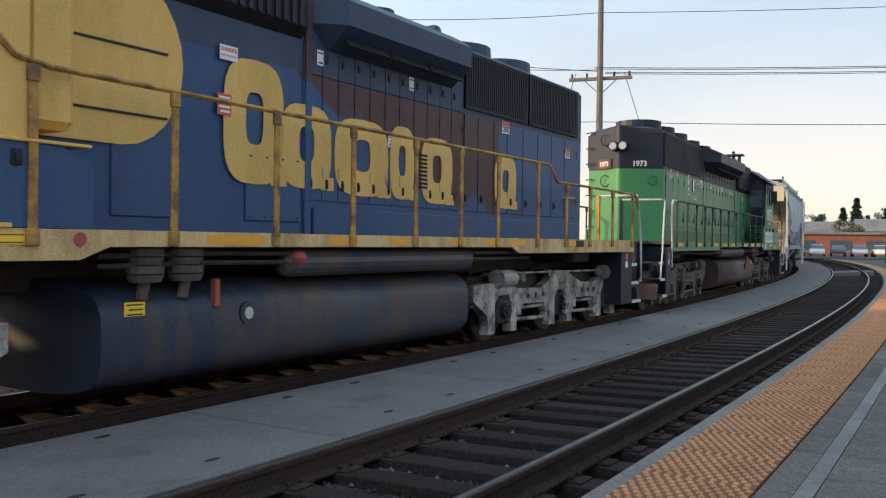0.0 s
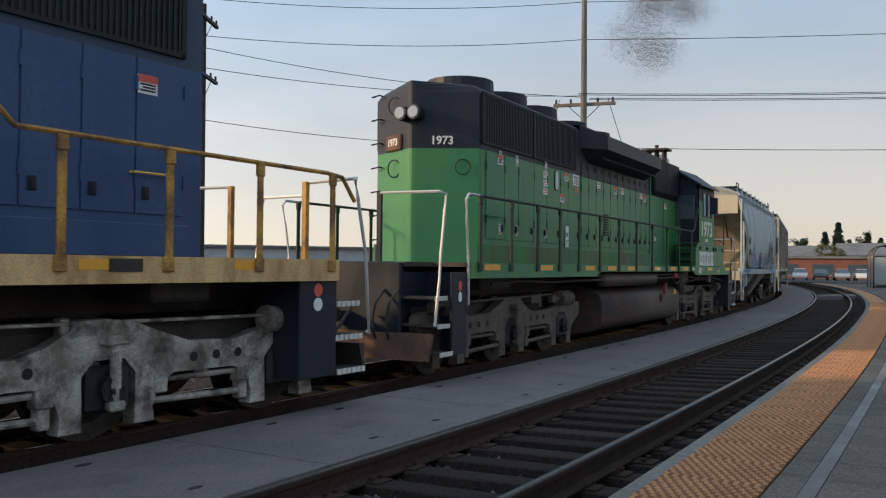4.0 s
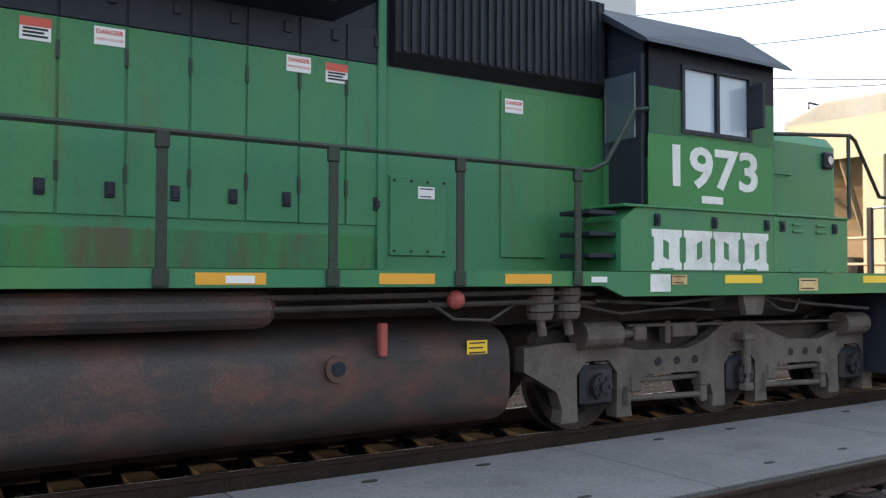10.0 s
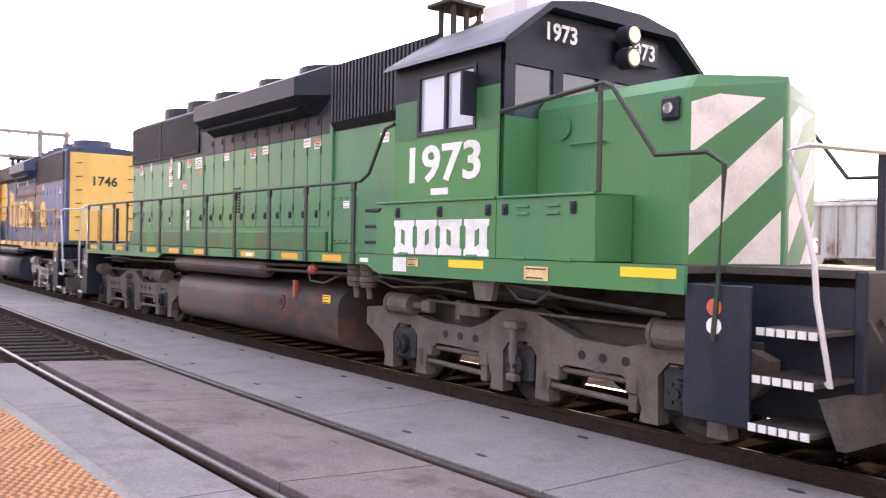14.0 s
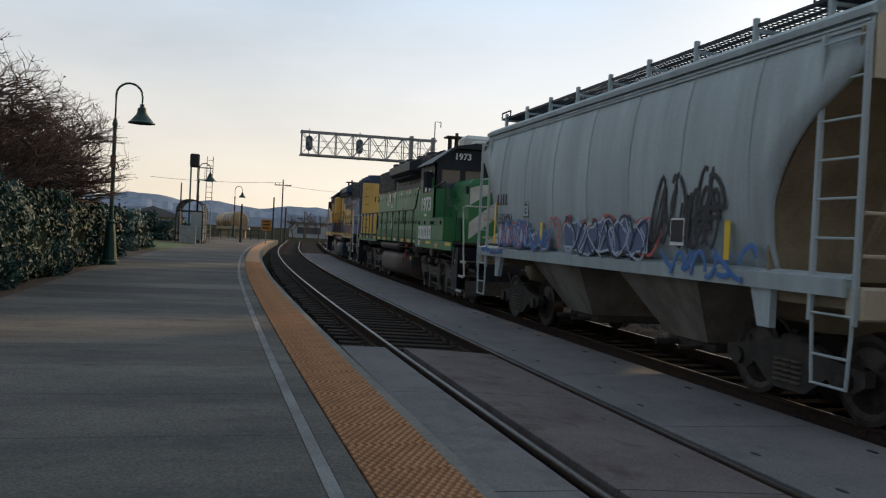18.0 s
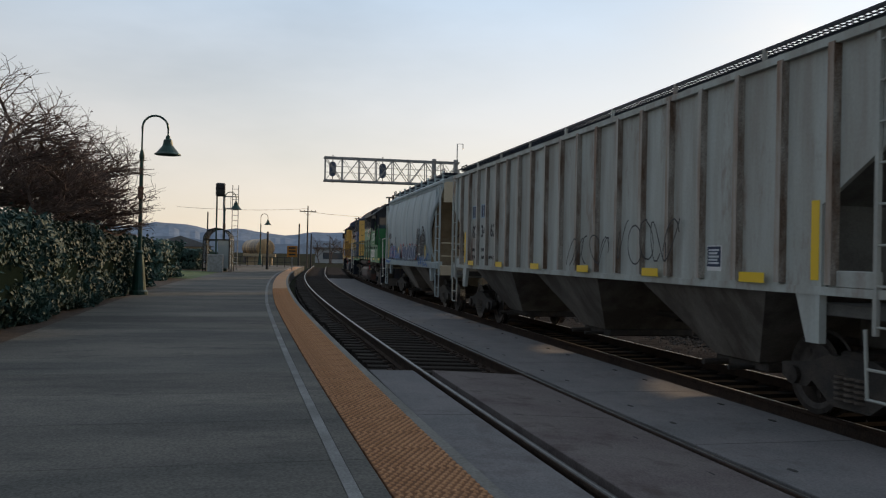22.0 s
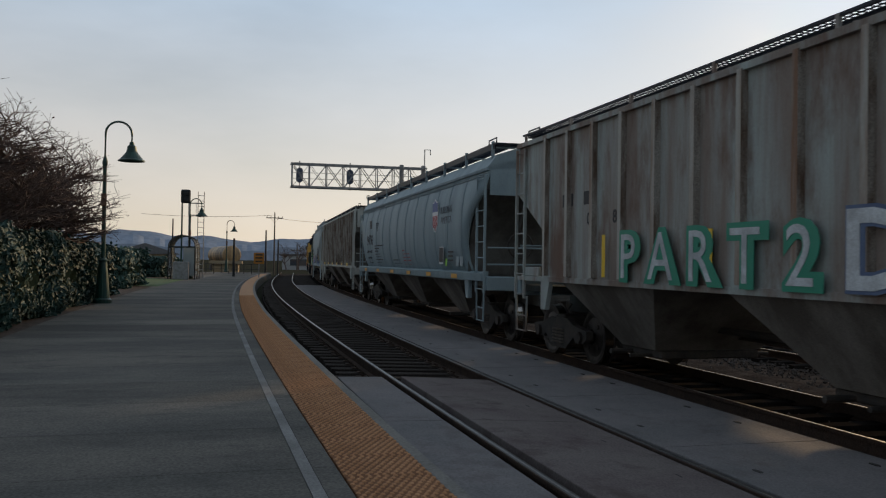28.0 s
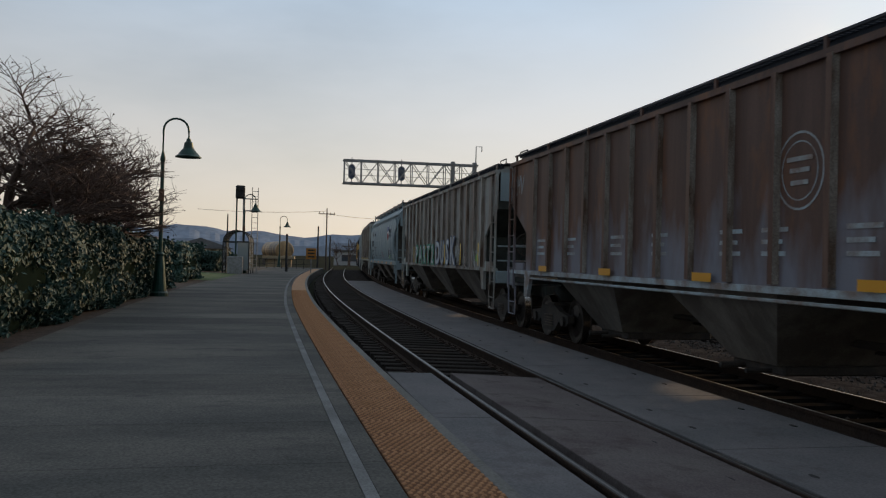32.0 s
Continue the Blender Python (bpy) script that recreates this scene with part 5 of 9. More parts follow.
# lettering and labels on the green locomotive
bm = bmesh.new()
box(bm, 4.8, 6.58, -1.503, -1.499, 2.11, 2.76)
part("number_panel", bm, BN_GREEN2, green, "brighter repainted green panel")
words("road_number", "1973", 0.53, WHITE, green, on_side(5.68, 1.505, 2.47, -1), 0.013, 1.3)
sticker(green, 5.66, 1.504, 2.19, -1, 0.3, 0.07, WHITE, "owner_mark")
for k, c in enumerate((5.03, 5.45, 5.86, 6.29)):      # heavy white slab shapes in place of the owner's name
    bm = bmesh.new()      # a heavy block, waisted between its flared head and foot, with a slot of green in it
    edge = [(-0.195, 1.52), (0.195, 1.52), (0.195, 1.58), (0.165, 1.60), (0.165, 1.81), (0.195, 1.83), (0.195, 1.89), (-0.195, 1.89), (-0.195, 1.83), (-0.165, 1.81), (-0.165, 1.60), (-0.195, 1.58)]
    slot = [(-0.02, 1.61), (0.05, 1.64), (0.05, 1.80), (-0.02, 1.77)]
    extrude(bm, [(c + p, q) for p, q in edge], -1.512, -1.504, "y")
    bmesh.ops.triangulate(bm, faces=[f for f in bm.faces if len(f.verts) > 4])
    slots = bmesh.new()
    extrude(slots, [(c + p * (1 if k % 2 else -1), q) for p, q in slot], -1.5145, -1.5125, "y")
    part("mark_slot", slots, BN_GREEN, green)
    part("owner_mark", bm, WHITE, green, "heavy white slab shape of the owner's mark")
def notice(car, u, y, z, side, w=0.19):
    """A white warning label with a red head."""
    s = sticker(car, u, y, z, side, w, w * 0.8, LABEL_WHITE, "warning_label", 5)
    bm = bmesh.new()
    box(bm, u - w / 2, u + w / 2, *sorted((side * (y + 0.004), side * (y + 0.0065))), z + w * 0.08, z + w * 0.4)
    part("red_head", bm, LABEL_RED, s)


danger(green, 3.72, 1.02, 2.98, -1)
for u in (-1.31, 0.21, 1.59):
    danger(green, u, 1.016, 3.08, -1, 0.2)
for u, z0 in ((-5.9, 3.08), (-3.14, 3.08), (-0.25, 3.06), (1.91, 3.05), (-3.34, 2.68)):
    notice(green, u, 1.016, z0, -1)
for z0 in (3.02, 2.88, 2.74):
    danger(green, -4.12, 1.016, z0, -1, 0.18)
for u in (-5.9, -5.28, -4.1):
    sticker(green, u, 1.016, 3.17 if u > -4.5 else 3.13, -1, 0.1, 0.16, GRAB_WHITE, "latch_plate", 2)
    sticker(green, u, 1.016, 2.02, -1, 0.1, 0.16, GRAB_WHITE, "latch_plate", 2)
s2 = sticker(green, -2.67, 1.016, 3.06, -1, 0.3, 0.2, LABEL_WHITE, "engine_label")
for k, tx in enumerate(("ENGINE WATER", "FILL INSIDE", "ENGINE START", "SWITCH INSIDE")):
    words("label_text", tx, 0.035, BLACK_INK, s2, on_side(-2.67, 1.021, 3.115 - 0.04 * k, -1), 0.0, depth=0.001)
sticker(green, -2.64, 1.016, 2.88, -1, 0.22, 0.12, SILL_CREAM, "old_label", 3)
bm = bmesh.new()
extrude(bm, [(-3.63 + 0.085 * math.cos(a), 2.97 + (0.1 if math.sin(a) > 0 else -0.1) + 0.085 * math.sin(a)) for a in [2 * math.pi * (k + 0.5) / 20 for k in range(20)]], -1.03, -1.0, "y")
ph = part("porthole", bm, BN_BLACK, green)
bm = bmesh.new()
extrude(bm, [(-3.63 + 0.065 * math.cos(a), 2.97 + (0.1 if math.sin(a) > 0 else -0.1) + 0.065 * math.sin(a)) for a in [2 * math.pi * (k + 0.5) / 20 for k in range(20)]], -1.034, -1.029, "y")
part("porthole_glass", bm, GLASS_PALE, ph)
for z0 in (2.13, 2.0, 1.87):
    sticker(green, -3.13, 1.03, z0, -1, 0.15, 0.12, LABEL_WHITE, "paper_notice", 3 if z0 < 1.9 else 0)
sticker(green, 2.8, 1.022, 2.15, -1, 0.16, 0.1, LABEL_WHITE, "notice", 2)
sticker(green, 4.95, 1.504, 1.4, -1, 0.26, 0.16, WHITE, "worn_patch")
sticker(green, 5.2, 1.504, 1.43, -1, 0.2, 0.09, SILL_CREAM, "notice", 2)
sticker(green, 7.15, 1.504, 1.38, -1, 0.32, 0.13, SILL_CREAM, "notice", 2)
sticker(green, 4.2, 1.504, 1.43, -1, 0.18, 0.05, LABEL_WHITE, "notice")
sticker(green, 1.0, 1.504, 1.43, -1, 0.2, 0.05, LABEL_WHITE, "notice")
words("end_number", "1973", 0.17, WHITE, green, pose(-6.69, -0.42, 3.28, 90, 0, -62) @ pose(0, 0, 0.01), 0.004)
words("cab_number", "1973", 0.24, WHITE, green, pose(6.665, -0.75, 3.78, 90, 0, 90), 0.006)
bm = bmesh.new()
box(bm, 6.66, 6.7, 0.12, 0.75, 3.62, 3.92, 0.02)
nb = part("number_board", bm, BN_BLACK, green)
words("board_number", "1973", 0.24, WHITE, nb, pose(6.705, 0.44, 3.77, 90, 0, 90), 0.006)
bm = bmesh.new()
box(bm, -0.23, 0.23, -0.03, 0.012, 3.17, 3.41, 0.02, m=pose(-6.7, 0.4, 0, 0, 0, -118))
nb = part("number_board", bm, RUST_BROWN, green)
words("board_number", "1973", 0.15, WHITE, nb, pose(-6.7, 0.4, 3.29, 90, 0, -118) @ pose(0, 0, 0.032), 0.003)
for zz in (3.95, 3.0):
    bm = bmesh.new()
    pipe(bm, [(-6.735, 0.38 + 0.11 * math.cos(k * math.pi / 8), zz - 0.1 + 0.13 * math.sin(k * math.pi / 8)) for k in range(17)], 0.012, 5)
    part("hose_ring", bm, BN_BLACK, green)
bm = bmesh.new()
mm = pose(-6.545, -0.69, 2.9, 0, 0, -62)
pipe(bm, [mm @ Vector((0.11 * math.cos(k * math.pi / 9), -0.004, 0.11 * math.sin(k * math.pi / 9))) for k in range(19)], 0.008, 5)
part("lid_ring", bm, RAIL_DARK, green)
# white diagonal stripes on the nose: across its near corner and its front
NOSE = (Vector((8.425, -0.98, 0)), Vector((8.702, -0.06, 0)), Vector((8.702, 0.06, 0)), Vector((8.425, 0.98, 0)))
NEAR_OUT, FAR_OUT = Vector((0.957, -0.288, 0)), Vector((0.957, 0.288, 0))
for a, b, out, shape in ((NOSE[0], NOSE[1], NEAR_OUT, ((0, 2.43), (0.8, 2.95), (0.3, 2.95), (0, 2.86))), (NOSE[0], NOSE[1], NEAR_OUT, ((0, 1.58), (1, 2.37), (1, 2.8), (0, 2.0))),
                         (NOSE[0], NOSE[1], NEAR_OUT, ((0.42, 1.51), (1, 1.51), (1, 1.98))), (NOSE[2], NOSE[3], FAR_OUT, ((0, 2.4), (0.5, 2.8), (0.9, 2.95), (0.3, 2.95), (0, 2.8))), (NOSE[2], NOSE[3], FAR_OUT, ((0, 1.6), (1, 2.35), (1, 2.75), (0, 2.0))),
                         (NOSE[2], NOSE[3], FAR_OUT, ((0.45, 1.51), (1, 1.51), (1, 1.95)))):
    bm = bmesh.new()
    bm.faces.new([bm.verts.new(a.lerp(b, w) + out * 0.006 + Vector((0, 0, z))) for w, z in shape])
    bmesh.ops.solidify(bm, geom=bm.faces[:], thickness=0.004)
    part("nose_stripe", bm, WHITE, green)
bm = bmesh.new()
box(bm, 8.16, 8.34, -1.05, -0.99, 2.72, 2.92, 0.02)
cl = part("class_light", bm, BN_BLACK, green)
bm = bmesh.new()
rod(bm, (8.25, -1.045, 2.82), (8.25, -1.065, 2.82), 0.05, 14)
part("lens", bm, LAMP_GLASS, cl)
# brake pipes, a hanging bracket and hoses under the sill
for pts, rad in (([(4.3, -1.34, 1.24), (5.2, -1.36, 1.2), (6.1, -1.36, 1.27), (6.5, -1.36, 1.27), (7.4, -1.36, 1.17), (8.5, -1.34, 1.1)], 0.018), ([(4.15, -1.3, 1.2), (4.6, -1.34, 1.12), (5.3, -1.33, 1.16), (5.9, -1.3, 1.13)], 0.014), ([(6.6, -1.36, 1.24), (6.8, -1.4, 1.12), (7.05, -1.4, 1.1), (7.2, -1.36, 1.22)], 0.016),
                 ([(-6.9, -1.34, 1.2), (-5.8, -1.36, 1.24), (-4.7, -1.36, 1.2), (-3.6, -1.34, 1.22)], 0.018), ([(2.55, -1.36, 1.26), (2.75, -1.42, 1.12), (3.1, -1.42, 1.1), (3.4, -1.34, 1.22)], 0.014)):
    bm = bmesh.new()
    pipe(bm, pts, rad)
    part("brake_pipe", bm, GRIME, green)
bm = bmesh.new()
extrude(bm, [(6.16, 1.29), (6.52, 1.29), (6.46, 1.08), (6.22, 1.08)], -1.45, -1.38, "y")
part("hanger_bracket", bm, TRUCK_GREY, green)

for o in green.children_recursive:      # this hood is narrower than the other model's
    if not o.name.startswith(("cab_s", "cab_door", "cab_end", "battery", "box_lid", "handrail", "walkway")):
        for v in o.data.vertices:
            if v.co.x < 4.83 and v.co.z > 1.49 and 0.8 < abs(v.co.y) < 1.14:
                v.co.y -= math.copysign(0.1, v.co.y)
                if o.name.startswith(("danger", "notice", "warning_label", "engine_label", "label_text", "old_label", "porthole", "paper_notice", "latch_plate", "print", "red_head")):
                    v.co.x += 0.14 if v.co.x < -2.3 else 0.06 if v.co.x < 2.2 else 0.0

# yellow shapes on the blue locomotive: rounded band behind the cab, block shapes of the owner's mark
bm = bmesh.new()
pts = [(3.13, 2.2)] + [(2.05 - 0.62 * math.sin(k * math.pi / 12), 2.2 + 0.72 * (1 - math.cos(k * math.pi / 12))) for k in range(13)] + [(3.13, 3.64)]
extrude(bm, pts, 1.016, 1.03, "y")
part("yellow_band", bm, SF_YELLOW, blue)
for zz in (2.45, 3.0):
    bm = bmesh.new()
    box(bm, 1.6, 2.7, 1.02, 1.04, zz, zz + 0.02)
    part("band_groove", bm, BN_BLACK, blue)
bm = bmesh.new()
box(bm, 2.72, 3.12, 1.02, 1.42, 2.2, 3.6, 0.06)
part("air_duct", bm, SF_YELLOW, blue)


def blob(u, w, z0, z1, hole=True):
    """A rounded yellow letter-like block with a slot in it, on the blue hood."""
    bm = bmesh.new()
    h = z1 - z0
    r = min(w, h) * 0.3
    n = 24
    ring = []
    for k in range(n):      # a rounded ring, thicker below
        a = 2 * math.pi * k / n
        c, s2 = math.cos(a), math.sin(a)
        c, s2 = math.copysign(abs(c) ** 0.6, c), math.copysign(abs(s2) ** 0.6, s2)
        ring.append([bm.verts.new((u + c * w / 2 * f, y, (z0 + z1) / 2 + s2 * h / 2 * g + o)) for f, g, o, y in ((1, 1, 0, 1.026), (0.3, 0.42, h * 0.03, 1.026), (0.3, 0.42, h * 0.03, 1.014), (1, 1, 0, 1.014))])
    for k in range(n):
        a, b = ring[k], ring[(k + 1) % n]
        for j in range(4):
            bm.faces.new((a[j], b[j], b[(j + 1) % 4], a[(j + 1) % 4]))
    bmesh.ops.recalc_face_normals(bm, faces=bm.faces[:])
    box(bm, u - w * 0.56, u - w * 0.28, 1.014, 1.026, z0, z0 + h * 0.16, 0.003)
    return part("owner_mark", bm, SF_YELLOW, blue, "yellow block shape of the owner's mark")


for u, w, z0, z1 in ((0.55, 0.80, 1.97, 3.16), (-0.2, 0.78, 1.97, 2.84), (-1.14, 0.98, 1.94, 2.8), (-1.92, 0.5, 1.94, 2.82), (-2.7, 0.74, 1.92, 2.76), (-4.56, 0.66, 1.93, 2.7)):
    blob(u, w, z0, z1)
danger(blue, 0.9, 1.03, 3.16, 1, 0.22)
sticker(blue, 0.95, 1.03, 2.68, 1, 0.17, 0.2, LABEL_RED, "warning_label", 4, LABEL_WHITE)
notice(blue, -4.55, 1.018, 3.12, 1, 0.22)
notice(blue, -6.75, 1.018, 2.95, 1, 0.2)
sticker(blue, -1.7, 1.018, 2.62, 1, 0.14, 0.14, LABEL_WHITE, "notice", 3)
for u in (-0.4, -2.1):
    sticker(blue, u, 1.018, 3.36, 1, 0.1, 0.16, LABEL_WHITE, "notice", 2)
sticker(blue, 3.3, 1.504, 1.43, 1, 0.3, 0.08, REFLECT2, "notice", 2)
bm = bmesh.new()
rod(bm, (2.75, 1.5, 1.43), (2.75, 1.51, 1.43), 0.05, 14)
part("emergency_button", bm, RED_PAINT, blue)
bm = bmesh.new()
box(bm, -7.40, -7.35, -0.9, 0.9, 1.55, 3.98, 0.01)
yb = part("end_panel", bm, SF_YELLOW, blue)
words("end_number", "1746", 0.36, BLACK_INK, yb, pose(-7.405, 0, 3.2, 90, 0, -90), 0.008)
sticker(blue, -6.2, 1.504, 1.43, 1, 0.3, 0.1, GRIME, "jacking_plate")

# ---- train: covered hoppers ----
def freight_truck(car, u0):
    """A two-axle freight truck with cast side frames and springs."""
    for q in (-1, 1):
        bm = bmesh.new()
        top = [(-1.12, 0.42), (-1.12, 0.56), (-0.62, 0.62), (-0.35, 0.72), (0.35, 0.72), (0.62, 0.62), (1.12, 0.56), (1.12, 0.42)]
        low = [(0.98, 0.34), (0.68, 0.34), (0.6, 0.42), (0.28, 0.2), (-0.28, 0.2), (-0.6, 0.42), (-0.68, 0.34), (-0.98, 0.34)]
        fs = extrude(bm, [(u0 + a, b) for a, b in top + low], *sorted((q * 0.95, q * 1.07)), "y")
        bmesh.ops.triangulate(bm, faces=[f for f in fs if len(f.verts) > 4])
        sf = part("truck_side_frame", bm, TRUCK_DARK, car)
        bm = bmesh.new()
        for k in (-0.15, 0.0, 0.15):
            for j in range(5):
                bmesh.ops.create_cone(bm, cap_ends=True, segments=10, radius1=0.07, radius2=0.07, depth=0.025, matrix=Matrix.Translation((u0 + k, q * 1.06, 0.3 + j * 0.055)))
        part("coil_spring", bm, TRUCK_GREY, sf)
        for a in (-0.88, 0.88):
            bm = bmesh.new()
            rod(bm, (u0 + a, q * 0.98, 0.44), (u0 + a, q * 1.12, 0.44), 0.1, 12)
            part("bearing_cap", bm, WHEEL, sf)
    bm = bmesh.new()
    box(bm, u0 - 0.2, u0 + 0.2, -1.05, 1.05, 0.45, 0.78, 0.03)
    part("truck_bolster", bm, TRUCK_DARK, car)
    for a in (-0.88, 0.88):
        WHEELS.append([wheelset(car, u0 + a, 0.45), 0.45, car])


def ladder(car, paint, x0, x1, y, z0, z1, side, rungs, foot=True):
    """A ladder on a car's side: two stiles and rungs."""
    bm = bmesh.new()
    y0, y1 = sorted((side * y, side * (y + 0.05)))
    for x in (x0, x1):
        box(bm, x - 0.025, x + 0.025, y0, y1, z0, z1, 0.006)
    ld = part("ladder", bm, paint, car)
    for k in range(rungs):
        zz = z0 + 0.08 + (z1 - z0 - 0.16) * k / (rungs - 1)
        bm = bmesh.new()
        rod(bm, (x0, side * (y + 0.03), zz), (x1, side * (y + 0.03), zz), 0.012, 6)
        part("rung", bm, paint, ld)
    return ld


def hopper(name, label, L, ribs, bays, paint, low_paint, end_paint, rib_paint=None, curved=False, walk_paint=None, sill_paint=None, slope_shade_paint=None, gutter=False, rib0=1.62, bay=(0.0, 4.62, 1.53), truck=1.3, walk_in=0.0):
    """A covered hopper car. L: between its end ladders' outer edges; ribs: posts along each side; curved: bulged smooth sides;
    bay: the middle, spacing and half top length of the hopper bays; truck: a truck's centre from the end; walk_in: the roof walk's end from the end."""
    car = new(name)
    tagged(car, label, "hopper car", "covered hopper cars")
    E = L / 2
    rib_paint, walk_paint, sill_paint = rib_paint or paint, walk_paint or BN_BLACK, sill_paint or paint
    # darker colour for the lower car end: shade between cars put into the paint
    slope_shade_paint = slope_shade_paint or SLOPE_GREY
    z0, ze = 1.36, 3.72
    if curved:
        levels = [(1.40, 1.37), (1.50, 1.6), (1.57, 1.95), (1.6, 2.4), (1.58, 2.8), (1.53, 3.15), (1.46, 3.4), (1.40, 3.55)]
        def inset(z):
            return float(np.interp(z, [1.6, 2.0, 2.25, 2.5, 2.71, 2.9, 3.08], [1.3, 1.24, 1.12, 0.94, 0.72, 0.42, 0.12]))
    else:
        levels = [(1.5, z0), (1.5, 2.15), (1.5, 2.8), (1.5, 3.2), (1.5, ze)]
        def inset(z):
            return 0.1 + 1.15 * min(1, max(0, (2.8 - z) / 0.65))
    seg = [k / 24 for k in range(25)]
    for q in (-1, 1):
        bm = bmesh.new()
        if curved:
            fine = [z0 + (3.55 - z0) * k / 20 for k in range(21)]
            lv = [(float(np.interp(z, [p[1] for p in levels], [p[0] for p in levels])), z) for z in fine]
        else:
            lv = levels
        grid = [[bm.verts.new((-(E - inset(z)) + 2 * (E - inset(z)) * s, q * y, z)) for s in seg] for y, z in lv]
        for a, b in zip(grid, grid[1:]):
            for j in range(len(seg) - 1):
                bm.faces.new((a[j], a[j + 1], b[j + 1], b[j]))
        bmesh.ops.recalc_face_normals(bm, faces=bm.faces[:])
        bmesh.ops.solidify(bm, geom=bm.faces[:], thickness=0.05 * (1 if q < 0 else 1))
        part("side_sheet", bm, paint, car, smooth=curved)
        # posts or weld seams
        for k in range(ribs):
            u = -(E - rib0) + 2 * (E - rib0) * k / (ribs - 1)
            bm = bmesh.new()
            if curved:
                pipe(bm, [(u, q * (y + 0.002), z) for y, z in levels], 0.012, 4)
                part("weld_seam", bm, paint, car)
            else:
                extrude(bm, [(u - 0.065, q * 1.498), (u - 0.045, q * 1.575), (u + 0.045, q * 1.575), (u + 0.065, q * 1.498)], z0 + 0.02, ze - 0.04, "z")
                bm.normal_update()
                for f in bm.faces:
                    if abs(f.normal.x) > 0.5:
                        f.material_index = 1
                part("side_post", bm, [rib_paint, POST_EDGE], car)
        bm = bmesh.new()
        if curved:
            extrude(bm, [(q * 1.40, 1.2), (q * 1.56, 1.2), (q * 1.58, 1.36), (q * 1.40, 1.4)], -(E - 0.15), E - 0.15, "x")
        else:
            extrude(bm, [(q * 1.42, 1.28), (q * 1.53, 1.28), (q * 1.53, 1.36), (q * 1.42, 1.36)], -(E - 0.12), E - 0.12, "x")
        part("side_sill", bm, sill_paint, car)
        # top chord
        bm = bmesh.new()
        if curved:
            extrude(bm, [(q * 1.36, 3.52), (q * 1.46, 3.52), (q * 1.47, 3.58), (q * 1.38, 3.64)], -(E - 0.1), E - 0.1, "x")
            for zz in (3.42, 3.47):
                bead = bmesh.new()
                extrude(bead, [(q * 1.40, zz), (q * 1.475 - q * (zz - 3.42) * 0.5, zz), (q * 1.475 - q * (zz - 3.42) * 0.5, zz + 0.02), (q * 1.40, zz + 0.02)], -(E - 0.14), E - 0.14, "x")
                part("roof_bead", bead, paint, car)
        else:
            extrude(bm, [(q * 1.42, ze - 0.06), (q * 1.56, ze - 0.06), (q * 1.56, ze + 0.02), (q * 1.42, ze + 0.04)], -(E - 0.1), E - 0.1, "x")
        part("top_chord", bm, paint, car)
    # roof
    bm = bmesh.new()
    zr = 3.6 if curved else ze + 0.02
    rise, shoulder = (0.42, 1.255) if curved and gutter else (0.22, 1.1)
    extrude(bm, [(-1.44, zr), (-shoulder, zr + rise * 0.6), (-0.75, zr + rise), (0.75, zr + rise), (shoulder, zr + rise * 0.6), (1.44, zr), (1.4, zr - 0.05), (-1.4, zr - 0.05)], -(E - 0.1), E - 0.1, "x")
    part("roof", bm, paint, car)
    for k in range(4):
        bm = bmesh.new()
        u = -E * 0.7 + E * 1.4 * k / 3
        box(bm, u - 0.9, u + 0.9, -0.3, 0.3, zr + rise - 0.02, zr + rise + 0.14, 0.03)
        part("roof_hatch", bm, paint, car)
    # roof walk with brackets, raised over the ends
    zw = zr + (0.17 if not curved else 0.49 if gutter else 0.24)
    EW = E - walk_in
    for q in (-1, 1):
        bm = bmesh.new()
        n = int(2 * (EW - 0.2) / 0.085)
        a, b = sorted((q * 0.82, q * 1.28)) if curved else sorted((q * 0.98, q * 1.46))
        for k in range(n):      # an open grating of thin bars
            u = -(EW - 0.2) + 2 * (EW - 0.2) * k / (n - 1)
            box(bm, u - 0.004, u + 0.004, a, b, zw - 0.014, zw - 0.002)
        for y in (a, (a + b) / 2, b):
            box(bm, -(EW - 0.15), EW - 0.15, y - 0.012, y + 0.012, zw - 0.03, zw)
        for y in np.arange(a + 0.075, b - 0.03, 0.075):
            box(bm, -(EW - 0.15), EW - 0.15, y - 0.004, y + 0.004, zw - 0.012, zw)
        part("roof_walk", bm, walk_paint, car)
        for k in range(9):
            u = -(EW - 0.3) + 2 * (EW - 0.3) * k / 8
            bm = bmesh.new()
            box(bm, u - 0.03, u + 0.03, *sorted((q * (1.26 if curved else 1.44), q * (1.32 if curved else 1.48))), zr - 0.02, zw + (0.06 if curved else 0.0), 0.006)
            box(bm, u - 0.025, u + 0.025, *sorted((q * 0.8, q * 1.28)), zw - 0.08, zw - 0.05)
            part("walk_bracket", bm, paint, car)
        if gutter:
            bm = bmesh.new()
            box(bm, -(E - 0.15), E - 0.15, *sorted((q * 1.27, q * 1.30)), zw - 0.11, zw + (0.02 if curved else 0.06))
            part("walk_edge", bm, walk_paint, car)
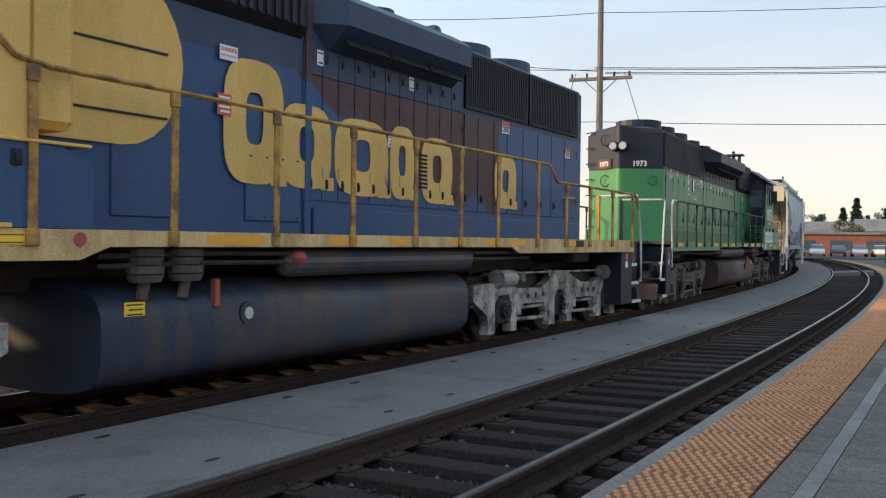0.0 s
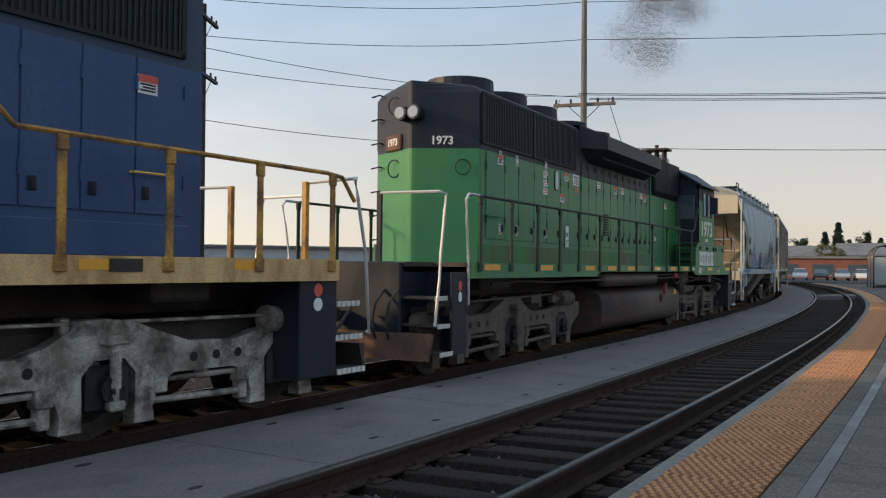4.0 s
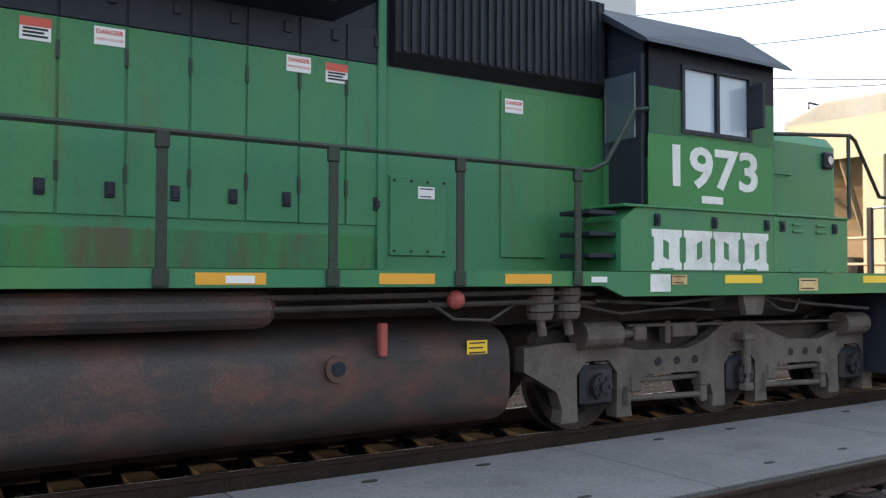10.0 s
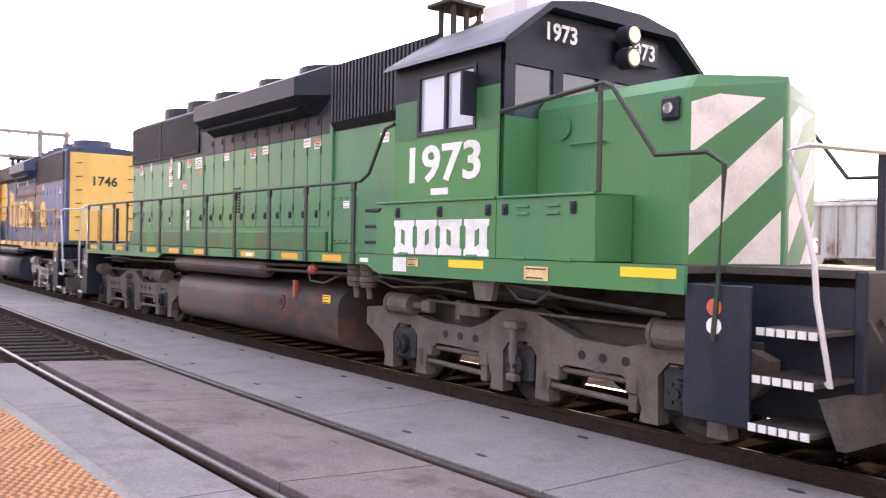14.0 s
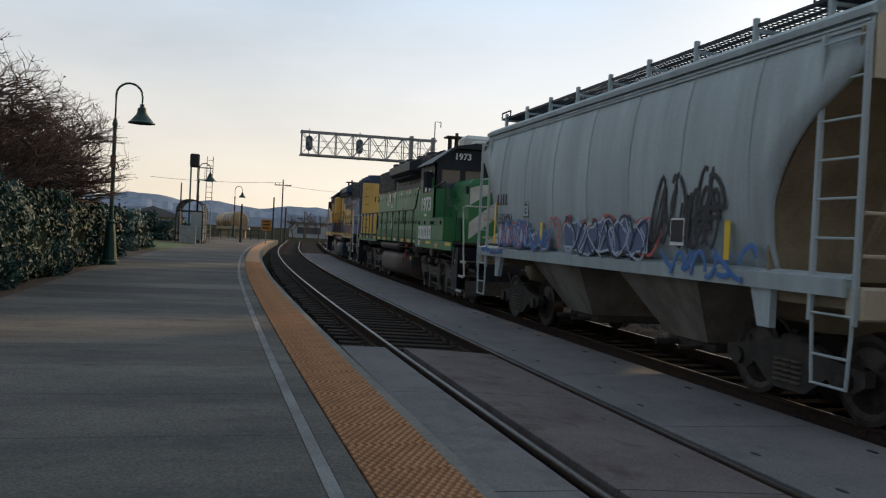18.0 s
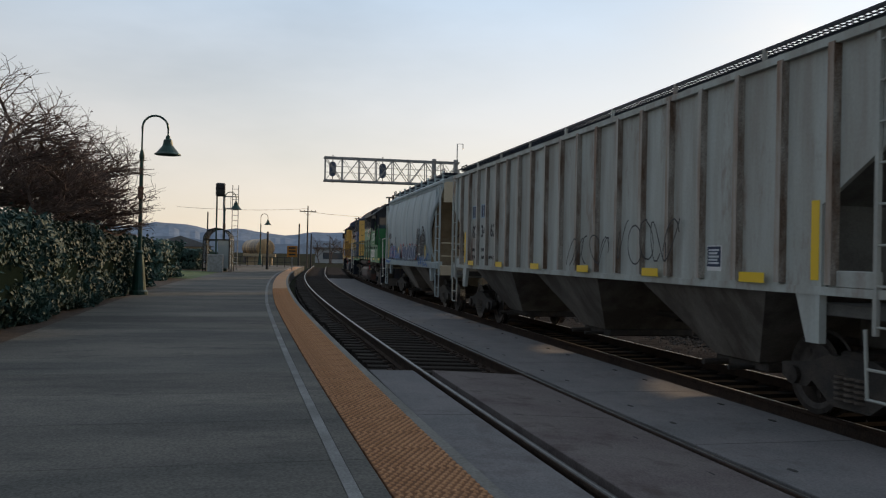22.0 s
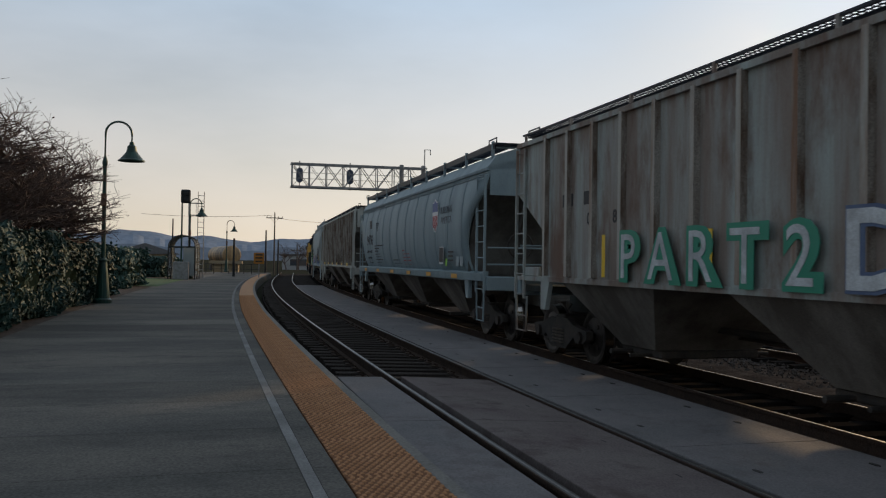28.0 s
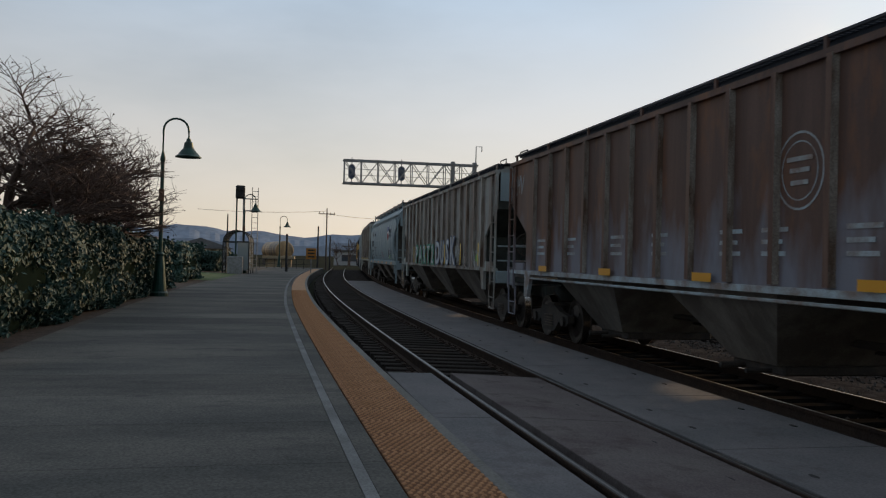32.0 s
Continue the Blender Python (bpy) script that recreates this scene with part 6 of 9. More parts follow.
    for d in (-1, 1):
        bm = bmesh.new()
        for k in range(9):
            u = d * (EW - 0.02 - k * 0.065)
            box(bm, u - 0.01, u + 0.01, -1.3, 1.3, zw - 0.03, zw + 0.0)
        for y in np.arange(-1.3, 1.31, 0.13):
            box(bm, *sorted((d * (EW - 0.56), d * EW)), y - 0.008, y + 0.008, zw - 0.03, zw)
        part("end_walk", bm, walk_paint, car)
        for y in (-1.3, 1.3):
            bm = bmesh.new()
            pipe(bm, [(d * (EW - 0.55), y, zw), (d * (EW - 0.55), y, zw + 0.1), (d * (EW - 0.02), y, zw + 0.1), (d * (EW - 0.02), y, zw)], 0.015)
            part("end_walk_rail", bm, walk_paint, car)
        # end: upper sheet, slope sheet, lower bulkhead, platform
        bm = bmesh.new()
        extrude(bm, [(-1.4, 3.0), (1.4, 3.0), (1.4, zr), (0.75, zr + 0.2), (-0.75, zr + 0.2), (-1.4, zr)], *sorted((d * (E - 0.14), d * (E - 0.1))), "x")
        part("end_sheet", bm, end_paint, car)
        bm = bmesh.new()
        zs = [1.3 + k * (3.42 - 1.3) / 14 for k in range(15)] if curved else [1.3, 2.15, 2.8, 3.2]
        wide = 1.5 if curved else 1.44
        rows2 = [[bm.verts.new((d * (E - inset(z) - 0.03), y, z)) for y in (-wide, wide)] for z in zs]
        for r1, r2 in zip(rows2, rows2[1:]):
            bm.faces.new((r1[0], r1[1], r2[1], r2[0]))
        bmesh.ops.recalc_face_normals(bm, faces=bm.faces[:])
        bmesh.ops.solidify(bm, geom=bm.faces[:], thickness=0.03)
        part("slope_sheet", bm, slope_shade_paint, car)
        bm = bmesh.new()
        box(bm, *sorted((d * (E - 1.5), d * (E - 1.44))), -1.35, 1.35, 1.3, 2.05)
        part("bulkhead", bm, slope_shade_paint, car)
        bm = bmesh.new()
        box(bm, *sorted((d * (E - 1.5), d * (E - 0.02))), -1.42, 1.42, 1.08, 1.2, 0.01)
        part("end_platform", bm, slope_shade_paint, car)
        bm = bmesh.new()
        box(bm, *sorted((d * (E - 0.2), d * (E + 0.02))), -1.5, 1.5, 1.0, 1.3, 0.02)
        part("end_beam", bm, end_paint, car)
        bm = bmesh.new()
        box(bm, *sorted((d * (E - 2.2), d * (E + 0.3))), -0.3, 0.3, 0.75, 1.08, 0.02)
        part("draft_sill", bm, slope_shade_paint, car)
        bm = bmesh.new()
        box(bm, *sorted((d * (E - 0.2), d * (E - 0.08))), -0.16, 0.16, 1.2, 3.0, 0.01)
        part("end_post", bm, end_paint, car)
        for y in (-0.55, 0.55):
            bm = bmesh.new()
            rod(bm, (d * (E - 1.3), y, 1.2), (d * (E - 0.18), y, 3.05), 0.045, 6)
            part("slope_brace", bm, slope_shade_paint, car)
        for zz in (1.55, 1.9):
            bm = bmesh.new()
            rod(bm, (d * (E - 0.06), -1.45, zz), (d * (E - 0.06), 1.45, zz), 0.018, 6)
            part("end_grab_rail", bm, end_paint, car)
        bm = bmesh.new()
        pipe(bm, [(d * (E - 0.1), -0.72 + 0.27 * math.cos(k * math.pi / 12), 1.95 + 0.27 * math.sin(k * math.pi / 12)) for k in range(25)], 0.018, 6)
        for k in range(3):
            rod(bm, (d * (E - 0.1), -0.72, 1.95), (d * (E - 0.1), -0.72 + 0.27 * math.cos(k * 2.1), 1.95 + 0.27 * math.sin(k * 2.1)), 0.012, 5)
        part("hand_brake_wheel", bm, GRIME, car)
        bm = bmesh.new()
        rod(bm, (d * (E - 1.2), 0.75, 1.5), (d * (E - 0.7), 0.75, 1.5), 0.16, 12)
        part("brake_cylinder", bm, GRIME, car)
        coupler(car, d * (E + 0.68), d, 0.8)
        for q in (-1, 1):
            ladder(car, paint, *sorted((d * (E - (0.62 if curved else 0.46)), d * (E - 0.04))), 1.5, 0.95, zr - 0.1 if not curved else 3.42, q, 8)
            if not curved:
                bm = bmesh.new()
                box(bm, *sorted((d * (E - 1.12), d * (E - 0.44))), *sorted((q * 1.47, q * 1.52)), 1.36, 1.52, 0.01)
                part("ladder_bracket", bm, paint, car)
            bm = bmesh.new()
            pipe(bm, [(d * (E - 0.6), q * 1.52, 1.0), (d * (E - 0.56), q * 1.52, 0.45), (d * (E - 0.1), q * 1.52, 0.45), (d * (E - 0.06), q * 1.52, 1.0)], 0.02)
            rod(bm, (d * (E - 0.58), q * 1.52, 0.72), (d * (E - 0.08), q * 1.52, 0.72), 0.014, 6)
            part("sill_step", bm, paint, car)
            bm = bmesh.new()
            extrude(bm, [(d * (E - 1.62), 1.3), (d * (E - 1.24), 1.3), (d * (E - 1.24), 0.88), (d * (E - 1.44), 0.88)], *sorted((q * 1.44, q * 1.52)), "y")
            part("jacking_pad", bm, sill_paint, car)
        freight_truck(car, d * (E - truck))
    if gutter:       # train pipe along the sill
        for q in (-1, 1):
            bm = bmesh.new()
            rod(bm, (-(E - 1.6), q * 1.5, 1.2), (E - 1.6, q * 1.5, 1.2), 0.022, 6)
            part("train_pipe", bm, sill_paint, car)
    # hopper bays with sloping sides and outlet gates
    # added dark sheet: stands in for the shaded void between the bays
    bm = bmesh.new()
    box(bm, -(E - 1.45), E - 1.45, -1.4, 1.4, 1.31, 1.33)
    part("floor_sheet", bm, GRIME, car)
    for k in range(bays):
        c = bay[0] + bay[1] * (k - (bays - 1) / 2)
        bm = bmesh.new()
        a = [bm.verts.new(p) for p in ((c - bay[2], -1.46, 1.3), (c + bay[2], -1.46, 1.3), (c + bay[2], 1.46, 1.3), (c - bay[2], 1.46, 1.3))]
        b = [bm.verts.new(p) for p in ((c - 0.5, -0.85, 0.44), (c + 0.5, -0.85, 0.44), (c + 0.5, 0.85, 0.44), (c - 0.5, 0.85, 0.44))]
        for j in range(4):
            bm.faces.new((a[j], a[(j + 1) % 4], b[(j + 1) % 4], b[j]))
        bm.faces.new(b[::-1])
        bm.faces.new(a)
        bmesh.ops.recalc_face_normals(bm, faces=bm.faces[:])
        hb = part("hopper_bay", bm, low_paint, car)
        bm = bmesh.new()
        box(bm, c - 0.58, c + 0.58, -0.8, 0.8, 0.32, 0.44, 0.02)
        rod(bm, (c - 0.3, -1.15, 0.36), (c - 0.3, 1.15, 0.36), 0.04, 8)
        rod(bm, (c + 0.3, -1.15, 0.36), (c + 0.3, 1.15, 0.36), 0.03, 8)
        part("outlet_gate", bm, TRUCK_DARK, hb)
    bm = bmesh.new()
    rod(bm, (-(E - 2), 0.0, 0.75), (E - 2, 0.0, 0.75), 0.05, 8)
    rod(bm, (-(E - 2), 0.4, 0.62), (E - 2, 0.4, 0.62), 0.025, 6)
    part("brake_rod", bm, GRIME, car)
    return car


def tape(car, spots, y, z0, z1, material, w=0.06):
    for u in spots:
        bm = bmesh.new()
        box(bm, u - w, u + w, -y - 0.005, -y, z0, z1)
        part("reflector_tape", bm, material, car)


def bars(car, u, y, z, widths, h, material, gap=0.05, name="small_print"):
    """Rows of bars for writing that is too small to read."""
    bm = bmesh.new()
    rng = random.Random(int(u * 100) + len(widths))
    for i, w in enumerate(widths):
        top = z - i * (h + gap)
        if y:
            box(bm, u, u + w, -y - 0.004, -y, top - h, top)
            continue
        at, end = u, u + w      # on the bulged side: a line of words, following the sheet
        yy = bulge(top - h)
        while at < end - 0.05:
            b = min(end, at + rng.uniform(0.12, 0.34))
            box(bm, at, b, -yy - 0.003, -yy + 0.02, top - h, top)
            at = b + 0.04
    return part(name, bm, material, car)


def bulge(z):
    """How far the bulged side stands from the middle at height z."""
    return float(np.interp(z, [1.37, 1.6, 1.95, 2.4, 2.8, 3.15, 3.4], [1.40, 1.50, 1.57, 1.6, 1.58, 1.53, 1.46])) + 0.002


def squiggle(car, name, seed, u0, u1, y, z0, z1, material, n, r, label=""):
    """Looping painted strokes of a graffiti tag."""
    rng = random.Random(seed)
    for k in range(n):
        c = u0 + (u1 - u0) * (k + 0.5) / n
        w, zc, h = (u1 - u0) / n * 0.62, (z0 + z1) / 2 + rng.uniform(-0.05, 0.05), (z1 - z0) / 2
        a0, turn, ph = rng.uniform(0, 6.3), rng.uniform(3.0, 6.5), rng.uniform(0.6, 1.7)
        bm = bmesh.new()
        pipe(bm, [(c + w * math.cos(a0 + turn * i / 14), -y, zc + h * math.sin(ph * (a0 + turn * i / 14))) for i in range(15)], r, 5)
        for v in bm.verts:
            v.co.y = -y + (v.co.y + y) * 0.12
        part(name, bm, material, car, label)


def faded_low(m):
    """Old brown paint worn through to a pale blue-grey coat along the bottom of the side."""
    n, l = m.node_tree.nodes, m.node_tree.links
    b = n["Principled BSDF"]
    old = b.inputs["Base Color"].links[0].from_socket
    tc = n.new("ShaderNodeTexCoord")
    sep = n.new("ShaderNodeSeparateXYZ")
    l.new(tc.outputs["Object"], sep.inputs[0])
    mp3 = n.new("ShaderNodeMapping")
    mp3.inputs["Scale"].default_value = (1.6, 1, 0.5)
    l.new(tc.outputs["Object"], mp3.inputs["Vector"])
    no = n.new("ShaderNodeTexNoise")
    no.inputs["Scale"].default_value, no.inputs["Detail"].default_value = 1.5, 8
    l.new(mp3.outputs[0], no.inputs["Vector"])
    ad = n.new("ShaderNodeMath")
    ad.operation = "MULTIPLY_ADD"
    ad.inputs[1].default_value = -4.0
    l.new(no.outputs["Fac"], ad.inputs[0])
    l.new(sep.outputs["Z"], ad.inputs[2])
    r = n.new("ShaderNodeMapRange")
    r.inputs["From Min"].default_value, r.inputs["From Max"].default_value = 0.35, -0.75
    r.inputs["To Max"].default_value = 0.8
    l.new(ad.outputs[0], r.inputs["Value"])
    mx = n.new("ShaderNodeMix")
    mx.data_type = "RGBA"
    mx.inputs["B"].default_value = (0.25, 0.27, 0.33, 1)
    l.new(r.outputs[0], mx.inputs["Factor"])
    l.new(old, mx.inputs["A"])
    l.new(mx.outputs["Result"], b.inputs["Base Color"])
    return m


GREY_HOPPER = car_paint("pale_grey_hopper_paint", (0.42, 0.49, 0.51), (0.34, 0.385, 0.40), 0.4)
# grey end paint with the low sun's warm tone mixed into it
SUN_WARM_END = car_paint("cream_hopper_end", (0.50, 0.44, 0.33), (0.42, 0.36, 0.27), 0.4)
# slope sheet colours are end paints darkened to carry the shade there
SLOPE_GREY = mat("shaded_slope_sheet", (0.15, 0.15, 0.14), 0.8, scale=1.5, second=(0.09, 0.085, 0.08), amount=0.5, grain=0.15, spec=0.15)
SLOPE_TAN = mat("dusty_tan_slope_sheet", (0.28, 0.23, 0.16), 0.8, scale=1.5, second=(0.2, 0.16, 0.11), amount=0.4, grain=0.15, spec=0.15)
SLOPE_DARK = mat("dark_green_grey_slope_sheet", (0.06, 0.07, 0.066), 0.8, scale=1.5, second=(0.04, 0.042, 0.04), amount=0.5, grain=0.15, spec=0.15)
BAY_LIGHT = mat("dusty_hopper_bay", (0.30, 0.28, 0.25), 0.8, scale=1.2, second=(0.18, 0.16, 0.14), amount=0.5, grain=0.2, stretch=(1.5, 1, 0.5), spec=0.15)
FURX_PAINT = car_paint("grey_hopper_with_rust", (0.445, 0.475, 0.455), (0.33, 0.32, 0.29), 0.4, third=(0.17, 0.075, 0.042), third_at=0.555)
RUST_POST = car_paint("rust_streaked_post", (0.42, 0.405, 0.37), (0.22, 0.12, 0.075), 0.35, (3, 1, 0.3))
UP_PAINT = car_paint("blue_grey_hopper_paint", (0.265, 0.345, 0.378), (0.22, 0.285, 0.315), 0.35)
CTRN_PAINT = car_paint("grey_and_rust_hopper_paint", (0.37, 0.42, 0.41), (0.25, 0.205, 0.18), 0.5, third=(0.15, 0.08, 0.055), third_at=0.48)
MP_PAINT = faded_low(car_paint("brown_rusted_hopper_paint", (0.15, 0.085, 0.066), (0.10, 0.06, 0.05), 0.45, third=(0.25, 0.105, 0.05), third_at=0.52))
MP_POST = car_paint("dark_rust_post", (0.10, 0.05, 0.038), (0.2, 0.12, 0.09), 0.4, (3, 1, 0.3))
# post flanks: rust, and their shaded side painted in as darker brown
POST_EDGE = mat("rusty_post_edge", (0.12, 0.08, 0.058), 0.85, scale=2.0, second=(0.32, 0.30, 0.27), amount=0.5, grain=0.3, stretch=(2, 2, 0.5), spec=0.1)
BAY_GREY = mat("grimy_hopper_bay", (0.20, 0.185, 0.168), 0.8, scale=1.2, second=(0.10, 0.088, 0.076), amount=0.5, grain=0.2, stretch=(1.5, 1, 0.5))
PALE_BLUE = mat("faded_pale_blue_sill", (0.42, 0.52, 0.58), 0.6, scale=2, second=(0.25, 0.2, 0.18), amount=0.45, grain=0.15)
SHIELD_BLUE = plain("shield_blue", (0.04, 0.09, 0.3), 0.5)
SHIELD_RED = plain("shield_red", (0.45, 0.05, 0.06), 0.5)
PAINT_BLUE = plain("graffiti_blue", (0.05, 0.16, 0.42), 0.5)
PAINT_RED = plain("graffiti_red", (0.5, 0.10, 0.10), 0.5)
PAINT_PALE = plain("graffiti_pale_blue", (0.42, 0.48, 0.6), 0.5)
PAINT_TEAL = plain("graffiti_green", (0.02, 0.26, 0.17), 0.5)
SHIELD_DARK = plain("dark_blue_mark", (0.02, 0.035, 0.08), 0.6)
PAINT_SLATE = mat("graffiti_slate_blue", (0.085, 0.12, 0.22), 0.6, scale=3, second=(0.12, 0.17, 0.28), amount=0.5, grain=0.1)
PAINT_GREY = mat("graffiti_dull_white", (0.66, 0.70, 0.73), 0.7, scale=3, second=(0.42, 0.44, 0.46), amount=0.5, grain=0.15)
SLOGAN = plain("grey_slogan", (0.12, 0.14, 0.16), 0.6)
LIME = plain("lime_sticker", (0.25, 0.6, 0.05), 0.5)

tilx = hopper("smooth_hopper_car", "pale grey smooth-sided covered hopper with bright graffiti", 11.5, 7, 2, GREY_HOPPER, BAY_LIGHT, SUN_WARM_END, curved=True, slope_shade_paint=SLOPE_TAN, bay=(0.1, 3.5, 1.12), truck=1.5, walk_in=0.55)
for k in range(4):
    bars(tilx, -4.33 + k * 0.165, bulge(2.25), 2.36, (0.1,), 0.21, BLACK_INK, name="owner_mark")
words("car_number", "332891", 0.285, BLACK_INK, tilx, on_side(-3.86, bulge(1.9) + 0.006, 1.895, -1), 0.0, depth=0.003)
sticker(tilx, -2.66, bulge(2.05) + 0.003, 2.05, -1, 0.27, 0.25, BLACK_INK, "plate_mark")
sticker(tilx, -2.66, bulge(2.05) + 0.005, 2.05, -1, 0.25, 0.23, GREY_HOPPER, "plate_mark", 0)
words("plate_letter", "PLATE", 0.06, BLACK_INK, tilx, on_side(-2.66, bulge(2.05) + 0.011, 2.125, -1), 0.0, depth=0.002)
words("plate_letter", "C", 0.13, BLACK_INK, tilx, on_side(-2.66, bulge(2.05) + 0.011, 2.02, -1), 0.003)
tape(tilx, (-4.42,), 1.59, 1.45, 2.2, REFLECT2, 0.04)
tape(tilx, (-1.82, 0.06, 1.95, 3.8), 1.592, 1.45, 1.84, REFLECT2, 0.05)
def blotch(car, u0, u1, y, z0, z1, material, seed, label, n=9):
    """A jagged filled shape, as of overlapping bubble letters, with an outline stroke."""
    rng = random.Random(seed)
    low = [(u0 + (u1 - u0) * k / n, z0 + rng.uniform(0, 0.12)) for k in range(n + 1)]
    top = []
    for k in range(n, -1, -1):
        u = u0 + (u1 - u0) * k / n
        h = z1 - rng.uniform(0, 0.22) * (z1 - z0) - (0.16 * (z1 - z0) if k % 3 == 1 else 0)
        top += [(u + 0.03, h), (u - 0.05, h - 0.06)]
    bm = bmesh.new()
    fs = extrude(bm, low + top, -y - 0.004, -y, "y")
    bmesh.ops.triangulate(bm, faces=[f for f in bm.faces if len(f.verts) > 4])
    g = part("graffiti", bm, material, car, label)
    bm = bmesh.new()
    pipe(bm, [(u, -y - 0.004, z) for u, z in low + top + low[:1]], 0.018, 5)
    for v in bm.verts:
        v.co.y = -y - 0.004 + (v.co.y + y + 0.004) * 0.15
    part("outline", bm, PAINT_PALE if material is PAINT_SLATE else PAINT_BLUE, g)
    for k in range(1, n, 2):      # strokes inside the letters
        bm = bmesh.new()
        u = u0 + (u1 - u0) * (k + 0.5) / n
        pipe(bm, [(u, -y - 0.005, z0 + 0.15), (u + 0.05, -y - 0.005, (z0 + z1) / 2), (u - 0.08, -y - 0.005, z1 - 0.3 * (z1 - z0))], 0.014, 5)
        for v in bm.verts:
            v.co.y = -y - 0.005 + (v.co.y + y + 0.005) * 0.15
        part("stroke", bm, PAINT_PALE if material is PAINT_SLATE else PAINT_BLUE, g)
    return g


squiggle(tilx, "graffiti", 5, -1.45, 2.3, 1.583, 1.45, 1.9, PAINT_RED, 9, 0.022, "red graffiti strokes")
blotch(tilx, -4.1, -2.5, 1.592, 1.4, 1.9, PAINT_PALE, 3, "pale blue bubble graffiti", 8)
blotch(tilx, -2.5, -1.5, 1.59, 1.4, 1.72, PAINT_SLATE, 8, "slate blue graffiti", 5)
blotch(tilx, -0.75, 2.0, 1.594, 1.38, 1.92, PAINT_SLATE, 6, "slate blue jagged graffiti letters", 12)
squiggle(tilx, "graffiti_outline", 6, -0.7, 1.95, 1.603, 1.42, 1.88, SHIELD_DARK, 7, 0.022, "dark blue graffiti outline")
squiggle(tilx, "graffiti_outline", 16, -0.7, 1.9, 1.604, 1.42, 1.86, PAINT_PALE, 6, 0.014, "pale graffiti outline")
squiggle(tilx, "graffiti_outline", 3, -4.05, -2.5, 1.602, 1.42, 1.86, PAINT_BLUE, 8, 0.022, "blue graffiti outline")
squiggle(tilx, "graffiti", 27, -4.0, -2.6, 1.603, 1.45, 1.8, PAINT_RED, 5, 0.016, "thin red graffiti lines")
blotch(tilx, -5.25, -3.95, 1.582, 1.24, 1.36, PAINT_BLUE, 23, "blue paint over the sill", 6)
squiggle(tilx, "graffiti", 9, -2.5, -1.4, 1.6, 1.42, 1.72, PAINT_BLUE, 6, 0.03, "blue graffiti strokes")
squiggle(tilx, "graffiti", 11, 2.1, 3.7, 1.6, 1.6, 2.35, BLACK_INK, 6, 0.032, "black graffiti tag")
squiggle(tilx, "graffiti", 19, 2.2, 3.6, 1.6, 1.6, 2.2, BLACK_INK, 7, 0.03, "black graffiti tag")
squiggle(tilx, "graffiti", 12, 2.4, 4.3, 1.59, 1.3, 1.55, PAINT_BLUE, 8, 0.03, "blue graffiti scribble")
sticker(tilx, 2.75, 1.6, 1.72, -1, 0.32, 0.3, LABEL_WHITE, "consolidated_stencil", 0)
sticker(tilx, 2.75, 1.606, 1.73, -1, 0.28, 0.24, BLACK_INK, "consolidated_stencil", 0)
bars(tilx, 3.2, 1.6, 2.0, (0.5, 0.42, 0.3), 0.05, BLACK_INK)

furx = hopper("ribbed_hopper_car", "weathered grey ribbed covered hopper with rust stains", 16.75, 19, 3, FURX_PAINT, BAY_GREY, FURX_PAINT, RUST_POST, rib0=1.06, bay=(0.0, 4.63, 1.53), truck=1.35)
MARK_PATCH = plain("pale_blue_patch", (0.27, 0.36, 0.46), 0.6)
for u in (-6.1, -5.28):
    bars(furx, u - 0.21, 1.5, 2.83, (0.42,), 0.33, MARK_PATCH, name="owner_patch")
    bars(furx, u - 0.16, 1.504, 2.8, (0.13,), 0.27, SHIELD_DARK, name="owner_mark")
    bars(furx, u + 0.03, 1.504, 2.8, (0.13,), 0.27, SHIELD_DARK, name="owner_mark")
for u, s in ((-6.1, "82"), (-5.28, "34"), (-4.47, "62")):
    words("car_number", s, 0.4, BLACK_INK, furx, on_side(u, 1.502, 2.17, -1), 0.008)
for u, a, b2 in ((-6.1, "LD LMT", "LT WT"), (-5.28, "203700", "64300"), (-4.47, "", "NEW 12-79")):
    for tx, zz in ((a, 1.74), (b2, 1.56)):
        if tx:
            words("stencil", tx, 0.115, BLACK_INK, furx, on_side(u, 1.502, zz, -1), 0.0)
tape(furx, (-6.15, -3.71, -1.27, 1.17, 3.61, 6.05), 1.572, 1.365, 1.475, REFLECT2, 0.24)
tape(furx, (-7.03, 7.03), 1.5, 1.42, 2.2, REFLECT2, 0.06)
sticker(furx, 5.16, 1.5, 1.62, -1, 0.32, 0.3, LABEL_WHITE, "consolidated_stencil")
sticker(furx, 5.16, 1.506, 1.64, -1, 0.29, 0.24, SHIELD_DARK, "consolidated_stencil", 5, PAINT_GREY)
squiggle(furx, "graffiti", 21, 0.5, 2.2, 1.58, 1.5, 1.95, BLACK_INK, 5, 0.012, "thin black graffiti tag")
squiggle(furx, "graffiti", 22, 2.6, 4.4, 1.58, 1.55, 2.1, BLACK_INK, 5, 0.012, "thin black graffiti tag")

up = hopper("blue_grey_hopper_car", "clean blue-grey smooth-sided covered hopper with shield emblem", 17.1, 12, 3, UP_PAINT, BAY_GREY, UP_PAINT, curved=True, sill_paint=UP_PAINT, gutter=True, truck=1.3)
bars(up, -5.95, 1.578, 3.06, (0.22,), 0.3, BLACK_INK, name="owner_mark")
bars(up, -5.65, 1.578, 3.06, (0.2,), 0.3, BLACK_INK, name="owner_mark")
words("car_number", "94796", 0.52, BLACK_INK, up, on_side(-5.73, 1.601, 2.33, -1), 0.0, depth=0.003)
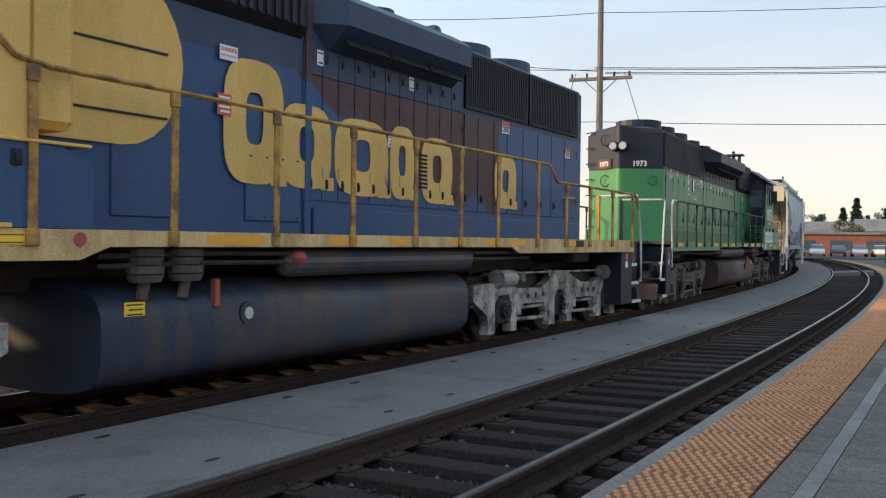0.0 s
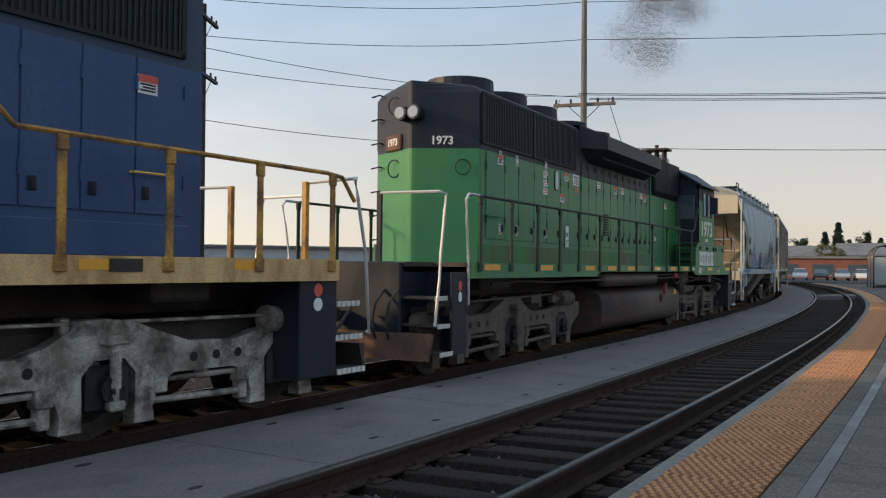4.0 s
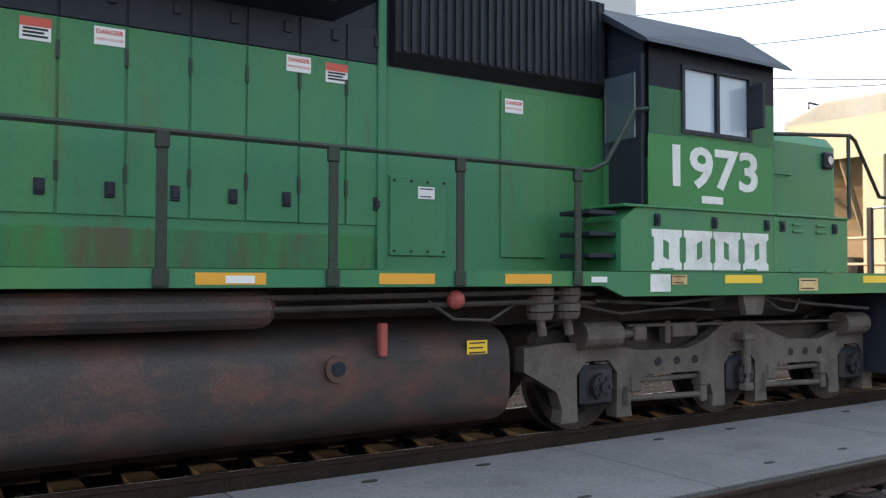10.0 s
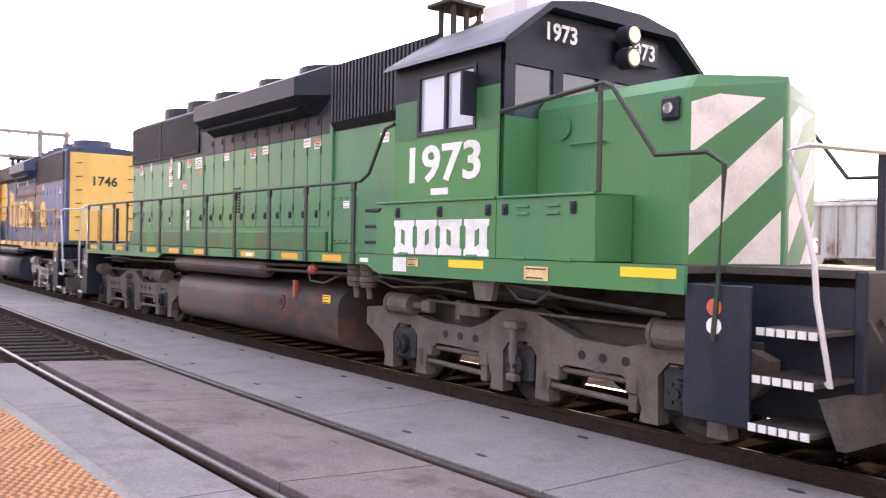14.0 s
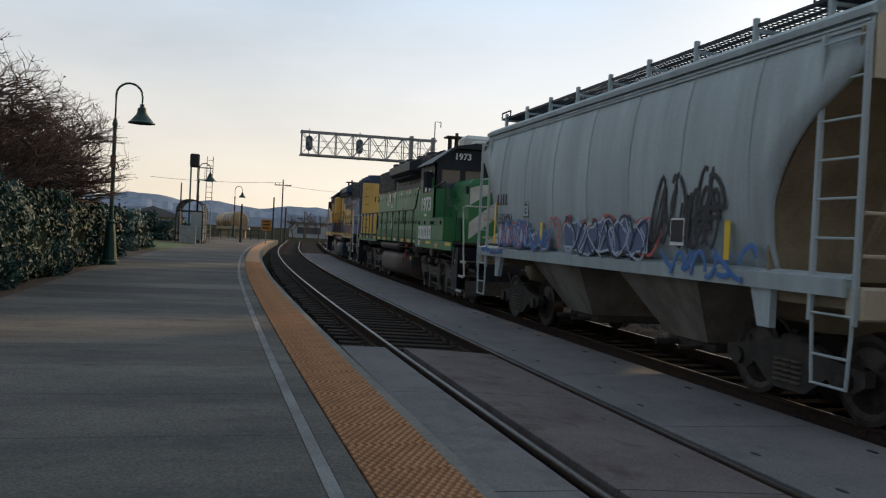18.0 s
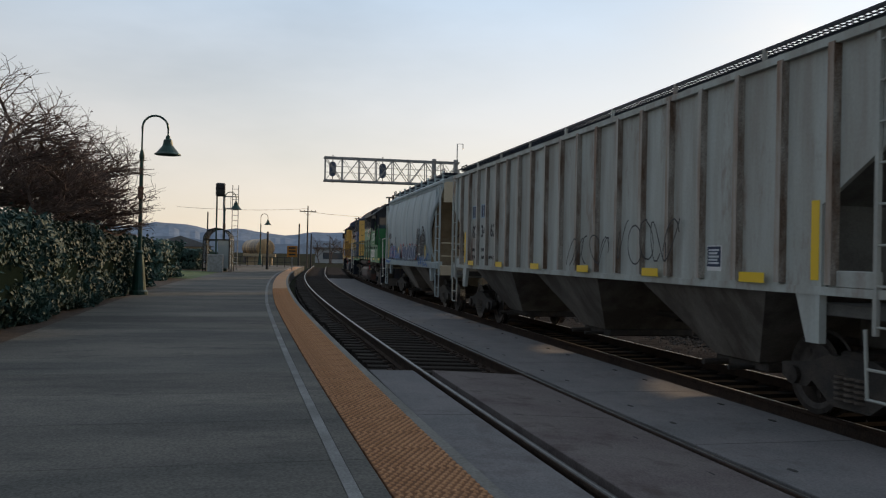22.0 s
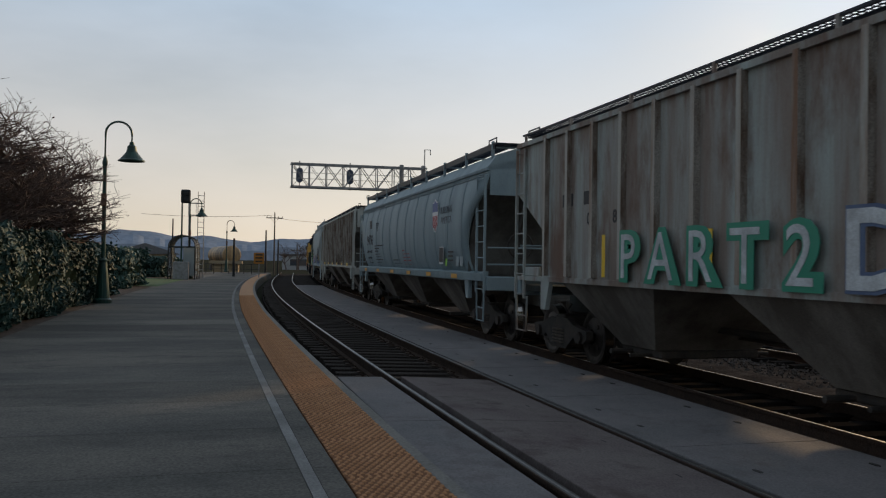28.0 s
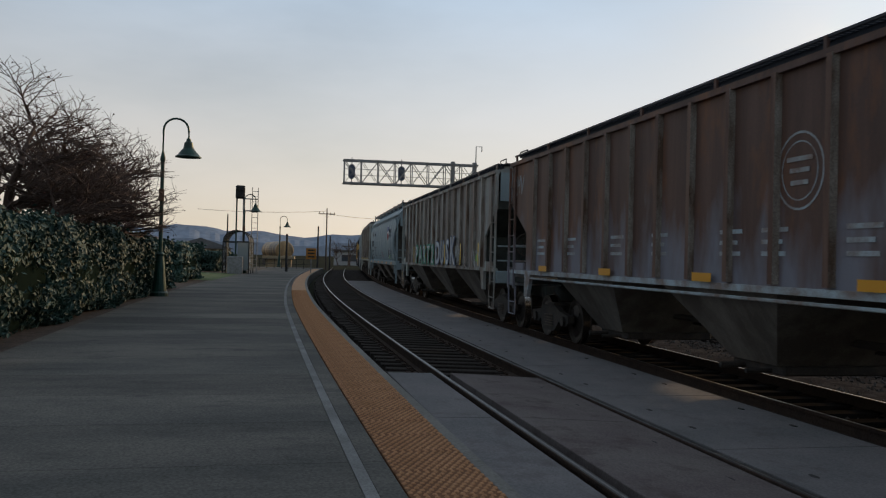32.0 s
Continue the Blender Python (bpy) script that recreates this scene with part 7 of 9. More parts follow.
for s, u, z in (("CAPACITY 5250 CU FT", -5.87, 1.93), ("LD LMT 222700", -6.02, 1.7), ("LT WT   63300", -6.02, 1.54)):
    words("stencil", s, 0.12, BLACK_INK, up, on_side(u, bulge(z) + 0.006, z, -1), 0.0, depth=0.002)
RED_PRINT = plain("faded_red_print", (0.32, 0.06, 0.07), 0.6)
bars(up, -4.8, None, 2.15, (1.75, 0.95, 0.65, 1.0, 1.05, 1.3, 1.0, 0.95), 0.045, BLACK_INK, 0.05)
bars(up, -1.55, None, 1.66, (1.0, 1.25), 0.045, BLACK_INK, 0.055)
bars(up, 0.1, None, 1.95, (0.3, 0.95, 1.0, 1.05, 0.9), 0.05, RED_PRINT, 0.05)
for u0, u1, z0, z1 in ((-4.48, -4.2, 2.925, 2.935), (-4.48, -4.2, 2.645, 2.655), (-4.48, -4.47, 2.645, 2.935), (-4.21, -4.2, 2.645, 2.935)):
    bm = bmesh.new()
    box(bm, u0, u1, -1.59, -1.56, z0, z1)
    part("plate_outline", bm, BLACK_INK, up)
words("plate_letter", "C", 0.13, BLACK_INK, up, on_side(-4.34, 1.588, 2.74, -1), 0.0)
bm = bmesh.new()
sh = [(-0.28, 0.36), (-0.14, 0.34), (0, 0.42), (0.14, 0.34), (0.28, 0.36), (0.3, 0.1), (0.26, -0.2), (0.12, -0.38), (0, -0.44), (-0.12, -0.38), (-0.26, -0.2), (-0.3, 0.1)]
extrude(bm, [(4.42 + a, 2.75 + b) for a, b in sh], -1.60, -1.592, "y")
shield = part("shield_emblem", bm, LABEL_WHITE, up)
bm = bmesh.new()
extrude(bm, [(4.42 + a * 0.9, 2.76 + max(b, 0.02) * 0.9) for a, b in sh[:6] + sh[-1:]], -1.606, -1.6, "y")
part("shield_field", bm, SHIELD_BLUE, shield)
bm = bmesh.new()
for k in range(6):
    u = 4.42 - 0.22 + k * 0.088
    box(bm, u - 0.02, u + 0.02, -1.606, -1.6, 2.75 - 0.40 + abs(k - 2.5) * 0.06, 2.75)
part("shield_stripes", bm, SHIELD_RED, shield)
words("slogan", "BUILDING\nAMERICA", 0.25, SLOGAN, up, on_side(5.5, 1.592, 2.72, -1), 0.0)
sticker(up, 5.1, 1.592, 1.75, -1, 0.42, 0.42, LABEL_WHITE, "consolidated_stencil")
sticker(up, 5.1, 1.598, 1.76, -1, 0.37, 0.36, BLACK_INK, "consolidated_stencil")
sticker(up, 5.55, 1.58, 1.58, -1, 0.16, 0.18, LIME, "lime_sticker")
bars(up, 5.7, 1.58, 1.85, (0.5, 0.45, 0.5), 0.04, BLACK_INK, 0.06)
tape(up, (-6.7, -4.05, -1.4, 1.15, 3.7, 6.3), 1.585, 1.22, 1.32, REFLECT, 0.26)
for u in (6.35, 6.7):
    sticker(up, u, 1.52, 1.68, -1, 0.24, 0.36, GREY_HOPPER, "card_holder")

ctrn = hopper("graffiti_hopper_car", "rust-streaked grey ribbed covered hopper with large graffiti letters", 16.6, 16, 3, CTRN_PAINT, BAY_GREY, UP_PAINT, RUST_POST, slope_shade_paint=SLOPE_DARK, rib0=1.46, bay=(-0.22, 4.62, 1.5), truck=1.0)
for u, w in ((-6.0, 0.4), (-5.2, 0.36)):
    bars(ctrn, u - 0.2, 1.5, 2.68, (w,), 0.2, BLACK_INK, name="owner_mark")
for u, s in ((-6.0, "10"), (-5.15, "07"), (-4.3, "87")):
    words("car_number", s, 0.26, BLACK_INK, ctrn, on_side(u, 1.502, 2.25, -1), 0.004)
for i, ch in enumerate("PART2"):
    words("graffiti_letter", ch, 0.86, PAINT_TEAL, ctrn, on_side(-3.8 + i * 0.87, 1.578, 1.66, -1), 0.06, 1.2, depth=0.003)
    words("graffiti_letter", ch, 0.86, PAINT_GREY, ctrn, on_side(-3.84 + i * 0.87, 1.584, 1.66, -1), 0.0, 1.05, depth=0.003)
for ch, u, w, hgt in (("D", 0.65, 1.15, 0.98), ("U", 1.48, 0.8, 1.0), ("S", 2.37, 1.0, 1.04), ("K", 3.16, 1.0, 1.14)):
    words("graffiti_letter", ch, hgt, PAINT_SLATE, ctrn, on_side(u, 1.578, 1.35 + hgt * 0.36, -1), 0.055, w, depth=0.003)
    words("graffiti_letter", ch, hgt, PAINT_GREY, ctrn, on_side(u - 0.02, 1.584, 1.35 + hgt * 0.36, -1), 0.022, w, depth=0.003)
squiggle(ctrn, "graffiti", 41, 3.6, 4.3, 1.58, 1.5, 1.95, PAINT_GREY, 3, 0.014, "thin pale graffiti tag")
squiggle(ctrn, "graffiti", 42, 5.9, 6.7, 1.58, 1.35, 1.8, PAINT_GREY, 4, 0.016, "thin pale graffiti tag")
squiggle(ctrn, "graffiti", 43, 3.5, 5.4, 1.58, 1.32, 1.48, BLACK_INK, 5, 0.012, "thin black graffiti tag")
sticker(ctrn, 4.82, 1.5, 1.8, -1, 0.42, 0.42, LABEL_WHITE, "consolidated_stencil")
sticker(ctrn, 4.82, 1.506, 1.81, -1, 0.37, 0.36, BLACK_INK, "consolidated_stencil")
sticker(ctrn, 6.15, 1.5, 1.6, -1, 0.2, 0.18, LIME, "lime_sticker")
tape(ctrn, (-4.56, -1.88, 1.88, 4.35, 6.65), 1.575, 1.4, 2.0, REFLECT2, 0.05)

mp = hopper("brown_hopper_car", "rust-brown ribbed covered hopper with faded pale sill", 18.0, 16, 3, MP_PAINT, BAY_GREY, PALE_BLUE, MP_POST, sill_paint=PALE_BLUE, slope_shade_paint=SLOPE_DARK, gutter=True, rib0=1.875, bay=(0.0, 4.58, 1.4), truck=1.65)
for r0, r1 in ((0.30, 0.315), (0.39, 0.415)):      # two worn rings of a round emblem
    bm = bmesh.new()
    for k in range(28):
        a, b = 2 * math.pi * k / 28, 2 * math.pi * (k + 1) / 28
        v = [bm.verts.new((1.83 + r * math.cos(t), -1.506, 2.58 + r * math.sin(t))) for r, t in ((r0, a), (r1, a), (r1, b), (r0, b))]
        bm.faces.new(v)
    bmesh.ops.recalc_face_normals(bm, faces=bm.faces[:])
    part("round_emblem", bm, PALE_BLUE, mp)
for dz, w in ((0.12, 0.44), (0.0, 0.34), (-0.13, 0.3)):
    bars(mp, 1.83 - w / 2, 1.504, 2.61 + dz, (w,), 0.05, PALE_BLUE, name="emblem_bars")
for u in (-6.95, -5.25, -3.15, -1.65, 0.25, 1.15, 2.6):
    bars(mp, u, 1.504, 2.0, (0.5, 0.4, 0.46), 0.05, PALE_BLUE, 0.08)
squiggle(mp, "graffiti", 33, -8.6, -8.0, 1.51, 3.0, 3.4, PALE_BLUE, 4, 0.012, "pale chalk graffiti mark")
tape(mp, (-6.39, -3.23, -0.07, 3.09, 6.25), 1.572, 1.365, 1.475, REFLECT, 0.24)

last = hopper("grey_hopper_car", "grey ribbed covered hopper at the end of the cut", 16.75, 18, 3, FURX_PAINT, BAY_LIGHT, FURX_PAINT, RUST_POST, rib0=1.35)

def raise_body(car, dz, k):
    """Lifts a hopper's body above its trucks by dz, and stretches it upwards k times from the sill."""
    gear = ("truck_side_frame", "truck_bolster", "wheelset", "coil_spring", "bearing_cap", "coupler", "air_hose", "outlet_gate")
    for ob in car.children_recursive:
        if ob.name.split(".")[0] in gear:
            continue
        for v in ob.data.vertices:
            if v.co.z > 0.9:
                v.co.z = v.co.z + dz + max(0.0, v.co.z - 1.3) * (k - 1.0)


for car, dz, k in ((tilx, 0.075, 1.10), (furx, 0.075, 1.01), (up, 0.075, 1.0), (ctrn, 0.075, 1.012), (mp, 0.075, 1.015), (last, 0.075, 1.01)):
    raise_body(car, dz, k)

# ---- the train's way ----
CARS = ((blue, -19.4, 6.1, 180), (green, 0.0, 6.53, 0), (tilx, 16.91, 4.8, 0), (furx, 32.78, 7.4, 0), (up, 51.66, 7.4, 0), (ctrn, 70.45, 7.3, 0), (mp, 89.03, 7.35, 0), (last, 108.4, 7.0, 0))


def middle(t):
    """Where the green locomotive's middle is along the line at t seconds."""
    return float(np.polyval(WAY, t))


WAY = (-2.003001937e-07, 1.765071883e-05, -0.0005437458928, 0.006974157921, -0.1001443962, -1.804629576, 25.87180899)


# ---- exhaust smoke: drifts of fine soot that leave the locomotive's stack and rise ----
SOOT = plain("brown_exhaust_soot", (0.16, 0.135, 0.115), 1.0, spec=0.0)
smoke = tagged(new("exhaust_smoke"), "thin brown diesel smoke rising above the locomotives", "smoke")
PUFFS = []
rng = random.Random(77)
rs = np.random.RandomState(77)
for k in range(15):
    born = 0.1 + k * 0.2
    c = rs.normal(0, 1, (15000, 3)) * rs.uniform(0.26, 0.42, 3)
    c = c[np.linalg.norm(c, axis=1) < 0.86]
    v = (c[:, None, :] + rs.normal(0, 0.0053, (len(c), 3, 3))).reshape(-1, 3)
    me = bpy.data.meshes.new("smoke_puff")
    me.from_pydata(v.tolist(), [], np.arange(len(v)).reshape(-1, 3).tolist())
    me.materials.append(SOOT)
    ob = tagged(new("smoke_puff", me), kind="stuff")
    ob.parent = smoke
    PUFFS.append((ob, born, rng.uniform(-0.6, 0.6), rng.uniform(-0.6, 0.6), rng.uniform(1.9, 2.6), rng.uniform(0, 360)))


def motions():
    for car, gap, half, turn in CARS:
        rows = []
        for k in range(65):
            s = middle(k * 0.5) + gap
            a, b = on_line(s - half, FAR), on_line(s + half, FAR)
            rows.append((k * 0.5, pose((a[0] + b[0]) / 2, (a[1] + b[1]) / 2, 0, 0, 0, turn + math.degrees(math.atan2(b[1] - a[1], b[0] - a[0])))))
        walk(car, rows)
    for ob, born, wx, wy, up_speed, turn in PUFFS:
        rows = []
        for k in range(65):
            t = k * 0.5
            s = middle(min(t, born)) + 1.8
            x, y, h = on_line(s, FAR)
            dt = max(0.0, t - born)
            rows.append((t, pose(x + wx * dt, y + wy * dt, 2.75 + 1.6 * min(1.0, dt * 2) + up_speed * dt, 0, 0, turn + 4 * t)))
        walk(ob, rows)
    for ob, r, car in WHEELS:
        x, y, z = ob.matrix_basis.translation
        d = -1 if car is blue else 1
        walk(ob, [(k * 0.1, pose(x, y, z, 0, d * math.degrees((middle(k * 0.1) - middle(0)) / r), 0)) for k in range(321)])

# ---- beyond the tracks: lamps, signals, poles, planting, buildings ----
LAMP_GREEN = mat("dark_green_lamp_paint", (0.012, 0.055, 0.042), 0.45, 0.2, scale=4, second=(0.02, 0.035, 0.03), amount=0.35, grain=0.15)
GALV = mat("galvanised_steel", (0.30, 0.31, 0.32), 0.5, 0.5, scale=5, second=(0.2, 0.2, 0.2), amount=0.4, grain=0.12)
DARK_STEEL = mat("dark_weathered_steel", (0.035, 0.036, 0.038), 0.6, 0.3, scale=5, grain=0.2)
WOOD_POLE = mat("weathered_utility_pole", (0.15, 0.12, 0.095), 0.9, scale=3, second=(0.07, 0.055, 0.045), amount=0.5, stretch=(6, 6, 0.5), grain=0.25)
CLEAR = plain("shelter_glazing", (0.30, 0.33, 0.33), 0.06, 0.0, spec=0.8)
SIGN_YELLOW = plain("yellow_sign", (0.42, 0.17, 0.02), 0.6)


def spun(bm, prof, n=16, m=None):
    """Turns a profile of (radius, z) pairs round the upright axis."""
    rings = [[bm.verts.new((r * math.cos(2 * math.pi * k / n), r * math.sin(2 * math.pi * k / n), z)) for k in range(n)] for r, z in prof]
    for a, b in zip(rings, rings[1:]):
        for k in range(n):
            bm.faces.new((a[k], a[(k + 1) % n], b[(k + 1) % n], b[k]))
    if m is not None:
        bmesh.ops.transform(bm, matrix=m, verts=[v for r in rings for v in r])
    return bm


def lamp_post(place, turn, high=4.25, size=1.376):
    """A green platform lamp: fluted base, pole, crook and bell shade."""
    x, y = place
    lamp = tagged(new("lamp_post"), "dark green platform lamp with a crook and bell shade", "street lamp", "platform lamps")
    lamp.matrix_basis = pose(x, y, PZ, 0, 0, turn)
    bm = spun(bmesh.new(), [(0.0, 0), (0.21, 0), (0.21, 0.08), (0.17, 0.12), (0.15, 0.3), (0.11, 0.75), (0.085, 0.95), (0.1, 1.0), (0.065, 1.05), (0.0, 1.06)])
    part("base", bm, LAMP_GREEN, lamp, smooth=False)
    bm = bmesh.new()
    rod(bm, (0, 0, 1.0), (0, 0, 3.3), 0.05, 12, 0.042)
    part("pole", bm, LAMP_GREEN, lamp)
    bm = spun(bmesh.new(), [(0.045, 3.2), (0.06, 3.24), (0.06, 3.3), (0.03, 3.42)])
    part("collar", bm, LAMP_GREEN, lamp)
    bm = bmesh.new()
    r, top = 0.29, high - 0.29
    pipe(bm, [(0, 0, 3.3), (0, 0, top)] + [(r - r * math.cos(a), 0, top + r * math.sin(a)) for a in [math.pi * k / 10 for k in range(1, 11)]] + [(2 * r, 0, top - 0.18)], 0.025, 8)
    part("crook", bm, LAMP_GREEN, lamp)
    z0 = top - 0.18
    bm = spun(bmesh.new(), [(0.02, z0), (0.05, z0), (0.055, z0 - 0.06), (0.10, z0 - 0.1), (0.115, z0 - 0.2), (0.13, z0 - 0.24), (0.26, z0 - 0.40), (0.305, z0 - 0.43), (0.305, z0 - 0.45), (0.25, z0 - 0.41), (0.12, z0 - 0.26), (0.0, z0 - 0.25)], 20, Matrix.Translation((2 * r, 0, 0)))
    part("shade", bm, LAMP_GREEN, lamp)
    bm = bmesh.new()
    box(bm, -0.06, 0.06, -0.12, -0.06, 2.25, 2.55, 0.01)
    part("sign_plate", bm, RUST_BROWN, lamp)
    for ob in lamp.children_recursive:
        ob.data.transform(Matrix.Scale(size, 4))
    return lamp


def spot(s, off):
    x, y, _ = on_line(s, off)
    return x, y


def heading(s):
    return math.degrees(on_line(s)[2])


for s in (-29.1, -64.5, -99.5, 72.0):
    lamp_post(spot(s, -6.72), 90)


def shelter(place, turn, label):
    """A glazed platform shelter with an arched roof."""
    x, y = place
    sh = tagged(new("platform_shelter"), label, "shelter", "platform shelters")
    sh.matrix_basis = pose(x, y, PZ, 0, 0, turn)
    W, D, H = 0.85, 1.5, 1.75
    for px in (-W, W):
        for py in (-D, 0, D):
            bm = bmesh.new()
            box(bm, px - 0.035, px + 0.035, py - 0.035, py + 0.035, 0, H, 0.006)
            part("post", bm, DARK_STEEL, sh)
    arch = [(-W * math.cos(a), H + 0.62 * math.sin(a)) for a in [math.pi * k / 12 for k in range(13)]]
    for py in (-D, -D / 2, 0, D / 2, D):
        bm = bmesh.new()
        pipe(bm, [(a, py, b) for a, b in arch], 0.03)
        part("roof_hoop", bm, DARK_STEEL, sh)
    bm = bmesh.new()
    a = [[bm.verts.new((p, y2, q)) for p, q in arch] for y2 in (-D, D)]
    for k in range(12):
        bm.faces.new((a[0][k], a[0][k + 1], a[1][k + 1], a[1][k]))
    bmesh.ops.solidify(bm, geom=bm.faces[:], thickness=0.015)
    part("arched_roof", bm, mat("smoked_roof_sheet", (0.20, 0.19, 0.17), 0.3, grain=0.1), sh)
    for px in (-W, W):
        for a0, a1 in ((-D + 0.04, -0.04), (0.04, D - 0.04)):
            bm = bmesh.new()
            box(bm, px - 0.006, px + 0.006, a0, a1, 0.2, H)
            part("glass_pane", bm, CLEAR, sh)
    for py in (-D, D):
        bm = bmesh.new()
        box(bm, -W, W, py - 0.03, py + 0.03, H - 0.04, H + 0.03)
        part("beam", bm, DARK_STEEL, sh)
        bm = bmesh.new()
        box(bm, -W + 0.05, -0.1, py - 0.006, py + 0.006, 0.2, H - 0.04)
        part("glass_pane", bm, CLEAR, sh)
    bm = bmesh.new()
    box(bm, -0.5, 0.5, D + 0.15, D + 0.55, 0, 0.95, 0.02)
    part("litter_box", bm, GALV, sh)
    for ob in sh.children:
        ob.data.transform(Matrix.Diagonal((1.06, 1.1, 1.3, 1)))
    return sh


shelter(spot(-63.3, -6.95), heading(-63) - 90, "glazed platform shelter with a dark arched roof")
shelter(spot(70, -4.6), heading(70) - 90, "distant glazed platform shelter with an arched roof")


def platform_sign(place):
    """A black signal head on a green pole beside the shelter."""
    x, y = place
    sg = tagged(new("platform_signal"), "black signal head on a tall green pole", "signal")
    sg.matrix_basis = pose(x, y, PZ)
    bm = spun(bmesh.new(), [(0.0, 0), (0.24, 0), (0.22, 0.1), (0.14, 0.35), (0.1, 0.9), (0.06, 1.0), (0.055, 5.4), (0.0, 5.4)])
    part("pole", bm, LAMP_GREEN, sg)
    bm = bmesh.new()
    box(bm, -0.14, 0.14, -0.1, 0.55, 5.3, 6.25, 0.08)
    h = part("signal_head", bm, DARK_STEEL, sg)
    bm = bmesh.new()
    rod(bm, (0.12, 0.24, 6.0), (0.35, 0.24, 6.0), 0.15, 12)
    rod(bm, (0.12, 0.24, 5.58), (0.35, 0.24, 5.58), 0.15, 12)
    part("signal_hood", bm, DARK_STEEL, h)
    return sg


platform_sign(spot(-61.4, -6.95))


def ladder_mast(place, high):
    """A signal mast with a cage and ladder."""
    x, y = place
    mm = tagged(new("signal_mast"), "galvanised signal mast with ladder and cage", "signal mast")
    mm.matrix_basis = pose(x, y, 0, 0, 0, 0)
    bm = bmesh.new()
    for q in (-0.22, 0.22):
        rod(bm, (0, q, 0), (0, q, high), 0.03, 6)
    part("stile", bm, GALV, mm)
    for k in range(int(high / 0.4)):
        bm = bmesh.new()
        rod(bm, (0, -0.22, 0.4 + k * 0.4), (0, 0.22, 0.4 + k * 0.4), 0.02, 5)
        part("rung", bm, GALV, mm)
    bm = bmesh.new()
    for z0 in (high - 1.8, high - 0.9):
        pipe(bm, [(0, 0.2, z0), (0, -0.9, z0), (0.5, -0.9, z0), (0.5, 0.2, z0), (0, 0.2, z0)], 0.03)
    for q in (-0.9, -0.35):
        rod(bm, (0, q, high - 1.8), (0, q, high - 0.9), 0.02, 5)
    part("cage", bm, GALV, mm)
    bm = bmesh.new()
    rod(bm, (0, -0.85, 0), (0, -0.85, high - 0.4), 0.05, 8)
    part("mast", bm, GALV, mm)


ladder_mast(spot(-66.5, -6.15), 6.7)


def gantry():
    """A cantilever truss over the tracks, with two signal heads, on a mast behind the train."""
    g = tagged(new("signal_gantry"), "galvanised cantilever signal truss over the tracks", "signal gantry")
    a, b = Vector((-64.2, 6.83, 0)), Vector((-63.7, 17.0, 0))
    d = (b - a)
    g.matrix_basis = pose(a.x, a.y, 0, 0, 0, math.degrees(math.atan2(d.y, d.x)))
    L, z0, z1, w = d.length, 7.1, 8.82, 0.45
    for z in (z0, z1):
        for y in (-w, w):
            bm = bmesh.new()
            box(bm, -0.1, L, y - 0.05, y + 0.05, z - 0.06, z + 0.06)
            part("chord", bm, GALV, g)
    n = 8
    for k in range(n):
        x0, x1 = L * k / n, L * (k + 1) / n
        for y in (-w, w):
            bm = bmesh.new()
            rod(bm, (x0, y, z0), (x0, y, z1), 0.04, 6)
            part("truss_post", bm, GALV, g)
            bm = bmesh.new()
            rod(bm, (x0, y, z0 if k % 2 else z1), (x1, y, z1 if k % 2 else z0), 0.03, 6)
            part("diagonal", bm, GALV, g)
            bm = bmesh.new()
            rod(bm, (x0, y, z1 if k % 2 else z0), (x1, y, z0 if k % 2 else z1), 0.018, 5)
            part("tie_rod", bm, GALV, g)
    bm = bmesh.new()
    box(bm, 0, L, -w, w, z0 + 0.05, z0 + 0.08)
    for z in (z0 + 0.6, z0 + 1.05):
        rod(bm, (0, -w, z), (L, -w, z), 0.02, 5)
    part("walkway", bm, GALV, g)
    for x, m in ((0.6, SHIELD_BLUE), (4.4, DARK_STEEL)):
        bm = bmesh.new()
        extrude(bm, [(x + 0.26 * math.cos(q), z0 + 0.95 + (0.26 * math.sin(q) + (0.3 if math.sin(q) > 0 else -0.3))) for q in [2 * math.pi * k / 20 for k in range(20)]], 0.55, 0.62, "y")
        hd = part("signal_target", bm, mat("blue_grey_signal_back", (0.08, 0.11, 0.17), 0.6, grain=0.1), g)
        bm = bmesh.new()
        rod(bm, (x, 0.6, z0 - 0.1), (x, 0.6, z1 + 0.3), 0.04, 6)
        part("bracket", bm, GALV, hd)
    for x in (L - 1.9, L - 0.2):
        bm = bmesh.new()
        box(bm, x - 0.14, x + 0.14, -0.2, 0.2, -0.3, z1 + 0.25, 0.02)
        part("mast", bm, GALV, g)
    bm = bmesh.new()
    pipe(bm, [(L - 0.1, 0, z1), (L - 0.1, 0, z1 + 1.5), (L + 0.35, 0, z1 + 1.5), (L + 0.35, 0, z1 + 1.1)], 0.04)
    part("lamp_arm", bm, GALV, g)


gantry()


PALE_POLE = mat("sun_bleached_pole", (0.22, 0.19, 0.17), 0.9, scale=3, second=(0.14, 0.12, 0.1), amount=0.5, stretch=(6, 6, 0.5), grain=0.25)


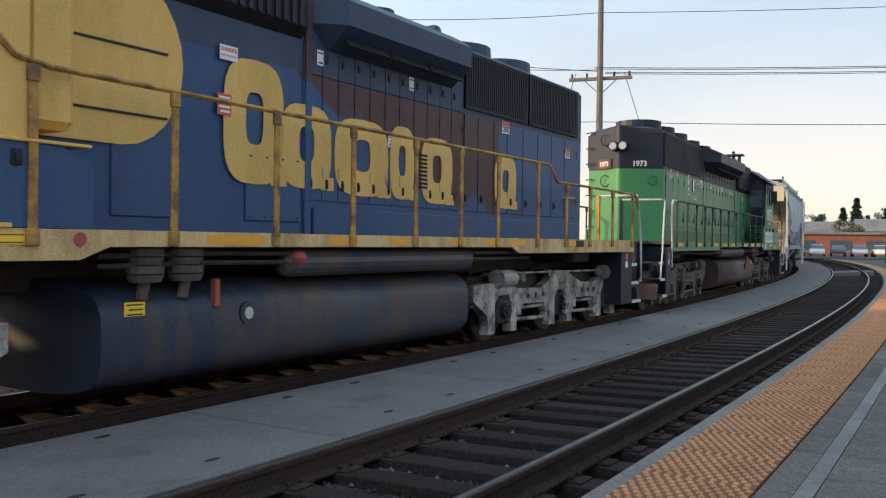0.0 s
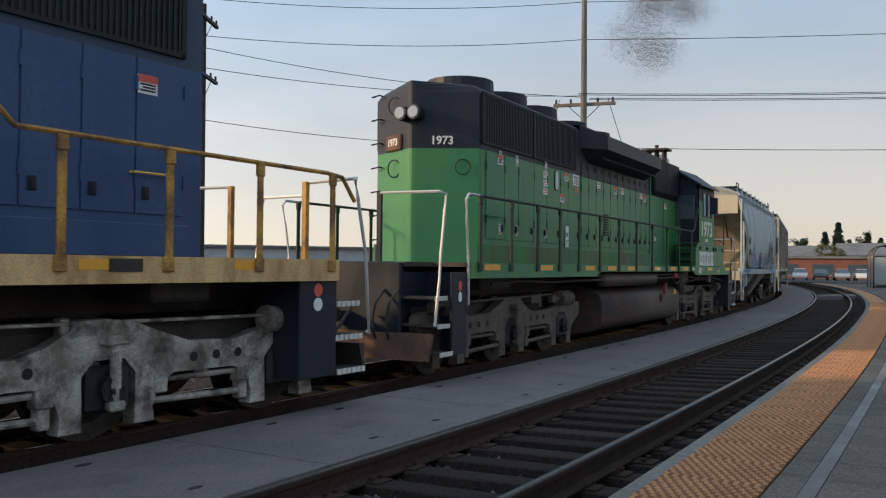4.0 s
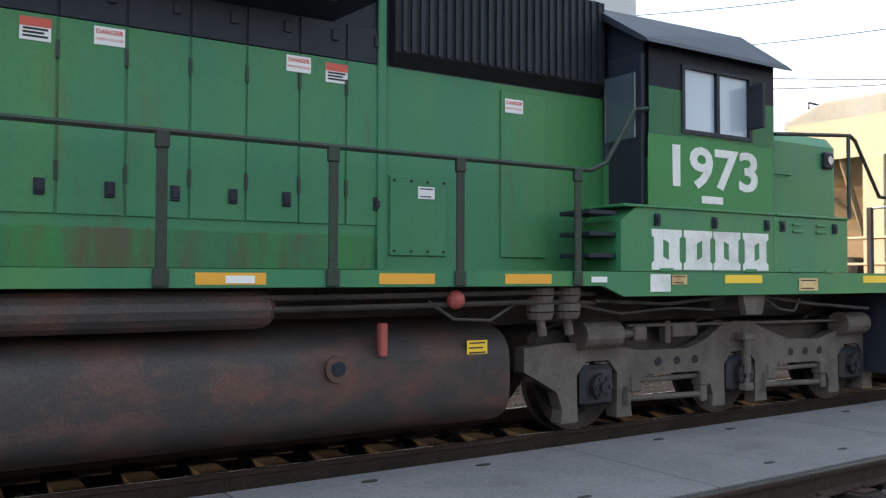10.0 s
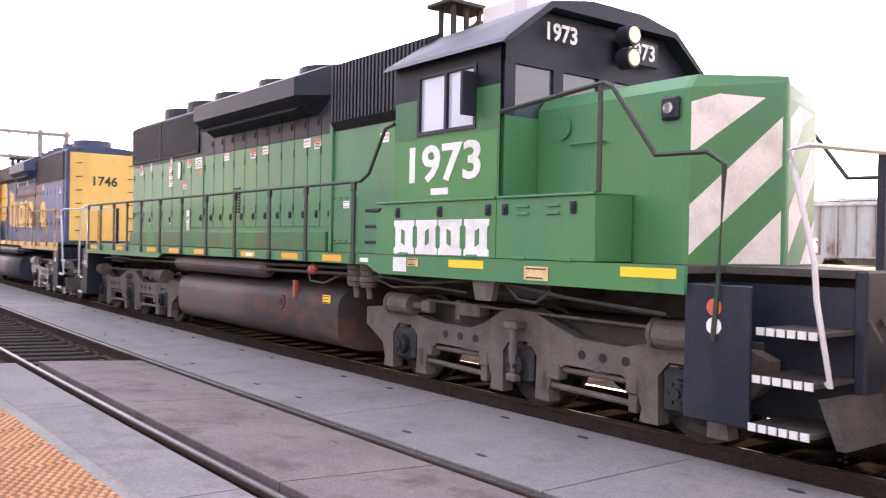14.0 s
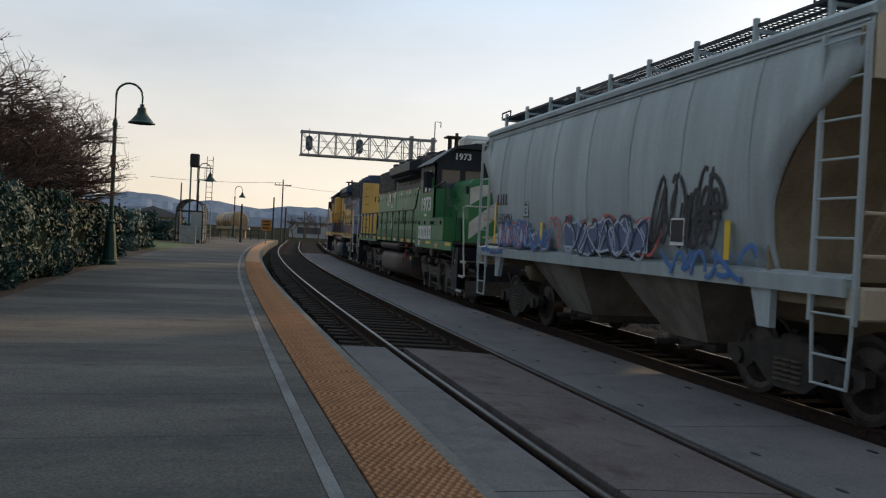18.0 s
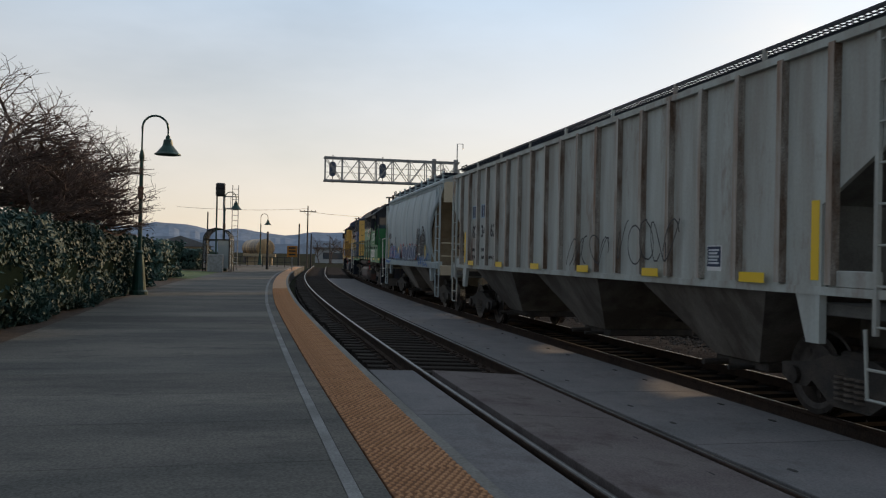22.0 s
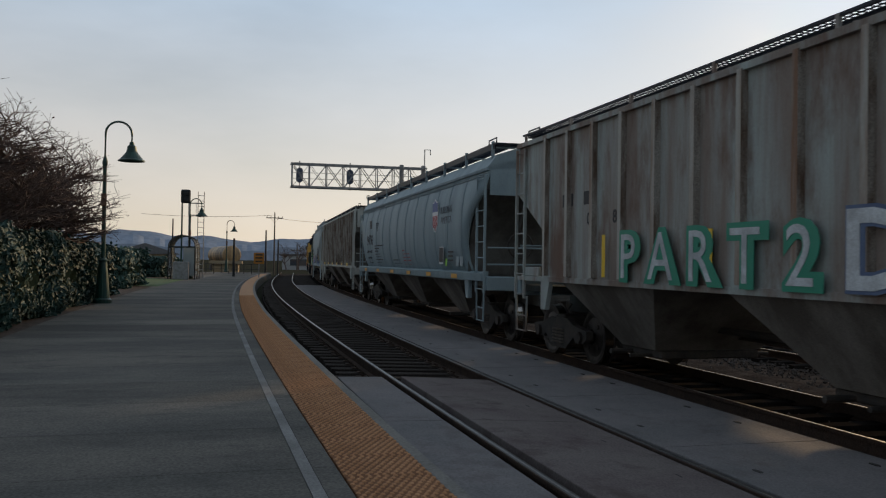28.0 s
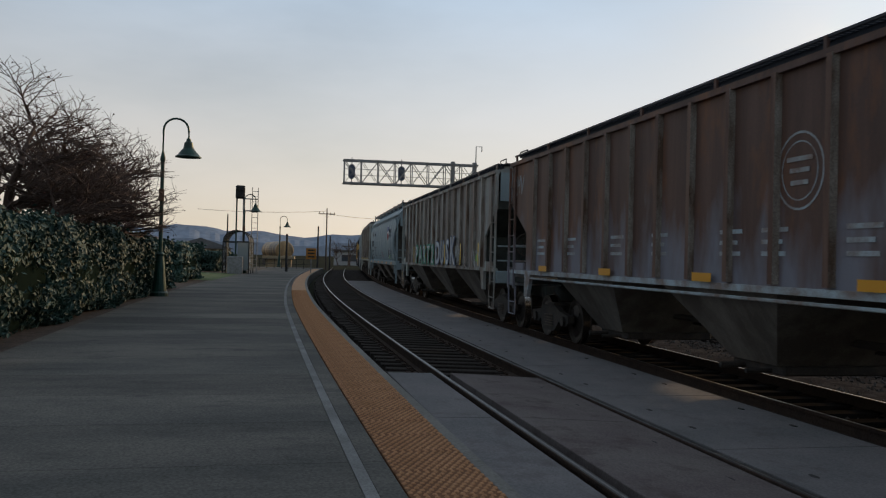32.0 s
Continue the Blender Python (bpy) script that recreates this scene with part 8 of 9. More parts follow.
def utility_pole(x, y, high, arms, turn, wood=WOOD_POLE, label="weathered wooden utility pole with crossarm", r=0.15):
    """A wooden pole with crossarms, braces and insulators. arms: heights."""
    p = tagged(new("utility_pole"), label, "utility pole", "utility poles")
    p.matrix_basis = pose(x, y, -0.4, 0, 0, turn)
    bm = bmesh.new()
    rod(bm, (0, 0, 0), (0, 0, high + 0.4), r, 10, r * 0.62)
    part("pole", bm, wood, p)
    for z in arms:
        bm = bmesh.new()
        box(bm, -1.15, 1.15, -0.17, -0.05, z + 0.34, z + 0.46, 0.01)
        arm = part("crossarm", bm, wood, p)
        bm = bmesh.new()
        for q in (-1, 1):
            rod(bm, (q * 0.6, -0.1, z + 0.36), (0, -0.1, z - 0.2), 0.015, 5)
        part("brace", bm, DARK_STEEL, arm)
        for q in (-1.05, -0.5, 0.5, 1.05):
            bm = spun(bmesh.new(), [(0.0, 0), (0.03, 0), (0.05, 0.06), (0.03, 0.1), (0.05, 0.14), (0.0, 0.18)], 8, Matrix.Translation((q, -0.11, z + 0.46)))
            part("insulator", bm, DARK_STEEL, arm)
    return p


P1, P2, P4, P3 = (29.41, 12.48), (20.31, 22.67), (41.28, -21.46), (-8.42, 31.89)
utility_pole(*P1, 12.3, (7.5,), 104, PALE_POLE)
utility_pole(*P2, 10.4, (9.9, 7.9), 30, DARK_STEEL, "dark utility pole with two crossarms and equipment")
utility_pole(*P4, 11.5, (7.4,), 20)
utility_pole(*P3, 10.5, (9.9, 7.9), 60)
WIRE = plain("black_wire", (0.02, 0.02, 0.02), 0.6)


def wire(a, b, sag, r=0.012):
    """A hanging wire between two points."""
    bm = bmesh.new()
    a, b = Vector(a), Vector(b)
    pipe(bm, [a.lerp(b, k / 16) - Vector((0, 0, 4 * sag * (k / 16) * (1 - k / 16))) for k in range(17)], r, 4)
    return tagged(part("overhead_wire", bm, WIRE), "thin black overhead power wire", "wire", "overhead wires")


for z1, z2 in ((11.3, 10.6), (9.9, 9.3), (7.75, 8.9), (7.8, 8.2), (5.9, 6.4)):
    for d in ((-0.5, 0.5) if abs(z1 - 7.77) < 0.1 else (0,)):
        wire((P1[0] + d, P1[1], z1), (P4[0] + d, P4[1], z1 + 0.3), 0.5)
    wire((P1[0], P1[1], z1), (P2[0], P2[1], z2), 0.3)
for z in (10.4, 10.1, 9.8, 8.4, 7.0, 5.6, 4.7):
    wire((P2[0], P2[1], z), (P3[0], P3[1], z + 0.3), 0.6)
for q in (-0.9, 0.9):
    wire((P1[0] + q * 0.35, P1[1] - q * 0.9, 7.7), (P1[0] + q * 1.6, P1[1] - q * 3.4, -0.4), 0.0)

# poles, signs, tank cars and sheds down the line
def far_spot(bearing, dist):
    a = radians(bearing + 0.75)
    return -math.sin(a) * dist, math.cos(a) * dist


for bearing, dist, high, arms in ((84.2, 120, 8.2, (7.4,)), (84.75, 100, 5.0, ()), (83.95, 105, 4.0, ()), (82.7, 160, 4.6, (3.4,)), (90.6, 110, 6.5, ()), (86.8, 74, 3.4, ())):
    utility_pole(*far_spot(bearing, dist), high, arms, bearing, DARK_STEEL if not arms else WOOD_POLE, "distant wooden pole beside the railway", 0.13)
wire((*far_spot(84.2, 120), 7.8), (*far_spot(92.5, 118), 7.4), 0.3, 0.02)
wire((*far_spot(84.2, 120), 7.4), (*far_spot(78, 130), 7.4), 0.3, 0.02)
x, y = far_spot(85.2, 71)
sg = tagged(new("warning_sign"), "orange square warning sign on a post", "sign")
sg.matrix_basis = pose(x, y, 0, 0, 0, 85)
bm = bmesh.new()
box(bm, -0.04, 0.04, -0.04, 0.04, -0.4, 2.1)
part("post", bm, GALV, sg)
bm = bmesh.new()
box(bm, -0.42, 0.42, -0.06, -0.04, 1.3, 2.2, 0.02)
part("panel", bm, SIGN_YELLOW, sg)
bm = bmesh.new()
for z in (1.5, 1.78, 2.03):
    box(bm, -0.28, 0.28, -0.066, -0.06, z - 0.06, z + 0.06)
part("symbol", bm, DARK_STEEL, sg)


def tank_car(x, y, turn):
    """A parked tank car: barrel, domed ends, saddles, trucks."""
    t = tagged(new("tank_car"), "parked tan and black railway tank car", "tank car")
    t.matrix_basis = pose(x, y, 0, 0, 0, turn)
    bm = bmesh.new()
    rod(bm, (-6, 0, 2.2), (6, 0, 2.2), 1.25, 24)
    for q in (-6, 6):
        bmesh.ops.create_uvsphere(bm, u_segments=20, v_segments=10, radius=1.24, matrix=Matrix.Translation((q, 0, 2.2)) @ Matrix.Diagonal((0.35, 1, 1, 1)))
    part("barrel", bm, mat("tan_tank_paint", (0.42, 0.27, 0.13), 0.5, scale=0.6, second=(0.06, 0.05, 0.045), amount=0.4, grain=0.1, stretch=(1, 1, 0.3)), t)
    for q in (-4.6, 4.6):
        bm = bmesh.new()
        box(bm, q - 1.1, q + 1.1, -1.1, 1.1, 0.0, 0.95, 0.05)
        part("truck", bm, TRUCK_DARK, t)
    bm = bmesh.new()
    box(bm, -6.9, 6.9, -0.4, 0.4, 0.85, 1.1)
    part("centre_sill", bm, TRUCK_DARK, t)


tank_car(*far_spot(87.4, 124), 8)


def shed(x, y, turn, w, d, h, wall, roof, label, windows=0, flat=False):
    """A low building with a roof and windows."""
    b = tagged(new("building"), label, "building")
    b.matrix_basis = pose(x, y, -0.42, 0, 0, turn)
    bm = bmesh.new()
    box(bm, -w / 2, w / 2, -d / 2, d / 2, 0, h)
    part("wall", bm, wall, b)
    bm = bmesh.new()
    if flat:
        box(bm, -w / 2 - 0.4, w / 2 + 0.4, -d / 2 - 0.4, d / 2 + 0.4, h, h + 0.35)
    else:
        extrude(bm, [(-d / 2 - 0.5, h), (0, h + d * 0.18), (d / 2 + 0.5, h)], -w / 2 - 0.4, w / 2 + 0.4, "x")
    part("roof", bm, roof, b)
    for k in range(windows):
        u = -w / 2 + w * (k + 0.5) / windows
        bm = bmesh.new()
        box(bm, u - w / windows * 0.3, u + w / windows * 0.3, -d / 2 - 0.05, -d / 2, h * 0.3, h * 0.75)
        wd = part("window", bm, GLASS, b)
        bm = bmesh.new()
        box(bm, u - w / windows * 0.33, u + w / windows * 0.33, -d / 2 - 0.1, -d / 2, h * 0.26, h * 0.3)
        part("sill", bm, GALV, wd)
    return b


BRICK = mat("red_brown_brick", (0.19, 0.072, 0.05), 0.85, scale=0.6, second=(0.14, 0.06, 0.045), amount=0.4, grain=0.15, fine=6)
TANWALL = mat("tan_wall_paint", (0.33, 0.26, 0.17), 0.8, scale=0.4, second=(0.36, 0.26, 0.15), amount=0.4, grain=0.1)
ROOFG = mat("grey_shingle_roof", (0.16, 0.16, 0.165), 0.85, scale=0.5, second=(0.11, 0.11, 0.11), amount=0.4, grain=0.2, fine=8)
GREYWALL = mat("pale_grey_siding", (0.42, 0.43, 0.44), 0.8, scale=0.4, second=(0.33, 0.34, 0.35), amount=0.4, grain=0.08)
shed(*far_spot(87.25, 108), -4, 5.0, 3, 1.5, TANWALL, TANWALL, "low tan trackside wall and shed", 0, True)
shed(*far_spot(92.3, 125), 4, 10, 8, 2.6, TANWALL, ROOFG, "small tan house behind the hedge", 2)
shed(*far_spot(95.0, 150), 0, 16, 9, 2.8, GREYWALL, ROOFG, "grey house behind the hedge", 3)
shed(*far_spot(-83.5, 150), -90 + 6, 70, 14, 3.6, BRICK, ROOFG, "long red brick building behind the car park", 14, True)
shed(*far_spot(-87, 185), -84, 24, 14, 4.6, GREYWALL, ROOFG, "grey house with a pitched roof", 4)
shed(*far_spot(-80, 190), -84, 20, 12, 4.6, GREYWALL, ROOFG, "grey house with a pitched roof", 4)
shed(*far_spot(-36, 120), -36, 90, 16, 4.0, GREYWALL, ROOFG, "long pale warehouse beyond the yard", 0, True)
shed(*far_spot(2, 150), 0, 60, 16, 5.5, GREYWALL, ROOFG, "long pale warehouse beyond the yard", 0, True)
shed(*far_spot(76, 190), 80, 50, 10, 3.0, GREYWALL, ROOFG, "low pale sheds across the junction", 6, True)
shed(*far_spot(79.5, 150), 80, 3, 2, 3.0, LABEL_WHITE, LABEL_WHITE, "small white trackside cabinet", 0, True)

# yard fence beyond the platform's far end
fence = tagged(new("fence"), "thin dark railing at the platform's far end", "fence")
for k in range(16):
    x, y = spot(-88 - k * 0.1, -2.6 - k * 0.75)
    bm = bmesh.new()
    box(bm, x - 0.03, x + 0.03, y - 0.03, y + 0.03, 0, 1.2)
    part("post", bm, DARK_STEEL, fence)
bm = bmesh.new()
a, b2 = spot(-88, -2.6), spot(-89.5, -13.9)
for z in (0.65, 1.15):
    rod(bm, (*a, z), (*b2, z), 0.025, 5)
part("rail", bm, DARK_STEEL, fence)

# parked hoppers on a yard track behind the train
parked = copy_thing(last, pose(-13.5, 41.0, 0, 0, 0, 4))
tagged(parked, "grey hopper parked on a yard track", "hopper car")


def parked_car(x, y, turn, paint, label):
    """A parked car: lower body, cabin, wheels, windows."""
    c = tagged(new("parked_car"), label, "car", "parked cars")
    c.matrix_basis = pose(x, y, 0.1, 0, 0, turn)
    bm = bmesh.new()
    extrude(bm, [(-2.2, 0.35), (2.2, 0.35), (2.25, 0.6), (2.1, 0.82), (1.15, 0.92), (-1.7, 0.95), (-2.2, 0.85), (-2.25, 0.55)], -0.88, 0.88, "y")
    part("body", bm, paint, c)
    bm = bmesh.new()
    a = [bm.verts.new(p) for p in ((-1.75, -0.84, 0.92), (1.1, -0.84, 0.9), (1.1, 0.84, 0.9), (-1.75, 0.84, 0.92))]
    b = [bm.verts.new(p) for p in ((-1.2, -0.66, 1.44), (0.4, -0.66, 1.44), (0.4, 0.66, 1.44), (-1.2, 0.66, 1.44))]
    for j in range(4):
        bm.faces.new((a[j], a[(j + 1) % 4], b[(j + 1) % 4], b[j]))
    bm.faces.new(b)
    bmesh.ops.recalc_face_normals(bm, faces=bm.faces[:])
    part("window", bm, GLASS, c)
    bm = bmesh.new()
    box(bm, -1.2, 0.4, -0.68, 0.68, 1.43, 1.48, 0.02)
    part("roof", bm, paint, c)
    for u in (-1.4, 1.4):
        for q in (-0.8, 0.8):
            bm = bmesh.new()
            rod(bm, (u, q - 0.1, 0.32), (u, q + 0.1, 0.32), 0.32, 14)
            part("wheel", bm, MESH_BLACK, c)
    return c


bm = bmesh.new()
box(bm, 100, 141, -16, 30, -0.45, 0.1)
tagged(part("car_park", bm, JOINT), "dark asphalt car park beyond the platform", "car park", kind="structure")
PAINTS = [plain("silver_car_paint", (0.4, 0.42, 0.45), 0.3, 0.5), plain("white_car_paint", (0.7, 0.7, 0.7), 0.3), plain("dark_car_paint", (0.04, 0.05, 0.07), 0.3), plain("blue_car_paint", (0.05, 0.09, 0.2), 0.3)]
NAMES = ("silver parked car beside the brick building", "white parked car beside the brick building", "black parked car beside the brick building", "dark blue parked car beside the brick building")
for k in range(16):
    x, y = far_spot(-80.0 - 1.15 * k, 121)
    parked_car(x, y, 8 + (k * 37 % 9), PAINTS[(k * 5 + k // 3) % 4], NAMES[(k * 5 + k // 3) % 4])

# ---- planting ----
LEAF = mat("dark_glossy_hedge_leaf", (0.055, 0.11, 0.092), 0.6, spec=0.3, scale=1.2, second=(0.03, 0.065, 0.055), amount=0.5, grain=0.15, bump=0, island=0.45)
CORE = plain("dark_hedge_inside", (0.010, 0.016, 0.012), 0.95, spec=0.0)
BARK = mat("dark_tree_bark", (0.10, 0.068, 0.056), 0.9, scale=6, second=(0.06, 0.04, 0.034), grain=0.3)
RED_BUD = mat("dark_red_spring_leaf", (0.085, 0.035, 0.028), 0.7, scale=3, grain=0.3, bump=0, island=0.5)
NEEDLE = mat("dark_spruce_needles", (0.018, 0.035, 0.026), 0.8, scale=2, second=(0.03, 0.045, 0.03), grain=0.3, bump=0, island=0.4)
GREENLEAF = mat("yellow_green_foliage", (0.10, 0.11, 0.025), 0.7, scale=2, grain=0.3, bump=0, island=0.4)
MULCH = mat("bark_mulch", (0.06, 0.038, 0.026), 0.95, scale=4, second=(0.03, 0.02, 0.015), amount=0.5, grain=0.5, fine=25, bump=0.8)
GRASS = mat("mown_grass", (0.06, 0.11, 0.025), 0.9, scale=2, second=(0.04, 0.07, 0.02), amount=0.5, grain=0.4, fine=30, bump=0.5)
b = ribbon(bmesh.new(), [(-6.6, -0.1), (-6.6, PZ - 0.02), (-15.0, PZ + 0.15)], -88, -8.5, 1.5)
tagged(part("planting_bed", b, MULCH), "dark mulch bed along the platform", kind="structure")
b = ribbon(bmesh.new(), [(-6.65, PZ), (-10.5, PZ + 0.1)], -62, -46, 1.5)
tagged(part("lawn", b, GRASS), "small patch of mown grass", kind="structure")


def leaves(name, pts, nrm, size, material, parent, seed, long=2.0):
    """Many small folded leaves at the points, as one mesh."""
    rs = np.random.RandomState(seed)
    n = len(pts)
    d = nrm + rs.normal(0, 0.55, (n, 3))
    d /= np.linalg.norm(d, axis=1)[:, None]
    t = rs.normal(0, 1, (n, 3)) + (0, 0, 0.25)
    t -= d * (t * d).sum(1)[:, None]
    t /= np.linalg.norm(t, axis=1)[:, None]
    w = np.cross(d, t)
    sz = (size * rs.uniform(0.6, 1.35, n))[:, None]
    v = np.stack([pts - t * sz * long / 2, pts + w * sz / 2 + d * sz * 0.12, pts + t * sz * long / 2, pts - w * sz / 2 + d * sz * 0.12], 1).reshape(-1, 3)
    q = np.arange(n)[:, None] * 4
    me = bpy.data.meshes.new(name)
    me.from_pydata(v.tolist(), [], np.concatenate([q + (0, 1, 2), q + (0, 2, 3)]).tolist())
    me.materials.append(material)
    ob = new(name, me)
    ob.parent = parent
    return ob


def shrub(s0, s1, o0, o1, high, count, seed, label, size=0.05):
    """A clipped evergreen shrub: a core coloured dark as inner shade, and many leaves on a lumpy skin."""
    rs = np.random.RandomState(seed)
    c = tagged(new("hedge_shrub"), label, "hedge", "hedge along the platform")
    cs, co = (s0 + s1) / 2, (o0 + o1) / 2
    x, y, h = on_line(cs, co)
    c.matrix_basis = pose(x, y, PZ - 0.02, 0, 0, math.degrees(h))
    a, b = (s1 - s0) / 2, (o1 - o0) / 2

    def skin(u, v):
        """Point and normal of a rounded box with bumps."""
        p = np.stack([np.cos(u) * np.cos(v), np.sin(u) * np.cos(v), np.sin(v)], -1)
        q = np.sign(p) * np.abs(p) ** 0.5
        q /= np.maximum(1e-6, np.abs(q).max(-1, keepdims=True)) ** 0.75
        bump = 1 + 0.09 * np.sin(5 * u + seed) * np.cos(4 * v + seed) + 0.06 * np.sin(11 * u + 2 * seed) * np.sin(9 * v) + 0.04 * np.sin(23 * u) * np.cos(19 * v + seed)
        return q * bump[..., None] * (a, b, high / 2) + (0, 0, high / 2), p
    # closed near-black skin behind the leaves, painting the shade of the inside
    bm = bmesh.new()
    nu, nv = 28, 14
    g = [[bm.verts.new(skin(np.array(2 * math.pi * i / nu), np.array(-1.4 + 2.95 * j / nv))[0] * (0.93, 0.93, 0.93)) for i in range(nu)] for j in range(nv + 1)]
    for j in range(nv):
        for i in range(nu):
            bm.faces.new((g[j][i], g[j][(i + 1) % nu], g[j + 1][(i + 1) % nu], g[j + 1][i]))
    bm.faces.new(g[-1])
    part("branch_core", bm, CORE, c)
    u, v = rs.uniform(0, 6.283, count), np.arcsin(rs.uniform(-0.75, 1, count))
    p, nr = skin(u, v)
    p = p * (1 + rs.normal(-0.02, 0.035, count))[:, None] + rs.normal(0, 0.02, (count, 3))
    p[:, 2] = np.maximum(p[:, 2], 0.05)
    leaves("foliage", p, nr, size, LEAF, c, seed)
    return c


for i, (s0, s1, o0, o1, hgt, n, sz) in enumerate(((-13.4, -9.4, -10.0, -7.3, 1.95, 22000, 0.055), (-18.4, -12.6, -10.2, -7.15, 2.05, 36000, 0.06), (-23.6, -17.6, -10.2, -7.1, 2.0, 28000, 0.07), (-29.4, -22.8, -10.2, -7.1, 1.98, 19000, 0.085), (-36.0, -28.8, -10.2, -7.2, 1.85, 12000, 0.095), (-49.5, -42.0, -10.2, -7.6, 1.85, 7000, 0.12), (-74.0, -66.0, -11.5, -8.6, 1.5, 3500, 0.16))):
    shrub(s0, s1, o0, o1, hgt, n, 11 + i, "dense dark evergreen hedge shrub beside the platform", sz)


def bare_tree(x, y, z, high, spread, seed, label, buds=0, lean=(0, 0), levels=5, start=0.25, bark=BARK):
    """A leafless tree: tapered trunk, limbs and fine twigs."""
    rng = random.Random(seed)
    tr = tagged(new("bare_tree"), label, "tree", "leafless trees")
    tr.matrix_basis = pose(x, y, z)
    bm, tw = bmesh.new(), bmesh.new()
    tips = []

    def grow(p, d, length, r, lev):
        steps = 4
        pts = [p]
        for k in range(steps):
            d = (d + Vector((rng.gauss(0, 0.13), rng.gauss(0, 0.13), rng.gauss(0.02, 0.08)))).normalized()
            p = p + d * length / steps
            pts.append(p)
        target = bm if lev < 3 else tw
        n = 7 if lev < 2 else (5 if lev < 3 else 3)
        rings = []
        for i, q in enumerate(pts):
            rr = r * (1 - 0.55 * i / steps)
            f = (pts[min(i + 1, steps)] - pts[max(i - 1, 0)]).to_track_quat("Z", "Y").to_matrix()
            rings.append([target.verts.new(q + f @ Vector((rr * math.cos(6.283 * k / n), rr * math.sin(6.283 * k / n), 0))) for k in range(n)])
        for a, b in zip(rings, rings[1:]):
            for k in range(n):
                target.faces.new((a[k], a[(k + 1) % n], b[(k + 1) % n], b[k]))
        if lev >= levels:
            tips.extend(pts[2:])
            return
        kids = rng.randint(3, 4) if lev < 2 else rng.randint(3, 5)
        for k in range(kids):
            at = pts[min(steps, 1 + int((k + rng.random()) * steps / kids))] if lev else pts[-1 - (k % 2)]
            ang = 6.283 * (k / kids) + rng.uniform(-0.5, 0.5)
            out = Vector((math.cos(ang), math.sin(ang), 0)) * spread
            nd = (d * 0.75 + out * rng.uniform(0.5, 0.9) + Vector((lean[0], lean[1], 0.12)) * 0.3).normalized()
            grow(at, nd, length * rng.uniform(0.62, 0.85), max(0.004, r * 0.55), lev + 1)
    grow(Vector((0, 0, 0)), Vector((lean[0] * 0.2, lean[1] * 0.2, 1)).normalized(), high * start, high * 0.022, 0)
    part("trunk", bm, bark, tr)
    tagged(part("twig_mass", tw, bark, tr), kind="stuff")
    if buds:
        pt = np.array([rng.choice(tips) for _ in range(buds)])
        leaves("bud_mass", pt + np.random.RandomState(seed).normal(0, 0.04, pt.shape), np.zeros_like(pt) + (0, 0, 0.3), 0.035, RED_BUD if seed % 2 else BARK, tr, seed)
    return tr


bare_tree(*spot(-24.0, -9.0), PZ, 12.0, 1.35, 5, "wide leafless tree with reddish twigs over the hedge", 1300, (-0.4, 0.9), 6, 0.2)
bare_tree(*spot(-20.0, -9.6), PZ, 11.0, 1.3, 13, "dense leafless tree behind the hedge", 1000, (-0.5, 0.7), 6, 0.2)
bare_tree(*spot(-30.0, -9.6), PZ, 8.0, 1.3, 7, "low leafless tree with red leaves behind the hedge", 3500, (0, 0.6), 6, 0.2)
for k, (bb, dd, hh) in enumerate(((-35.5, 62, 5.5), (-33.0, 66, 5.8), (-31.0, 64, 4.6), (81.7, 150, 6.5), (82.6, 170, 7.5), (83.4, 160, 6.0), (15, 70, 5.0))):
    bare_tree(*far_spot(bb, dd), -0.4, hh, 0.8, 40 + 2 * k, "small distant leafless tree", 0, (0, 0), 4, 0.3)


def spruce(x, y, high, seed):
    """A spruce: straight trunk and whorls of drooping, ragged boughs."""
    rs = np.random.RandomState(seed)
    t = tagged(new("spruce_tree"), "tall dark spruce behind the car park", "tree", "spruces")
    t.matrix_basis = pose(x, y, -0.4)
    bm = bmesh.new()
    rod(bm, (0, 0, 0), (0, 0, high), high * 0.02, 8, 0.02)
    part("trunk", bm, BARK, t)
    pts = []
    n = int(high * 3)
    for k in range(n):
        z = high * (0.1 + 0.9 * k / n)
        r = high * 0.24 * (1 - k / n) ** 0.85 * rs.uniform(0.7, 1.15) + 0.1
        for j in range(9):
            a = rs.uniform(0, 6.283)
            for q in np.linspace(0.1, 1, 16):
                pts.append((r * q * math.cos(a) + rs.normal(0, 0.12), r * q * math.sin(a) + rs.normal(0, 0.12), z - 0.28 * r * q * q + rs.normal(0, 0.1)))
    pts = np.array(pts)
    leaves("crown", pts, np.zeros_like(pts) + (0, 0, 1.0), high * 0.028, NEEDLE, t, seed, 2.2)
    return t


for k, (bb, dd, hh) in enumerate(((-83.3, 205, 12.2), (-82.55, 210, 10.4), (-81.3, 200, 8.6), (-84.9, 205, 10.0), (-85.6, 215, 9.2), (-87.0, 210, 11.0), (-88.6, 200, 12.0), (-83.9, 220, 9.0), (-80.8, 225, 7.5))):
    spruce(*far_spot(bb, dd), hh, 60 + k)


